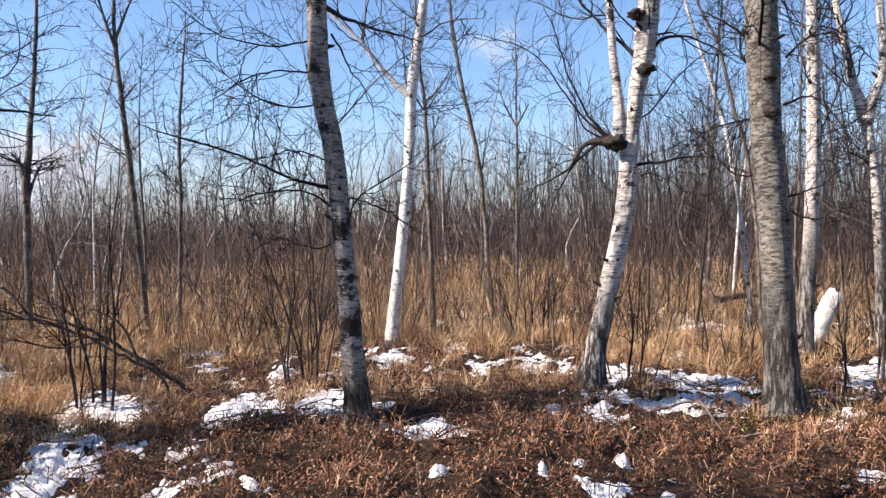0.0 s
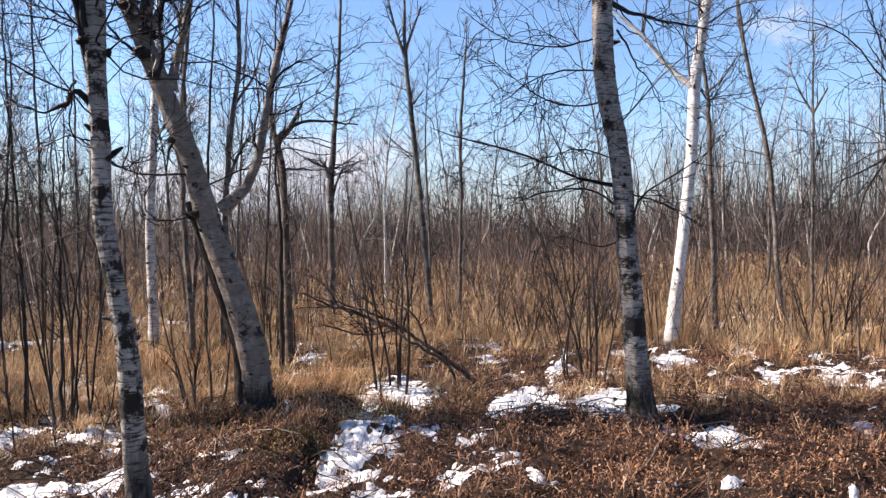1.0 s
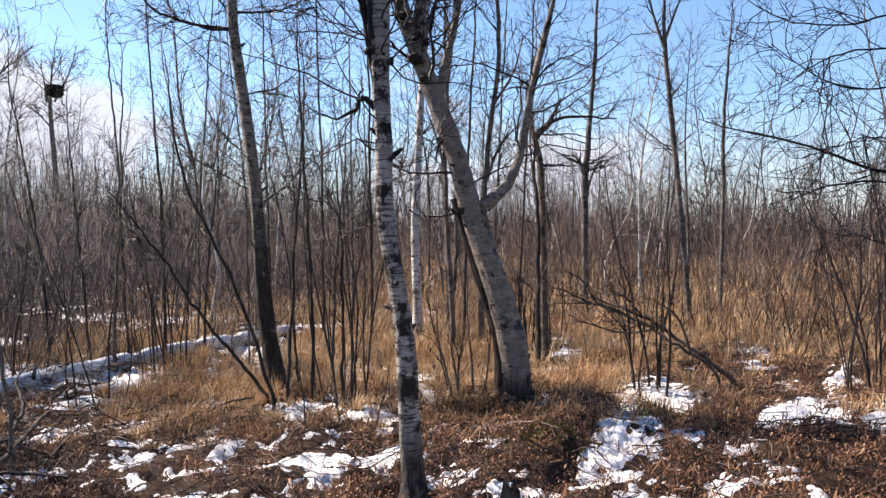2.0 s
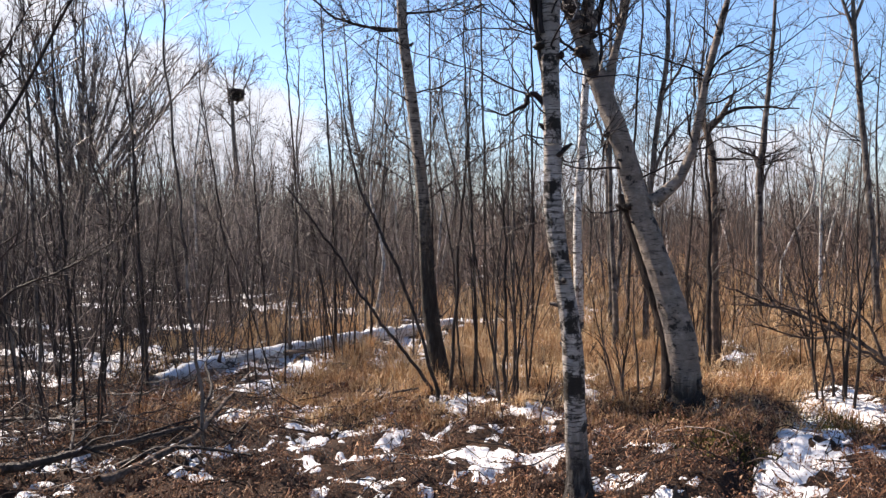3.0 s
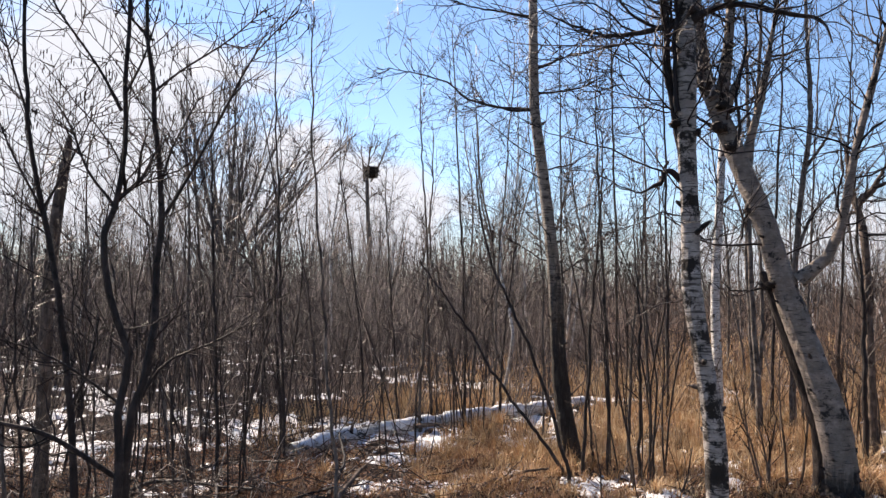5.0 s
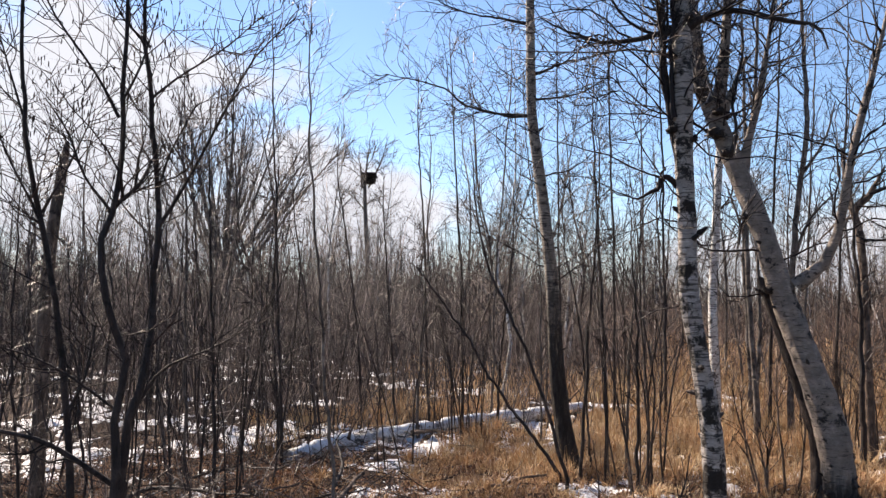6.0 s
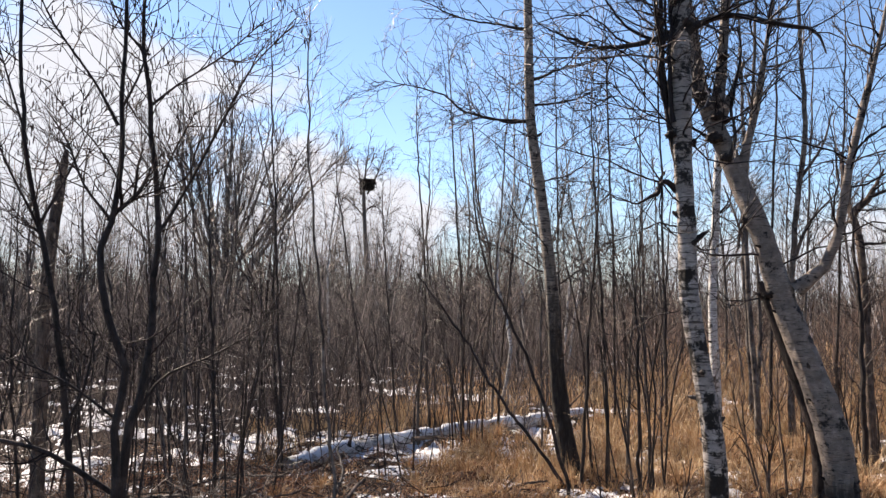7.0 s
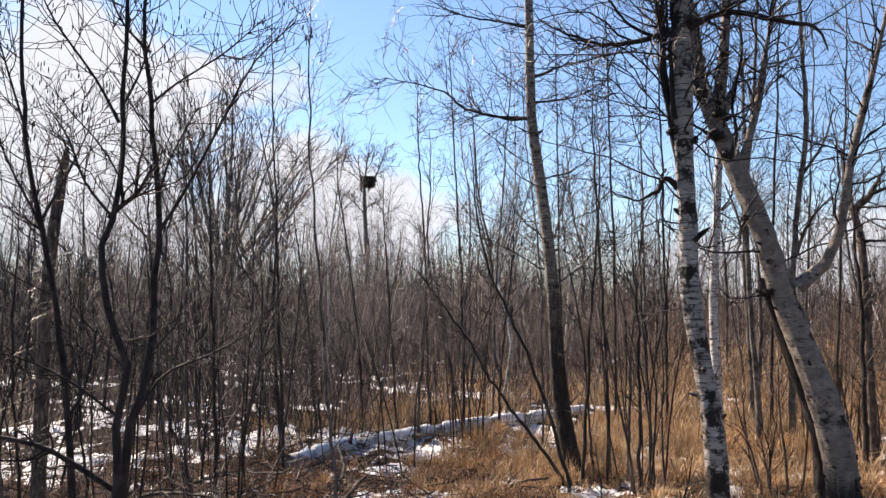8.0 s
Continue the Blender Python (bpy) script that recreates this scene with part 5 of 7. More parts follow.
big_tree("aspen_tree", [(-6.72, 5.64, -0.22, 0.146), (-6.74, 5.61, -0.07, 0.111), (-6.80, 5.54, 0.40, 0.096), (-6.85, 5.48, 1.10, 0.084), (-6.88, 5.45, 1.79, 0.075), (-6.91, 5.40, 2.36, 0.069), (-6.97, 5.33, 3.04, 0.065), (-7.02, 5.27, 3.60, 0.059), (-7.04, 5.25, 4.10, 0.056), (-7.07, 5.21, 6.30, 0.044), (-7.11, 5.15, 9.00, 0.030)],
    [[(-7.04, 5.24, 3.71, 0.023), (-7.20, 5.03, 3.73, 0.017), (-7.34, 4.83, 3.78, 0.011), (-7.47, 4.63, 3.91, 0.005)],
    [(-6.97, 5.33, 3.04, 0.014), (-6.79, 5.55, 3.11, 0.012), (-6.57, 5.80, 3.37, 0.006)],
    [(-6.88, 5.44, 1.85, 0.014), (-6.69, 5.67, 2.08, 0.012), (-6.50, 5.87, 2.38, 0.006)],
    [(-7.07, 5.22, 3.71, 0.025), (-7.27, 4.96, 3.74, 0.019), (-7.46, 4.68, 3.82, 0.016), (-7.62, 4.44, 4.03, 0.013), (-7.94, 3.89, 4.15, 0.006)],
    [(-7.02, 5.28, 4.18, 0.022), (-6.84, 5.50, 4.30, 0.016), (-6.59, 5.77, 4.40, 0.006)],
    [(-7.08, 5.20, 4.75, 0.022), (-7.27, 4.95, 4.82, 0.016), (-7.49, 4.64, 4.88, 0.013), (-7.76, 4.20, 5.07, 0.006)]] + [[(-7.04, 5.26, 3.91, 0.019), (-6.76, 5.59, 3.94, 0.012), (-6.47, 5.90, 4.14, 0.006)]],
    ASPEN, TWIG, "slim brown-barked aspen bending to one side", "tree", 29, twigs=420, small=34, rough=0.15)
big_tree("dead_tree", [(-5.36, 8.93, 0.22, 0.056), (-5.38, 8.92, 1.32, 0.048), (-5.42, 8.90, 2.43, 0.048), (-5.52, 8.83, 2.98, 0.037), (-5.57, 8.80, 3.54, 0.022)],
    [[(-5.50, 8.84, 2.80, 0.041), (-5.38, 8.91, 2.95, 0.037), (-5.29, 8.97, 3.11, 0.030), (-5.20, 9.02, 3.32, 0.018)],
    [(-5.35, 8.93, 3.01, 0.026), (-5.03, 9.11, 3.09, 0.026), (-4.56, 9.34, 3.05, 0.011)],
    [(-5.42, 8.90, 2.43, 0.022), (-5.16, 9.04, 2.47, 0.015), (-4.83, 9.21, 2.43, 0.007)],
    [(-5.47, 8.87, 2.73, 0.019), (-5.67, 8.74, 2.65, 0.015), (-5.86, 8.62, 2.43, 0.007)]],
    BROWN_BARK, BROWN_BARK, "slim dark dead tree with a broken top limb", "tree", 30, twigs=60, snapped=True)
big_tree("birch_tree", [(-8.37, 10.00, 0.43, 0.082), (-8.40, 9.98, 1.71, 0.073), (-8.36, 10.01, 2.80, 0.068), (-8.33, 10.04, 3.71, 0.064), (-8.27, 10.08, 4.79, 0.059), (-8.23, 10.12, 6.69, 0.041), (-8.17, 10.16, 9.00, 0.020)],
    [[(-8.36, 10.01, 3.07, 0.023), (-8.16, 10.16, 3.53, 0.014), (-8.02, 10.28, 4.26, 0.009)],
    [(-8.38, 9.99, 2.34, 0.018), (-8.58, 9.82, 2.70, 0.009)]],
    BIRCH, TWIG, "thin pale birch standing behind the leaning one", "tree", 31, twigs=100)
big_tree("snag", [(-7.81, 0.60, 0.12, 0.062), (-7.81, 0.59, 0.82, 0.058), (-7.81, 0.59, 1.49, 0.056), (-7.80, 0.62, 2.18, 0.054), (-7.80, 0.68, 2.77, 0.042), (-7.79, 0.70, 2.98, 0.020)],
    [],
    BROWN_BARK, BROWN_BARK, "broken dead trunk ending in a point", "dead tree", 32, twigs=0, snapped=True)
big_tree("snag", [(-4.46, 6.50, 0.41, 0.085), (-4.52, 6.46, 0.73, 0.081), (-4.63, 6.39, 1.15, 0.077), (-4.76, 6.30, 1.60, 0.057), (-4.86, 6.23, 1.92, 0.031)],
    [],
    DARK_BARK, DARK_BARK, "dark dead trunk leaning behind the birch", "dead tree", 33, twigs=0, snapped=True)

G = "slim leafless trees"
slim_tree("sapling", [(-7.66, 14.61, 0.24, 0.099), (-7.68, 14.61, 1.62, 0.089), (-7.68, 14.60, 2.56, 0.099), (-7.59, 14.65, 3.91, 0.068), (-7.51, 14.69, 5.38, 0.047), (-7.48, 14.71, 6.32, 0.037), (-7.46, 14.72, 7.30, 0.025), (-7.44, 14.73, 8.50, 0.010)],
    [[(-7.70, 14.59, 2.76, 0.052), (-7.77, 14.56, 2.97, 0.036), (-7.89, 14.49, 3.17, 0.016)],
    [(-7.67, 14.61, 2.24, 0.036), (-7.57, 14.66, 2.66, 0.026), (-7.44, 14.73, 2.98, 0.011)]], GREY_BARK, "tall thin leafless tree with a split lower trunk", "tree", 41, 60, 520, (0.5, 1.9), (55, 90), 0.35, 0.08, G)
slim_tree("sapling", [(-5.64, 14.97, 0.16, 0.080), (-5.79, 14.92, 1.93, 0.075), (-5.94, 14.86, 3.62, 0.069), (-6.09, 14.80, 5.19, 0.053), (-6.11, 14.79, 6.23, 0.032), (-6.12, 14.78, 7.03, 0.022), (-6.13, 14.78, 8.00, 0.010)],
    [[(-6.07, 14.80, 5.09, 0.042), (-6.29, 14.71, 5.79, 0.026), (-6.46, 14.64, 6.60, 0.010)],
    [(-6.08, 14.80, 5.30, 0.032), (-5.79, 14.91, 6.17, 0.016)],
    [(-5.99, 14.84, 4.15, 0.021), (-5.76, 14.93, 4.48, 0.011)]], GREY_BARK, "tall thin leafless tree forking near its top", "tree", 42, 34, 260, (0.4, 1.4), (40, 75), 0.4, 0.1, G)
slim_tree("sapling", [(-5.70, 17.07, 0.08, 0.061), (-5.67, 17.08, 1.85, 0.055), (-5.66, 17.09, 4.04, 0.049), (-5.56, 17.12, 5.62, 0.030), (-5.54, 17.12, 6.02, 0.021), (-5.53, 17.13, 6.50, 0.010)],
    [], GREY_BARK, "thin leafless sapling with fine upright twigs", "tree", 43, 40, 300, (0.4, 1.2), (40, 70), 0.35, 0.14, G)
slim_tree("sapling", [(-0.19, 14.00, 0.08, 0.070), (-0.22, 14.00, 1.48, 0.060), (-0.27, 14.00, 2.78, 0.055), (-0.33, 14.00, 3.97, 0.045), (-0.42, 13.99, 4.87, 0.030), (-0.48, 13.99, 6.05, 0.021), (-0.56, 13.99, 7.50, 0.010)],
    [[(-0.31, 14.00, 3.97, 0.025), (-0.08, 14.00, 4.17, 0.015), (0.18, 14.00, 4.57, 0.010)]], GREY_BARK, "thin grey leafless tree beside a white birch", "tree", 44, 26, 200, (0.3, 1.2), (40, 70), 0.4, 0.14, G)
slim_tree("sapling", [(0.95, 15.47, 0.08, 0.072), (0.86, 15.48, 1.46, 0.061), (0.76, 15.48, 2.68, 0.061), (0.58, 15.49, 3.67, 0.055), (0.33, 15.50, 4.88, 0.044), (0.20, 15.50, 5.76, 0.033), (0.13, 15.50, 6.77, 0.023), (0.04, 15.50, 8.00, 0.010)],
    [[(0.36, 15.50, 4.66, 0.028), (0.20, 15.50, 5.55, 0.022), (0.15, 15.50, 6.20, 0.011)]], GREY_BARK, "thin slanting grey leafless tree", "tree", 45, 30, 220, (0.3, 1.3), (40, 70), 0.35, 0.14, G)
slim_tree("sapling", [(1.40, 14.93, 0.08, 0.043), (1.40, 14.93, 1.78, 0.037), (1.40, 14.93, 3.70, 0.027), (1.39, 14.93, 4.64, 0.019), (1.39, 14.94, 5.80, 0.010)],
    [[(1.40, 14.93, 3.65, 0.021), (1.20, 14.95, 4.02, 0.016), (1.04, 14.96, 4.45, 0.005)],
    [(1.40, 14.93, 3.65, 0.021), (1.62, 14.91, 4.07, 0.016)]], GREY_BARK, "thin leafless sapling forking into twigs", "tree", 46, 26, 180, (0.3, 1.1), (30, 60), 0.4, 0.16, G)
slim_tree("sapling", [(4.73, 12.11, 0.17, 0.043), (4.63, 12.15, 1.38, 0.043), (4.50, 12.20, 2.43, 0.039), (4.30, 12.27, 3.48, 0.039), (3.95, 12.39, 4.73, 0.035), (3.75, 12.45, 5.45, 0.027), (3.59, 12.50, 6.60, 0.019), (3.39, 12.56, 8.00, 0.010)],
    [], BIRCH, "thin pale slanting birch sapling", "tree", 47, 22, 160, (0.3, 1.1), (40, 70), 0.4, 0.1, G)
slim_tree("sapling", [(4.47, 11.14, 0.45, 0.040), (4.37, 11.17, 2.36, 0.036), (4.15, 11.26, 3.33, 0.036), (3.94, 11.34, 4.31, 0.032), (3.61, 11.45, 5.14, 0.024), (3.35, 11.53, 6.43, 0.018), (3.05, 11.63, 8.00, 0.010)],
    [], GREY_BARK, "thin grey slanting sapling", "tree", 48, 22, 160, (0.3, 1.1), (40, 70), 0.4, 0.1, G)
slim_tree("sapling", [(-8.54, 11.13, 0.13, 0.064), (-8.59, 11.10, 1.42, 0.059), (-8.63, 11.07, 2.50, 0.054), (-8.59, 11.10, 3.88, 0.049), (-8.62, 11.07, 5.05, 0.039), (-8.64, 11.06, 6.38, 0.026), (-8.67, 11.04, 8.00, 0.010)],
    [], GREY_BARK, "thin dark leafless tree in the grass", "tree", 49, 30, 220, (0.3, 1.3), (35, 65), 0.3, 0.14, G)
slim_tree("sapling", [(-7.02, 9.14, 0.38, 0.055), (-7.07, 9.11, 1.40, 0.051), (-7.11, 9.08, 2.35, 0.047), (-7.09, 9.09, 3.53, 0.039), (-7.01, 9.15, 4.61, 0.035), (-6.95, 9.19, 6.14, 0.024), (-6.89, 9.24, 8.00, 0.010)],
    [[(-7.09, 9.09, 2.35, 0.024), (-7.20, 9.01, 2.90, 0.016), (-7.33, 8.91, 3.38, 0.008)]], GREY_BARK, "thin leafless tree behind the birches", "tree", 50, 34, 260, (0.3, 1.3), (35, 65), 0.3, 0.14, G)
slim_tree("sapling", [(-7.23, 10.21, 0.29, 0.068), (-7.21, 10.23, 1.39, 0.059), (-7.19, 10.24, 2.40, 0.059), (-7.10, 10.30, 3.49, 0.055), (-7.00, 10.37, 4.40, 0.050), (-7.04, 10.34, 5.24, 0.042), (-7.08, 10.32, 6.71, 0.027), (-7.12, 10.29, 8.50, 0.010)],
    [[(-7.17, 10.26, 2.40, 0.029), (-7.01, 10.36, 2.90, 0.021), (-6.72, 10.54, 3.31, 0.008)],
    [(-7.09, 10.31, 3.57, 0.025), (-6.83, 10.48, 4.06, 0.017), (-6.70, 10.55, 4.62, 0.008)]], GREY_BARK, "thin crooked grey tree behind the birches", "tree", 51, 40, 320, (0.4, 1.5), (35, 65), 0.3, 0.12, G)
slim_tree("alder_tree", [(-4.67, 0.64, 0.54, 0.035), (-4.67, 0.63, 0.97, 0.029), (-4.67, 0.66, 1.32, 0.027), (-4.68, 0.56, 1.62, 0.025), (-4.69, 0.52, 1.91, 0.024), (-4.68, 0.57, 2.18, 0.021), (-4.68, 0.59, 2.64, 0.018), (-4.68, 0.59, 3.26, 0.014), (-4.68, 0.58, 4.49, 0.012), (-4.68, 0.57, 6.00, 0.010)],
    [[(-4.69, 0.55, 2.08, 0.016), (-4.68, 0.61, 2.15, 0.013), (-4.66, 0.68, 2.22, 0.011), (-4.65, 0.73, 2.32, 0.008), (-4.65, 0.75, 2.38, 0.005)],
    [(-4.68, 0.58, 2.59, 0.011), (-4.70, 0.46, 2.81, 0.007), (-4.72, 0.26, 3.08, 0.006), (-4.73, 0.18, 3.24, 0.003)],
    [(-4.68, 0.56, 2.09, 0.010), (-4.70, 0.43, 2.26, 0.007), (-4.72, 0.34, 2.49, 0.006), (-4.73, 0.23, 2.65, 0.003)],
    [(-4.68, 0.59, 2.67, 0.008), (-4.66, 0.68, 2.90, 0.006), (-4.65, 0.75, 3.19, 0.003)]], DARK_BARK, "dark crooked alder stem with catkin twigs", "tree", 52, 17, 250, (0.3, 1.2), (30, 70), 0.25, 0.1, "dark alder stems", catkins=240, stout=1.4, crook=0.3, twig_bark=FAR_SHRUB)
slim_tree("alder_tree", [(-4.76, 0.69, 0.51, 0.039), (-4.75, 0.75, 1.07, 0.032), (-4.74, 0.80, 1.41, 0.028), (-4.74, 0.82, 1.84, 0.023), (-4.74, 0.81, 2.24, 0.020), (-4.75, 0.76, 2.68, 0.019), (-4.76, 0.73, 3.22, 0.014), (-4.76, 0.68, 4.47, 0.012), (-4.78, 0.63, 6.00, 0.010)],
    [[(-4.74, 0.81, 2.01, 0.012), (-4.70, 0.95, 2.28, 0.009), (-4.65, 1.14, 2.71, 0.008), (-4.61, 1.28, 3.02, 0.005), (-4.53, 1.49, 3.28, 0.003)],
    [(-4.74, 0.80, 2.18, 0.009), (-4.73, 0.86, 2.43, 0.006), (-4.69, 0.99, 2.73, 0.003)],
    [(-4.75, 0.76, 2.74, 0.009), (-4.72, 0.90, 2.88, 0.006), (-4.66, 1.13, 3.07, 0.005), (-4.59, 1.33, 3.29, 0.003)],
    [(-4.75, 0.74, 3.02, 0.009), (-4.78, 0.60, 3.16, 0.006), (-4.79, 0.51, 3.34, 0.003)],
    [(-4.75, 0.74, 1.04, 0.011), (-4.72, 0.87, 1.25, 0.008), (-4.66, 1.13, 1.37, 0.006), (-4.56, 1.41, 1.55, 0.003)],
    [(-4.92, 0.68, 1.01, 0.009), (-4.95, 0.46, 1.19, 0.007), (-4.98, 0.26, 1.31, 0.006), (-4.99, 0.03, 1.39, 0.004)],
    [(-4.81, 0.69, 0.61, 0.016), (-4.86, 0.41, 0.82, 0.014), (-4.87, 0.27, 0.90, 0.013), (-4.89, 0.04, 0.97, 0.011)]], DARK_BARK, "dark alder stem curving upward from its base", "tree", 53, 17, 250, (0.3, 1.2), (30, 70), 0.25, 0.1, "dark alder stems", catkins=240, stout=1.4, crook=0.3, twig_bark=FAR_SHRUB)
slim_tree("alder_tree", [(-5.10, 0.51, 0.46, 0.031), (-5.10, 0.46, 0.92, 0.027), (-5.11, 0.40, 1.36, 0.024), (-5.12, 0.35, 1.74, 0.022), (-5.13, 0.26, 2.11, 0.019), (-5.13, 0.18, 2.61, 0.016), (-5.14, 0.13, 3.30, 0.013), (-5.14, 0.09, 4.52, 0.011), (-5.14, 0.04, 6.00, 0.010)],
    [[(-5.12, 0.36, 1.67, 0.011), (-5.13, 0.27, 2.05, 0.008), (-5.14, 0.12, 2.35, 0.006), (-5.14, -0.03, 2.70, 0.003)],
    [(-5.13, 0.27, 2.08, 0.009), (-5.11, 0.40, 2.37, 0.006), (-5.10, 0.50, 2.64, 0.003)],
    [(-5.13, 0.19, 2.54, 0.008), (-5.14, 0.10, 2.82, 0.006), (-5.14, -0.00, 3.15, 0.003)],
    [(-5.10, 0.45, 0.99, 0.009), (-5.09, 0.53, 1.17, 0.008), (-5.09, 0.58, 1.49, 0.005)]], DARK_BARK, "dark slender alder stem leaning outward", "tree", 54, 17, 250, (0.3, 1.2), (30, 70), 0.25, 0.1, "dark alder stems", catkins=240, stout=1.4, crook=0.3, twig_bark=FAR_SHRUB)
slim_tree("alder_tree", [(-6.22, 5.14, -0.05, 0.025), (-6.40, 4.93, 0.21, 0.022), (-6.61, 4.66, 0.64, 0.020), (-6.78, 4.43, 1.08, 0.017), (-6.95, 4.19, 1.53, 0.014), (-7.13, 3.89, 1.98, 0.009)],
    [], DARK_BARK, "thin curved stem leaning from the aspen's foot", "tree", 55, 6, 30, (0.2, 0.6), (25, 50), 0.6, 0.1, "dark alder stems")
slim_tree("alder_tree", [(-5.96, 4.83, 0.14, 0.024), (-6.13, 4.63, 0.91, 0.021), (-6.30, 4.41, 1.55, 0.019), (-6.43, 4.24, 2.03, 0.016), (-6.48, 4.16, 2.52, 0.011), (-6.53, 4.09, 3.24, 0.005)],
    [], DARK_BARK, "thin straight stem slanting from the aspen's foot", "tree", 56, 12, 70, (0.2, 0.8), (25, 50), 0.4, 0.1, "dark alder stems")
slim_tree("fallen_branch", [(-2.77, 7.82, 0.18, 0.021), (-3.21, 7.66, 0.52, 0.021), (-3.64, 7.47, 0.76, 0.018), (-4.06, 7.26, 0.93, 0.015), (-4.28, 7.13, 1.03, 0.009)],
    [[(-3.32, 7.61, 0.60, 0.018), (-3.64, 7.47, 0.56, 0.012), (-4.06, 7.26, 0.69, 0.006)],
    [(-3.54, 7.52, 0.71, 0.018), (-3.80, 7.39, 0.84, 0.012), (-4.21, 7.18, 0.85, 0.006)],
    [(-2.99, 7.74, 0.37, 0.018), (-3.13, 7.69, 0.74, 0.012), (-3.37, 7.59, 0.92, 0.006)],
    [(-3.85, 7.37, 0.84, 0.015), (-4.01, 7.29, 1.11, 0.009), (-4.26, 7.15, 1.23, 0.006)]], BROWN_BARK, "forked bare fallen branch caught in the grass", "branch", 58, 6, 18, (0.2, 0.6), (25, 55), 0.3, 0.02, "")
slim_tree("fallen_branch", [(-2.52, 8.22, -0.05, 0.029), (-2.67, 8.18, 0.08, 0.029), (-3.13, 8.01, 0.40, 0.026), (-3.56, 7.83, 0.71, 0.020), (-3.96, 7.64, 0.87, 0.014), (-4.21, 7.50, 0.94, 0.008)],
    [[(-3.32, 7.93, 0.56, 0.014), (-3.70, 7.77, 0.64, 0.008), (-3.96, 7.63, 0.63, 0.005)],
    [(-3.56, 7.83, 0.71, 0.011), (-3.74, 7.75, 0.92, 0.008), (-4.04, 7.59, 0.99, 0.005)],
    [(-3.13, 8.01, 0.40, 0.011), (-3.32, 7.93, 0.36, 0.006)]], BROWN_BARK, "bare fallen branch propped over the grass", "branch", 57, 8, 40, (0.2, 0.6), (25, 55), 0.4, 0.02, "")

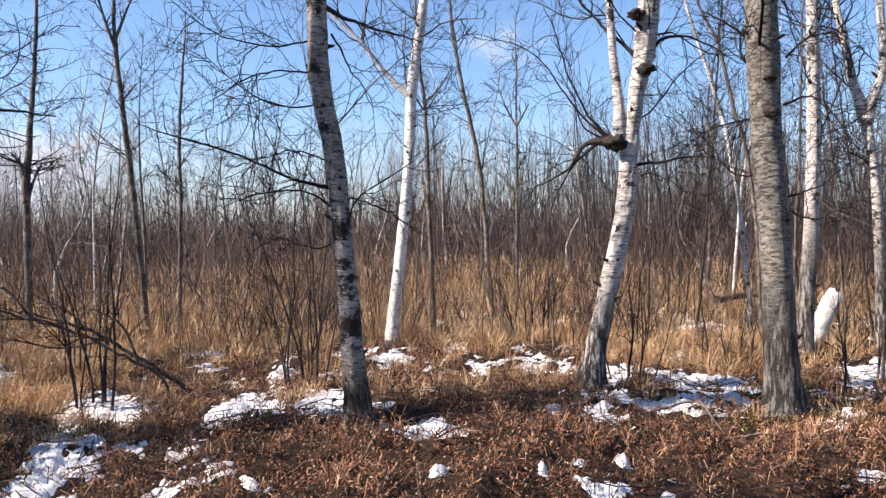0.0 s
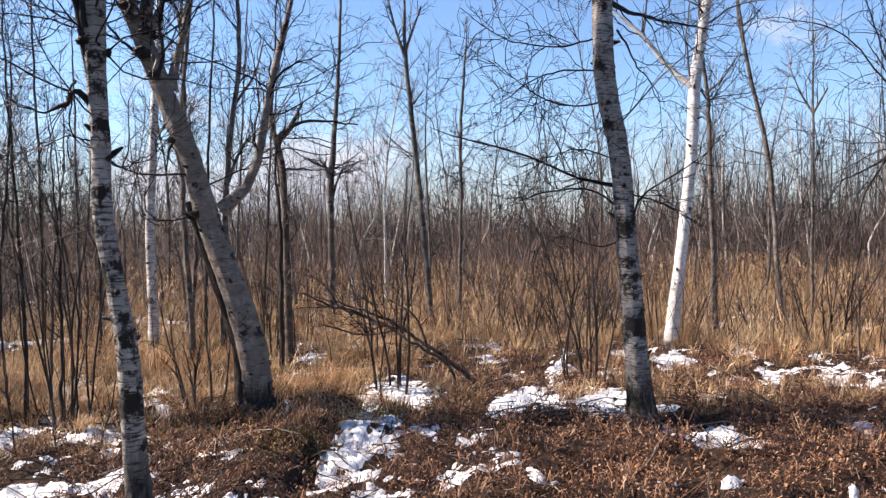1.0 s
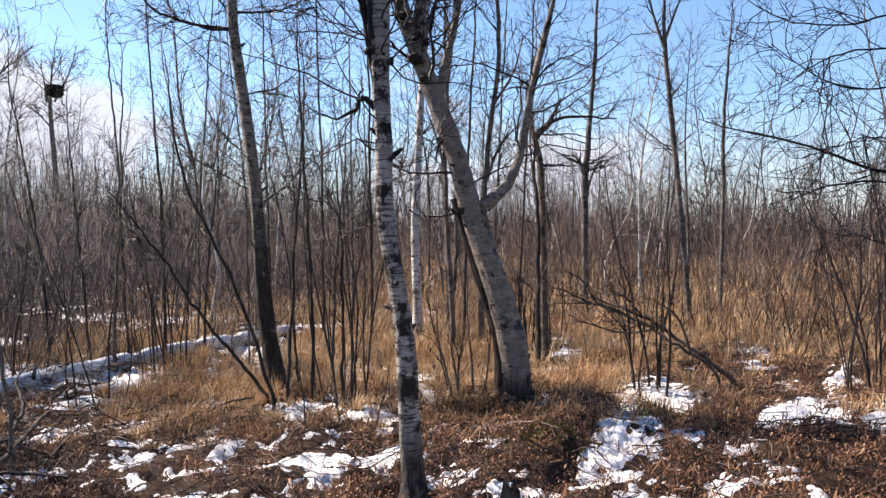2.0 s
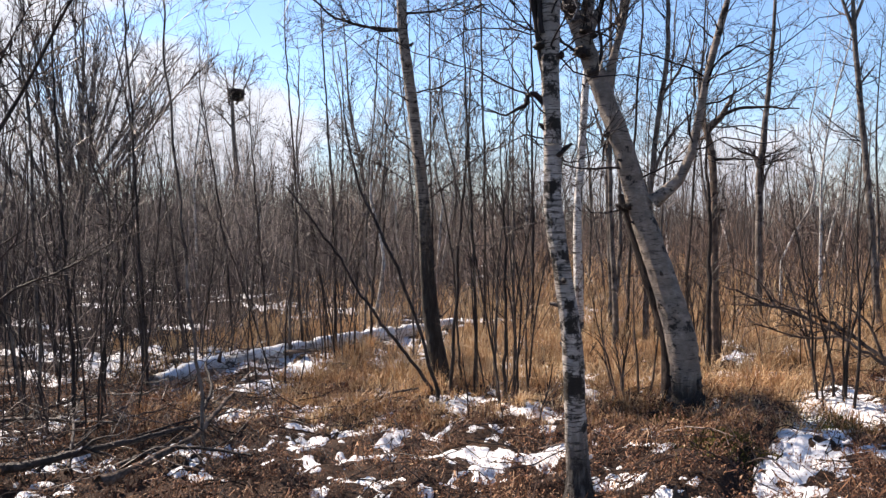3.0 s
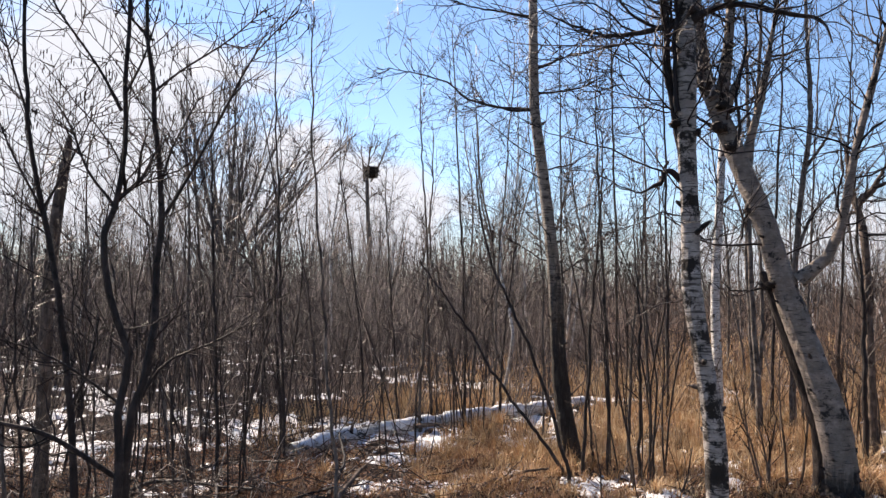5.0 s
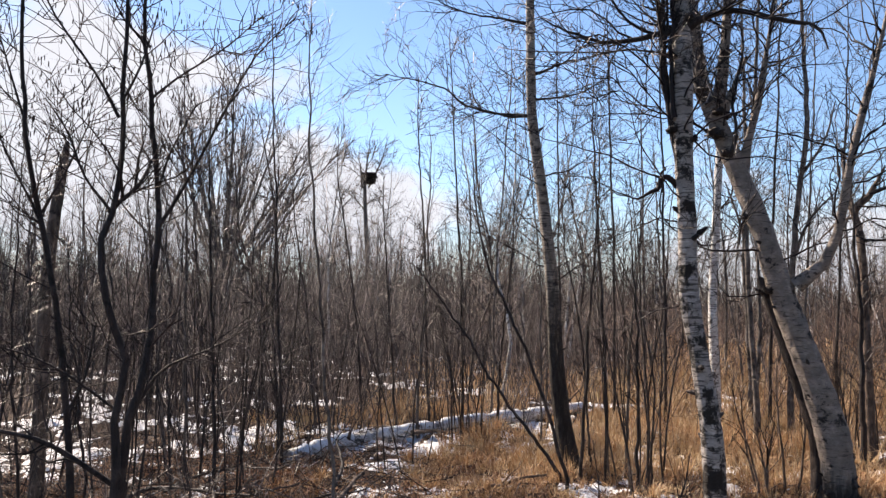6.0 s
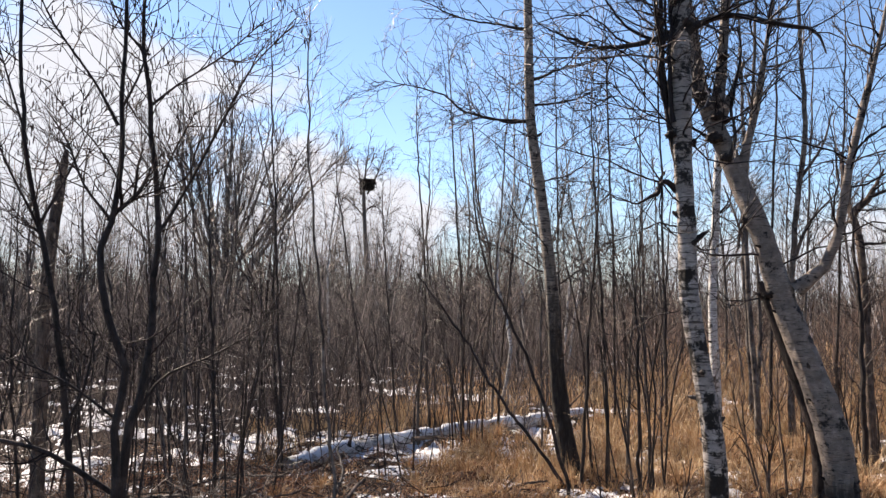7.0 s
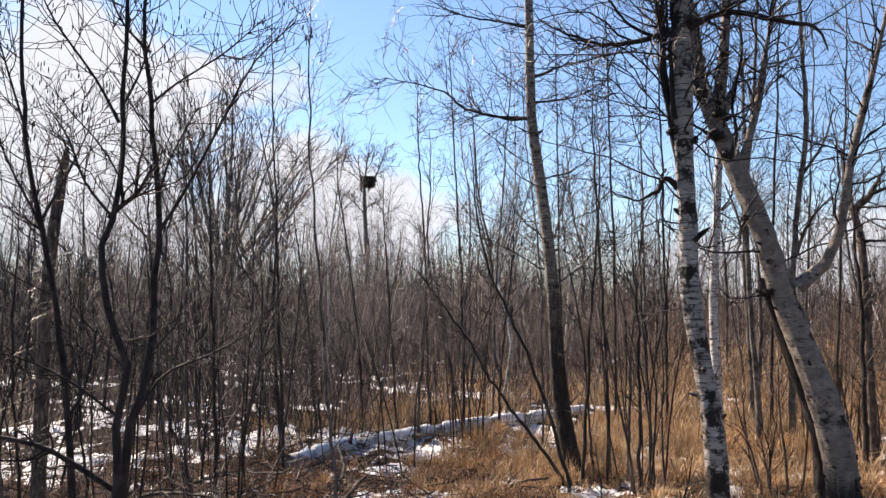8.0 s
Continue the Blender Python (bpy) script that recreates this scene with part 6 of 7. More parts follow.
SAPLINGS = [[(-8.47, 1.99, -0.10, 0.023), (-8.48, 1.94, 1.95, 0.018), (-8.50, 1.86, 3.58, 0.011)],
    [(-7.90, 2.13, -0.01, 0.024), (-7.93, 2.06, 1.50, 0.020), (-7.95, 1.99, 2.93, 0.011)],
    [(-8.63, 3.09, 0.01, 0.022), (-8.67, 2.99, 1.87, 0.018), (-8.71, 2.87, 4.23, 0.010)],
    [(-5.87, 2.44, 0.21, 0.019), (-5.91, 2.34, 1.28, 0.016), (-5.97, 2.19, 3.22, 0.009)],
    [(-11.85, 5.67, -0.02, 0.027), (-11.91, 5.56, 1.44, 0.022), (-12.05, 5.27, 3.56, 0.013)],
    [(-10.72, 5.67, -0.05, 0.025), (-10.78, 5.57, 1.46, 0.020), (-10.83, 5.47, 2.83, 0.012)],
    [(-9.70, 5.45, 0.09, 0.027), (-9.67, 5.50, 1.48, 0.022), (-9.63, 5.55, 3.30, 0.012)],
    [(-6.15, 5.22, 0.06, 0.025), (-6.12, 5.26, 1.22, 0.020), (-6.04, 5.33, 2.85, 0.011)]] + [[(-6.27, 5.67, -0.00, 0.026), (-6.29, 5.65, 1.32, 0.021), (-6.37, 5.57, 3.40, 0.012)],
    [(-6.27, 5.96, -0.03, 0.024), (-6.25, 5.98, 1.20, 0.019), (-6.17, 6.06, 2.39, 0.011)],
    [(-5.77, 5.61, -0.01, 0.025), (-5.77, 5.60, 1.07, 0.020), (-5.81, 5.57, 2.01, 0.011)],
    [(-6.68, 5.82, -0.03, 0.018), (-6.75, 5.75, 1.30, 0.015), (-6.87, 5.61, 2.35, 0.008)],
    [(-10.51, 10.76, -0.55, 0.036), (-10.54, 10.73, 2.32, 0.029), (-10.57, 10.70, 4.74, 0.017)],
    [(-9.72, 3.01, -0.16, 0.020), (-9.72, 3.04, 1.19, 0.017), (-9.71, 3.06, 2.44, 0.009)],
    [(-10.61, 3.50, -0.28, 0.023), (-10.59, 3.56, 1.45, 0.018), (-10.56, 3.65, 3.23, 0.010)],
    [(-8.98, 1.97, -0.13, 0.021), (-9.02, 1.82, 1.00, 0.017), (-9.02, 1.83, 2.26, 0.010)]] + [[(-7.17, 0.87, 0.17, 0.016), (-7.18, 0.80, 0.88, 0.013), (-7.19, 0.69, 1.69, 0.007)],
    [(-6.23, 0.32, 0.41, 0.015), (-6.23, 0.25, 1.23, 0.012), (-6.23, 0.24, 2.05, 0.007)],
    [(-6.23, 0.22, 0.38, 0.017), (-6.24, 0.16, 1.01, 0.013), (-6.23, 0.19, 1.75, 0.008)],
    [(-11.24, 4.63, -0.30, 0.025), (-11.31, 4.47, 1.45, 0.020), (-11.40, 4.24, 2.96, 0.011)],
    [(-9.90, 6.95, -0.19, 0.025), (-9.86, 7.01, 1.15, 0.020), (-9.76, 7.13, 2.69, 0.012)],
    [(-10.92, 11.74, -0.03, 0.033), (-10.99, 11.68, 1.93, 0.026), (-11.06, 11.61, 4.04, 0.015)],
    [(-13.92, 2.85, -0.47, 0.037), (-13.92, 2.82, 1.38, 0.030), (-13.95, 2.67, 3.54, 0.017)],
    [(-19.51, 5.19, -1.41, 0.054), (-19.53, 5.12, 1.28, 0.044), (-19.61, 4.83, 5.11, 0.025)]] + [[(-7.60, 9.93, 0.32, 0.049), (-7.55, 9.96, 1.55, 0.040), (-7.58, 9.95, 2.63, 0.022)],
    [(-5.01, 8.16, 0.28, 0.042), (-5.01, 8.16, 1.59, 0.034), (-5.06, 8.13, 2.44, 0.019)],
    [(-9.36, 5.98, -0.05, 0.023), (-9.40, 5.92, 2.12, 0.019), (-9.49, 5.79, 4.67, 0.011)],
    [(-10.35, 7.18, -0.10, 0.026), (-10.32, 7.23, 2.28, 0.021), (-10.20, 7.38, 5.18, 0.012)],
    [(-9.27, 7.73, -0.16, 0.025), (-9.33, 7.66, 2.26, 0.020), (-9.37, 7.62, 5.29, 0.012)],
    [(-9.48, 8.97, -0.10, 0.031), (-9.51, 8.94, 2.69, 0.026), (-9.58, 8.88, 5.85, 0.015)],
    [(-7.95, 6.20, 0.20, 0.017), (-7.98, 6.17, 2.09, 0.014), (-8.10, 6.02, 3.81, 0.008)],
    [(-10.47, 6.11, -0.21, 0.025), (-10.51, 6.04, 1.98, 0.021), (-10.59, 5.90, 4.32, 0.012)]] + [[(-8.58, 9.13, 0.00, 0.030), (-8.61, 9.11, 2.64, 0.024), (-8.66, 9.07, 5.91, 0.014)],
    [(-7.38, 10.69, 0.22, 0.029), (-7.28, 10.75, 2.66, 0.024), (-7.18, 10.82, 5.58, 0.013)],
    [(-7.52, 11.78, 0.15, 0.031), (-7.41, 11.85, 2.99, 0.025), (-7.29, 11.92, 6.09, 0.014)],
    [(-7.73, 10.45, 0.20, 0.034), (-7.67, 10.49, 3.10, 0.028), (-7.56, 10.57, 6.17, 0.016)]]
SAPLINGS += [[(x, y, 0.0, 0.026), (x + dx, y, 2.2, 0.021), (x + 2 * dx, y + 0.1, 4.6, 0.012)] for x, y, dx in ((3.9, 8.9, 0.1), (5.0, 10.9, -0.25), (5.7, 9.9, 0.15), (5.9, 11.5, -0.2), (3.4, 10.7, 0.2), (6.7, 12.3, -0.3), (4.3, 13.4, 0.2), (5.3, 13.0, 0.1))]
for n, axis in enumerate(SAPLINGS):
    tip = axis[-1]
    high = axis + [(tip[0] * 1.01, tip[1] + 0.02, tip[2] + 0.9, 0.003)]
    slim_tree("sapling", high, [], DARK_BARK if n % 3 else GREY_BARK, "thin dark leafless sapling on snowy ground", "tree", 70 + n, 20, 170, (0.25, 0.9), (20, 50), 0.25, 0.14, "slim saplings")

# place, stems, height and spread of each clump
CLUMPS_RIGHT = [
    (-3.32, 7.6, 8, 2.6, 0.2), (-1.42, 8.25, 11, 2.5, 0.12), (1.37, 11.6, 6, 2.0, 0.25), (2.63, 10.2, 3, 1.9, 0.2), (4.1, 14.0, 6, 2.2, 0.2),
    (-8.9, 5.7, 8, 3.2, 0.15), (-5.45, 5.3, 8, 3.0, 0.18), (-6.0, 5.7, 5, 2.8, 0.2), (-9.0, 5.9, 7, 3.0, 0.2), (-7.8, 4.2, 5, 3.0, 0.22),
    (-10.6, 8.5, 7, 2.6, 0.2), (-4.4, 9.6, 6, 2.0, 0.3), (-9.8, 2.6, 6, 3.0, 0.15)]
CLUMPS_LEFT = [
    (-7.4, 1.2, 6, 3.0, 0.2), (-12.5, 4.5, 8, 3.2, 0.2), (-11.5, 1.2, 8, 3.2, 0.2), (6.3, 10.8, 6, 2.6, 0.2), (-4.9, 4.7, 3, 0.9, 0.5),
    (-8.2, 1.9, 6, 3.2, 0.2), (-9.2, 0.7, 7, 3.0, 0.25), (-6.9, 1.9, 4, 2.6, 0.25), (-10.3, 2.9, 6, 3.0, 0.2), (-8.6, 0.1, 6, 2.8, 0.25),
    (-12.0, 2.8, 7, 3.2, 0.2), (-7.5, 2.4, 4, 2.9, 0.2), (-9.9, 4.4, 5, 2.8, 0.2)]
for n, (x, y, k, h, s) in enumerate(CLUMPS_RIGHT + CLUMPS_LEFT):
    shrub("alder_shrub", (x, y), k, h, s, "clump of thin dark leafless stems" if k > 3 else "few thin bare stems rising from the litter", 120 + n, thick=(0.009, 0.018) if x > -4 else (0.006, 0.013))


g_bush = np.random.default_rng(140)
for n in range(26):
    r, yaw = g_bush.uniform(7.4, 14.5), g_bush.uniform(-32, 42)
    x, y = -math.sin(math.radians(yaw)) * r, math.cos(math.radians(yaw)) * r
    shrub("alder_shrub", (x, y), int(g_bush.integers(3, 7)), g_bush.uniform(0.7, 1.7), 0.35, "low clump of bare brown stems in dry grass", 200 + n, BROWN_BARK if n % 2 else DARK_BARK)


# ---------------------------------------------------------------- fallen log, stump, nest tree, spreading tree
def fallen_log():
    g = np.random.default_rng(160)
    axis = [(-9.11, 3.37, -0.23, 0.112), (-9.47, 4.15, -0.19, 0.108), (-9.83, 5.17, -0.19, 0.104), (-10.00, 6.70, -0.13, 0.100), (-10.33, 8.05, -0.15, 0.095), (-10.74, 9.39, -0.17, 0.085)]
    axis = [(x, y, max(z, float(ground_low(x, y)) + 0.07), r) for x, y, z, r in axis]
    o = np.array(axis[0][:3])
    root = thing("fallen_log", tuple(o), "fallen white birch log with snow along its top", "log")
    q = spline(axis, 70)
    P, R = q[:, :3] - o, q[:, 3]
    v, f = knobbly(P, R, 24, 0.2, g, 0.0, 0.05)
    mesh_object("log_trunk", v, f, FALLEN_BIRCH, root)
    top = P + np.array([0.36, -0.16, 1]) * (R * 0.4)[:, None]
    wide = R * 0.92 * np.clip((fractal(np.arange(70) * 0.3, np.zeros(70), 1.0, 3) - 0.2) * 5, 0.25, 1)
    v, f = knobbly(top, wide, 12, 0.3, g, 0.0)
    mesh_object("snow_cap", v, f, SNOW, root, "strip of snow on the log")
    for u, way, n, r in ((12, (0.5, -0.2, 0.3), 0.8, 0.03), (24, (0.7, 0.3, 0.1), 0.9, 0.035), (27, (0.4, -0.5, 0.35), 0.7, 0.02), (44, (-0.3, 0.3, 0.6), 0.9, 0.02), (60, (0.5, 0.2, 0.5), 1.0, 0.018)):
        p = P[u]
        way = np.array(way) * n
        l = spline([(*p, r), (*(p + way * 0.5 + g.normal(size=3) * 0.04), r * 0.8), (*(p + way), r * 0.4)], 8)
        v, f = knobbly(l[:, :3], l[:, 3], 8, 0.3, g)
        mesh_object("broken_branch", v, f, BROWN_BARK, root)


def leaning_stump():
    g = np.random.default_rng(161)
    x, y = 4.75, 10.1
    z = float(ground_z(x, y))
    root = thing("birch_stump", (x, y, z), "short broken white birch stump leaning over", "stump")
    q = spline([(-0.02, 0, -0.15, 0.12), (0.03, 0, 0.2, 0.112), (0.16, 0, 0.5, 0.108), (0.25, 0.02, 0.68, 0.1), (0.28, 0.02, 0.73, 0.08)], 26)
    v, f = knobbly(q[:, :3], q[:, 3], 16, 0.5, g)
    ring = v.reshape(26, 16, 3)
    ring[20:, :, 2] += np.linspace(0.1, 1, 6)[:, None] * (g.random(16) * 0.09 - 0.03)[None]
    v = ring.reshape(-1, 3)
    mesh_object("stump_trunk", v, f, BIRCH_CLEAN, root)
    x, y = -2.72, 3.9
    z = float(ground_z(x, y))
    root = thing("rotten_stump", (x, y, z), "small dark rotten stump in the litter", "stump")
    q = spline([(0, 0, -0.1, 0.075), (0, 0, 0.05, 0.058), (0.01, 0, 0.14, 0.052), (0.012, 0, 0.2, 0.046), (0.012, 0, 0.22, 0.04)], 14)
    v, f = knobbly(q[:, :3], q[:, 3], 18, 0.8, g)
    ring = v.reshape(14, 18, 3)
    ring[8:, :, 2] += (np.linspace(0.1, 1, 6)[:, None] * (g.random(18) ** 2 * 0.13 - 0.05)[None])
    v = ring.reshape(-1, 3)
    mesh_object("stump_trunk", v, f, BROWN_BARK, root)


def nest_tree():
    g = np.random.default_rng(162)
    bx, by = -77.5, 39.0
    bz = float(ground_z(bx, by))
    root = thing("nest_tree", (bx, by, bz), "tall bare far tree carrying a large stick nest", "tree")
    q = spline([(0.6, 0, -0.3, 0.33), (0.3, 0, 5.4, 0.27), (-0.1, -0.2, 10.8, 0.23), (-0.15, -0.35, 14.0, 0.2), (-0.15, -0.35, 14.8, 0.16)], 40)
    v, f = knobbly(q[:, :3], q[:, 3], 10, 0.15, g)
    mesh_object("trunk", v, f, GREY_BARK, root)
    # forks that hold the nest and two arms below it: metres across the view, height, thickness
    across = np.array([0.45, 0.89, 0.0])
    S, SR = [], []
    for line in ([(-0.7, 14.3, 0.12), (-0.85, 15.6, 0.1), (-1.0, 17.1, 0.06), (-1.7, 18.4, 0.03)], [(-0.4, 14.4, 0.13), (-0.25, 16.6, 0.1), (-0.1, 18.4, 0.06), (0.2, 20.4, 0.025)],
                 [(0.0, 14.4, 0.13), (0.7, 15.9, 0.11), (1.2, 17.0, 0.08), (1.7, 18.6, 0.04), (2.0, 20.0, 0.02)], [(-0.2, 16.8, 0.06), (0.5, 18.0, 0.045), (0.9, 19.6, 0.02)],
                 [(-0.5, 16.2, 0.06), (-1.4, 17.2, 0.045), (-2.5, 18.3, 0.02)], [(0.9, 16.3, 0.05), (1.9, 16.9, 0.04), (2.7, 17.9, 0.02)], [(-0.8, 15.4, 0.05), (-1.8, 16.3, 0.04), (-2.9, 16.8, 0.02)],
                 [(-0.45, 12.0, 0.1), (-1.3, 13.0, 0.08), (-2.5, 13.9, 0.03)], [(-0.4, 12.2, 0.09), (0.3, 12.9, 0.07), (1.8, 13.6, 0.03)], [(-0.4, 13.0, 0.06), (-1.2, 13.7, 0.04), (-2.0, 13.9, 0.02)]):
        l = spline([(*(across * a + (0, 0, z)), r) for a, z, r in line], 9)
        l[:, :2] += g.normal(size=(9, 2)) * 0.03
        S.append(l[:, :3])
        SR.append(l[:, 3])
        v, f = tubes(l[None, :, :3], l[None, :, 3], 6)
        mesh_object("limb", v, f, GREY_BARK, root)
    S, SR = np.array(S), np.array(SR)
    L, LR = grow(S, SR, 46, (0.25, 1), (25, 60), (0.9, 2.4), 0.5, 0.035, 9, 0.06, 0.12, g, 0.4)
    S, SR = np.concatenate([S, L]), np.concatenate([SR, LR])
    T, TR = grow(S, SR, 260, (0.2, 1), (25, 60), (0.8, 2.0), 0.6, 0.026, 4, 0.14, 0.2, g)
    U, UR = grow(T, TR, 380, (0.2, 1), (25, 60), (0.4, 1.1), 0.75, 0.017, 3, 0.1, 0.2, g)
    v, f = joined([tubes(L, LR, 5), spikes(T, TR), spikes(U, UR)])
    mesh_object("crown", v, f, GREY_BARK, root)
    # the nest: a deep bowl of crossed sticks
    top = bz + 15.4
    nest = thing("stick_nest", (bx + 0.1, by, top), "large dark bird nest of piled sticks in a treetop", "nest")
    n = 1500
    a, rr, h = g.uniform(0, 2 * np.pi, n), np.sqrt(g.random(n)), g.uniform(-0.55, 0.6, n)
    wide = 0.6 + 0.16 * smooth(-0.6, 0.2, h)
    c = np.stack([np.cos(a) * rr * wide, np.sin(a) * rr * wide, h], -1)
    b = a + np.pi / 2 + g.normal(size=n) * 0.6
    d = np.stack([np.cos(b), np.sin(b), g.normal(size=n) * 0.2], -1) * g.uniform(0.15, 0.36, n)[:, None]
    v, f = tubes(np.stack([c - d, c, c + d], 1), np.full((n, 3), 0.028), 3)
    mesh_object("stick_pile", v, f, DARK_BARK, nest)


def spreading_tree():
    """Broad-crowned tree with many steep limbs from one short trunk."""
    g = np.random.default_rng(163)
    bx, by = -42.9, 12.7
    bz = float(ground_z(bx, by))
    root = thing("spreading_tree", (bx, by, bz), "broad leafless tree with many steep spreading limbs", "tree")
    q = spline([(0, 0, -0.2, 0.5), (0, 0, 1.0, 0.42), (0.1, 0, 2.2, 0.36), (0.1, 0.1, 3.4, 0.2)], 14)
    v, f = knobbly(q[:, :3], q[:, 3], 14, 0.3, g)
    mesh_object("trunk", v, f, GREY_BARK, root)
    n, K = 30, 12
    P, R = np.zeros((n, K, 3)), np.zeros((n, K))
    for i in range(n):
        a, h = i * 2.4 + g.uniform(-0.3, 0.3), g.uniform(9.5, 12.0)
        p = np.array([0.05, 0.05, g.uniform(1.0, 3.6)])
        d = np.array([math.cos(a), math.sin(a), 0]) * (0.08 + 0.92 * ((i % 10) + 0.5) / 10) + (0, 0, 1)
        for k in range(K):
            P[i, k] = p
            d = d / np.linalg.norm(d)
            p = p + d * h / (K - 1) * (0.7 + 0.3 * d[2])
            d = d + g.normal(size=3) * 0.04 + (0, 0, 0.015)
        R[i] = g.uniform(0.075, 0.13) * np.linspace(1, 0.15, K)
        v, f = tubes(P[i:i + 1], R[i:i + 1], 6)
        mesh_object("limb", v, f, GREY_BARK, root)
    S, SR = grow(P, R, 460, (0.25, 1), (16, 38), (1.4, 3.4), 0.45, 0.022, 6, 0.1, 0.06, g)
    T, TR = grow(S, SR, 2000, (0.15, 1), (16, 42), (0.5, 1.5), 0.65, 0.013, 3, 0.12, 0.1, g)
    U, UR = grow(T, TR, 2600, (0.2, 1), (16, 42), (0.3, 0.8), 0.7, 0.01, 2, 0.1, 0.12, g)
    v, f = joined([tubes(S, SR, 4), spikes(T, TR), spikes(U, UR)])
    mesh_object("crown", v, f, SPREAD_TWIG, root)


def fallen_stick(points, r, bark, label, seed, forks=3):
    """A bare stick or small trunk lying on the ground, with a few side twigs."""
    g = np.random.default_rng(seed)
    axis = [(x, y, float(ground_z(x, y)) + z, r * (1 - 0.25 * k)) for k, (x, y, z) in enumerate(points)]
    o = np.array(axis[0][:3])
    root = thing("fallen_branch", tuple(o), label, "branch", "fallen branches")
    q = spline(axis, 22)
    P, R = q[:, :3] - o + np.cumsum(g.normal(size=(22, 3)) * 0.006, axis=0), q[:, 3]
    v, f = knobbly(P, R, 8, 0.3, g)
    mesh_object("stem", v, f, bark, root)
    S, SR = grow(P[None], R[None], forks, (0.2, 0.95), (25, 55), (0.2, 0.6), 0.5, 0.003, 6, 0.05, 0.25, g)
    for i in range(forks):
        v, f = tubes(S[i:i + 1], SR[i:i + 1], 4)
        mesh_object("side_twig", v, f, bark, root)


fallen_stick([(1.49, 6.3, 0.05), (2.0, 6.43, 0.09), (2.1, 5.9, 0.03)], 0.012, PALE_TWIG, "pale bare stick lying on dead fern", 180)
fallen_stick([(5.4, 15.6, 0.3), (6.0, 15.8, 0.32), (6.5, 16.2, 0.3)], 0.07, BROWN_BARK, "brown fallen trunk lying in the grass", 181, 2)
fallen_stick([(-6.2, 1.0, 0.1), (-6.05, 1.7, 0.14), (-6.1, 2.5, 0.1)], 0.035, DARK_BARK, "dark fallen branch over patchy snow", 182, 6)
fallen_stick([(-5.45, 1.55, 0.06), (-5.85, 2.35, 0.16), (-6.6, 3.0, 0.25)], 0.03, BROWN_BARK, "brown fallen branch propped over snow", 183, 6)
fallen_stick([(-6.4, 2.6, 0.03), (-6.9, 2.95, 0.2), (-7.3, 3.1, 0.4)], 0.022, DARK_BARK, "dark bent stem rising from the snow", 184, 4)
fallen_stick([(-6.2, 3.9, 0.04), (-6.25, 4.4, 0.07), (-6.3, 4.9, 0.1)], 0.02, BROWN_BARK, "brown stick leaning at the aspen's foot", 185, 4)
fallen_stick([(-0.6, 5.1, 0.04), (-0.4, 5.7, 0.06), (-0.15, 6.2, 0.05)], 0.009, BROWN_BARK, "thin brown stick lying on dead fern", 186)
fallen_stick([(2.1, 5.85, 0.03), (2.4, 5.6, 0.05), (2.4, 5.1, 0.03)], 0.008, PALE_TWIG, "thin pale stick lying on dead fern", 187)
fallen_stick([(-2.77, 7.13, 0.22), (-2.49, 6.79, 0.08), (-2.19, 6.69, 0.04)], 0.011, BROWN_BARK, "thin bent branch lying on dead fern", 188)


TANGLE = [
    [(-7.42, 1.08, 0.05), (-7.47, 1.53, 0.12), (-6.57, 2.04, 0.17)],
    [(-6.75, 1.28, 0.05), (-6.67, 1.76, 0.12), (-6.71, 2.53, 0.17)],
    [(-6.18, 1.38, 0.05), (-6.54, 1.85, 0.12), (-8.47, 2.71, 0.17)],
    [(-6.80, 0.90, 0.05), (-6.21, 1.19, 0.12), (-6.39, 1.76, 0.17)],
    [(-7.25, 1.79, 0.05), (-7.34, 2.31, 0.12), (-7.90, 2.91, 0.17)],
    [(-5.96, 1.51, 0.05), (-6.65, 1.76, 0.12), (-8.67, 2.45, 0.17)],
    [(-6.46, 1.87, 0.05), (-6.24, 2.24, 0.12), (-6.13, 2.78, 0.17)],
    [(-7.57, 1.23, 0.05), (-8.78, 1.94, 0.12), (-9.66, 2.65, 0.17)],
    [(-5.82, 1.78, 0.05), (-5.73, 2.12, 0.12), (-5.18, 2.48, 0.17)],
    [(-7.84, 1.66, 0.05), (-8.24, 2.18, 0.12), (-7.27, 2.55, 0.17)],
    [(-9.59, 3.44, 0.05), (-10.62, 4.24, 0.12), (-10.49, 4.77, 0.17)],
    [(-6.38, 0.73, 0.05), (-6.96, 1.24, 0.12), (-7.82, 1.80, 0.17)]]
for n, points in enumerate(TANGLE):
    fallen_stick(points, (0.02, 0.015, 0.011, 0.009)[n % 4], (DARK_BARK, BROWN_BARK, DARK_BARK)[n % 3], "dark dead branch lying in a tangle over patchy snow" if n % 3 != 1 else "brown dead branch lying in a tangle over patchy snow", 300 + n, 7)


def moss_patch():
    g = np.random.default_rng(190)
    out = []
    for cx, cy, size, n in ((-3.05, 6.75, 0.22, 900), (-3.2, 5.2, 0.3, 900), (-4.0, 6.0, 0.28, 700), (2.6, 6.1, 0.3, 900), (2.85, 6.3, 0.25, 500)):
        x, y = cx + g.normal(size=n) * size * 0.6, cy + g.normal(size=n) * size * 0.6
        out.append(blades(x, y, ground_z(x, y) + 0.02, g.uniform(0.02, 0.09, n), g.uniform(0.004, 0.012, n), g, 1.2))
    v, f = joined(out)
    tagged(mesh_object("moss", v, f, MOSS, shade=False), "low tufts of yellow-green moss by the trunks", "moss", kind="stuff")


moss_patch()
fallen_log()
leaning_stump()
nest_tree()
spreading_tree()


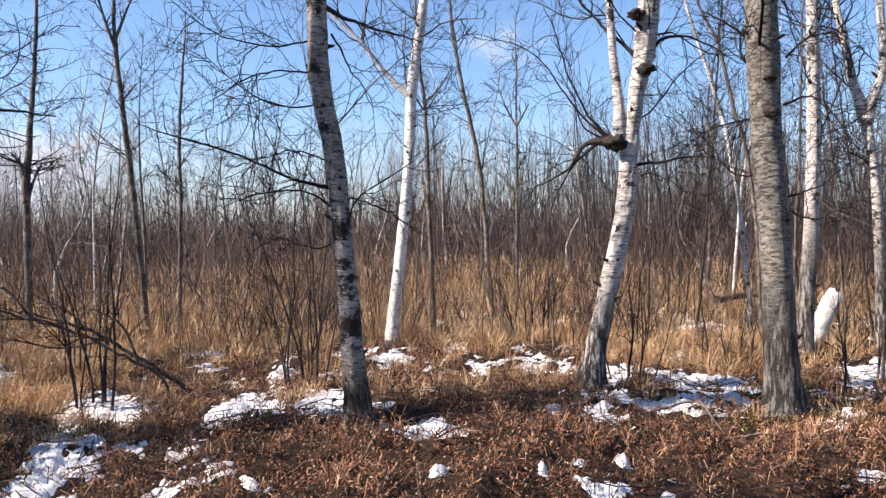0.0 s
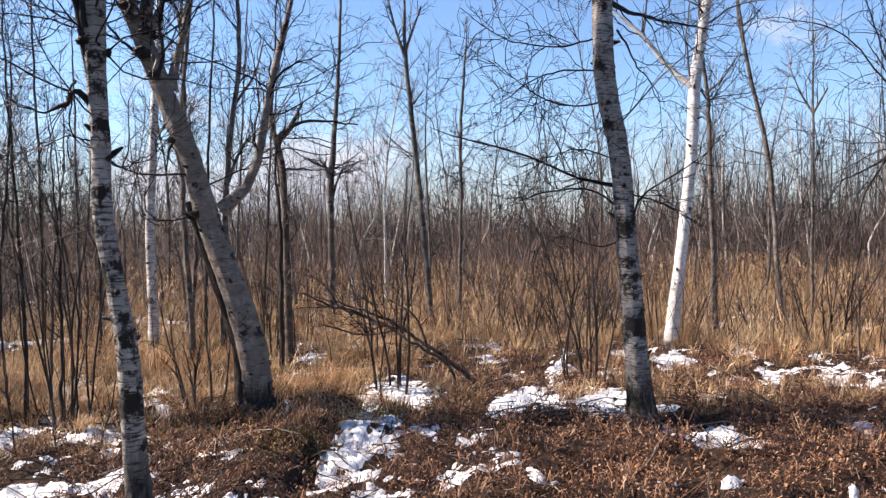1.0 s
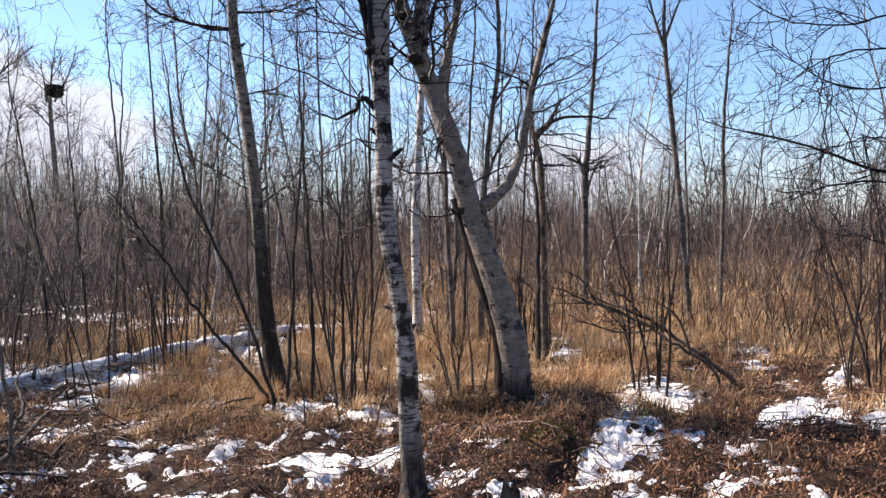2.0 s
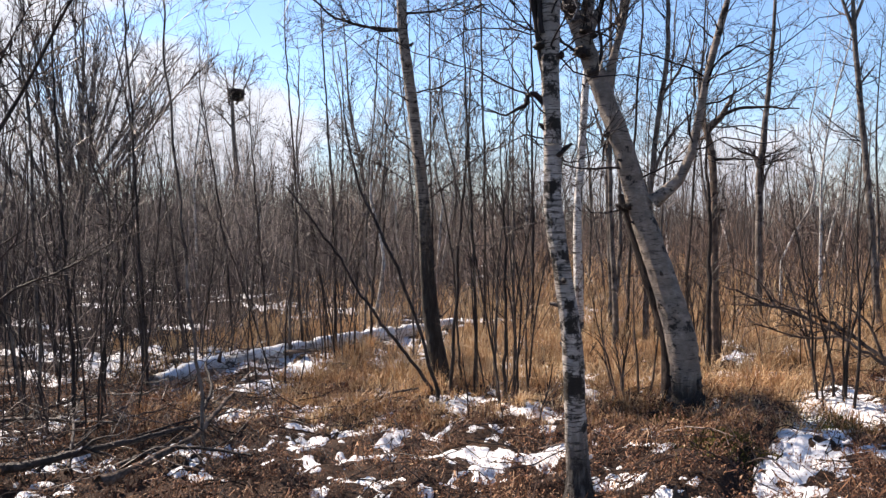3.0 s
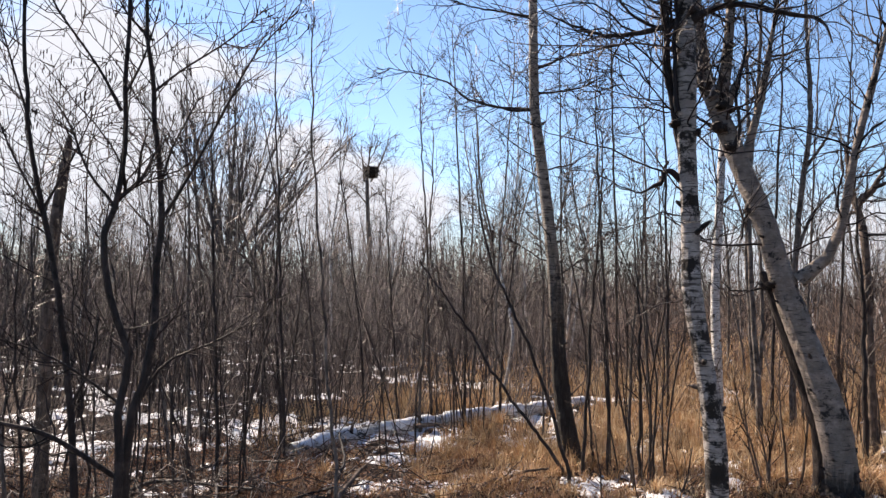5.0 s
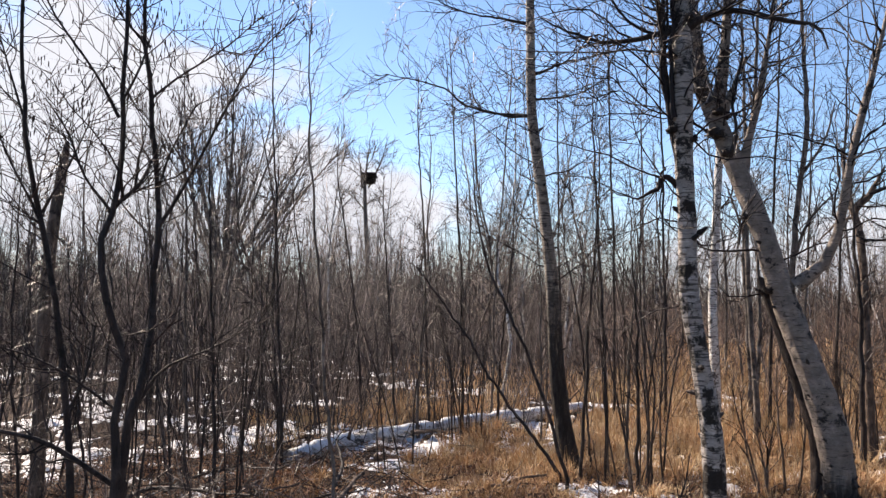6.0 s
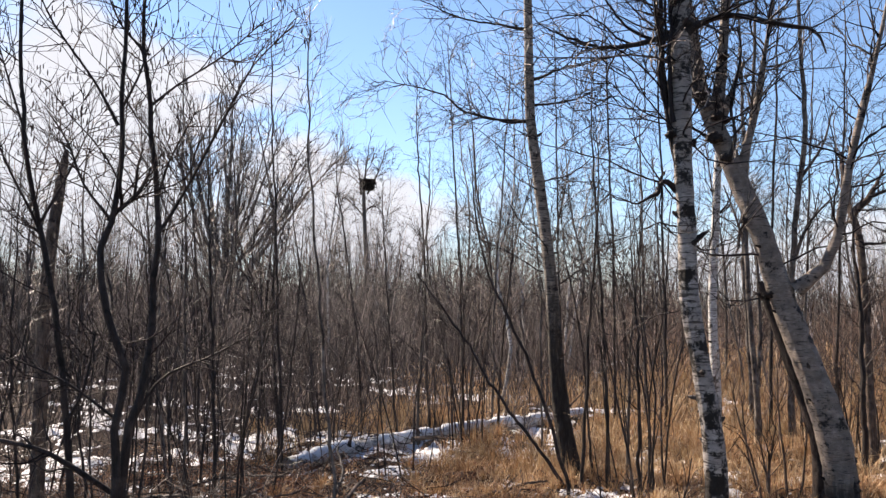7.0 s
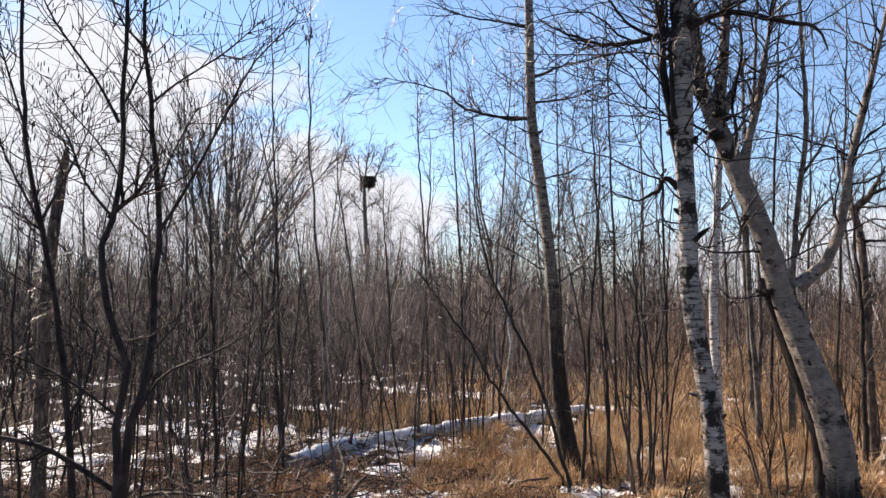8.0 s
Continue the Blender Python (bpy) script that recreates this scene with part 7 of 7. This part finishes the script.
# ---------------------------------------------------------------- middle-distance trees, few models copied
def middle_trees():
    g = np.random.default_rng(170)
    models = []
    for m in range(9):
        h = (4.5, 5.5, 6.5, 7.5, 8.5, 6.0, 5.0, 7.0, 9.0)[m]
        axis = [(0, 0, 0, 0.014 + h * 0.0036)]
        x = y = 0.0
        for k in range(1, 6):
            x, y = x + g.normal() * 0.2, y + g.normal() * 0.2
            axis.append((x, y, h * k / 5, (0.014 + h * 0.0036) * (1 - 0.18 * k)))
        bark = (GREY_BARK, GREY_BARK, BROWN_BARK, GREY_BARK, BIRCH, GREY_BARK, DARK_BARK, BIRCH, GREY_BARK)[m]
        label = {BIRCH: "thin pale birch among the brown thicket", DARK_BARK: "thin dark leafless tree in the thicket", BROWN_BARK: "thin brown leafless tree in the thicket"}.get(bark, "thin grey leafless tree in the thicket")
        q = spline(axis, 12)
        root = thing("slender_tree", (0, 0, 0), label, "tree", "trees of the thicket")
        v, f = tubes(q[None, :, :3], q[None, :, 3], 6)
        mesh_object("trunk", v, f, bark, root)
        S, SR = grow(q[None, :, :3], q[None, :, 3], int(14 + h * 4), (0.2, 0.99), (25, 65), (0.1 * h, 0.28 * h), 0.4, 0.0055, 4, 0.12, 0.2, g, 0.5)
        T, TR = grow(S, SR, int(70 + h * 23), (0.1, 1), (20, 65), (0.04 * h, 0.13 * h), 0.65, 0.0042, 2, 0.14, 0.2, g)
        v, f = joined([spikes(S, SR), spikes(T, TR)])
        mesh_object("crown", v, f, (TWIG, PALE_TWIG, TWIG)[m % 3], root)
        models.append(root)
    placed = []
    n = 0
    while n < 292:
        near = 250 < n < 262
        gap = n >= 262
        r, yaw = (g.uniform(10.5, 17), g.uniform(60, 99)) if near else (g.uniform(24, 46), g.uniform(52, 75)) if gap else (g.uniform(16, 48), g.uniform(-36, 100 if n % 3 else 70))
        a = math.radians(yaw)
        x, y = -math.sin(a) * r, math.cos(a) * r
        if 66.5 < yaw < 80 and (g.random() < 0.7 if not near else False):
            continue
        if yaw < 45 and r < 24 and g.random() < 0.6:
            continue
        if 57 < yaw < 70 and r < 22:
            continue
        m = models[6 if near else (0, 6, 1)[int(g.integers(3))] if 57 < yaw < 70 and not gap else int(g.integers(9))]
        if any(abs(x - px) + abs(y - py) < 0.7 for px, py in placed):
            continue
        placed.append((x, y))
        at = pose(x, y, float(ground_z(x, y)) - 0.1, g.normal() * 5, g.normal() * 5, g.uniform(0, 360))
        if n < 9:
            models[n].matrix_basis = at
        else:
            copy_thing(m, at)
        n += 1


middle_trees()
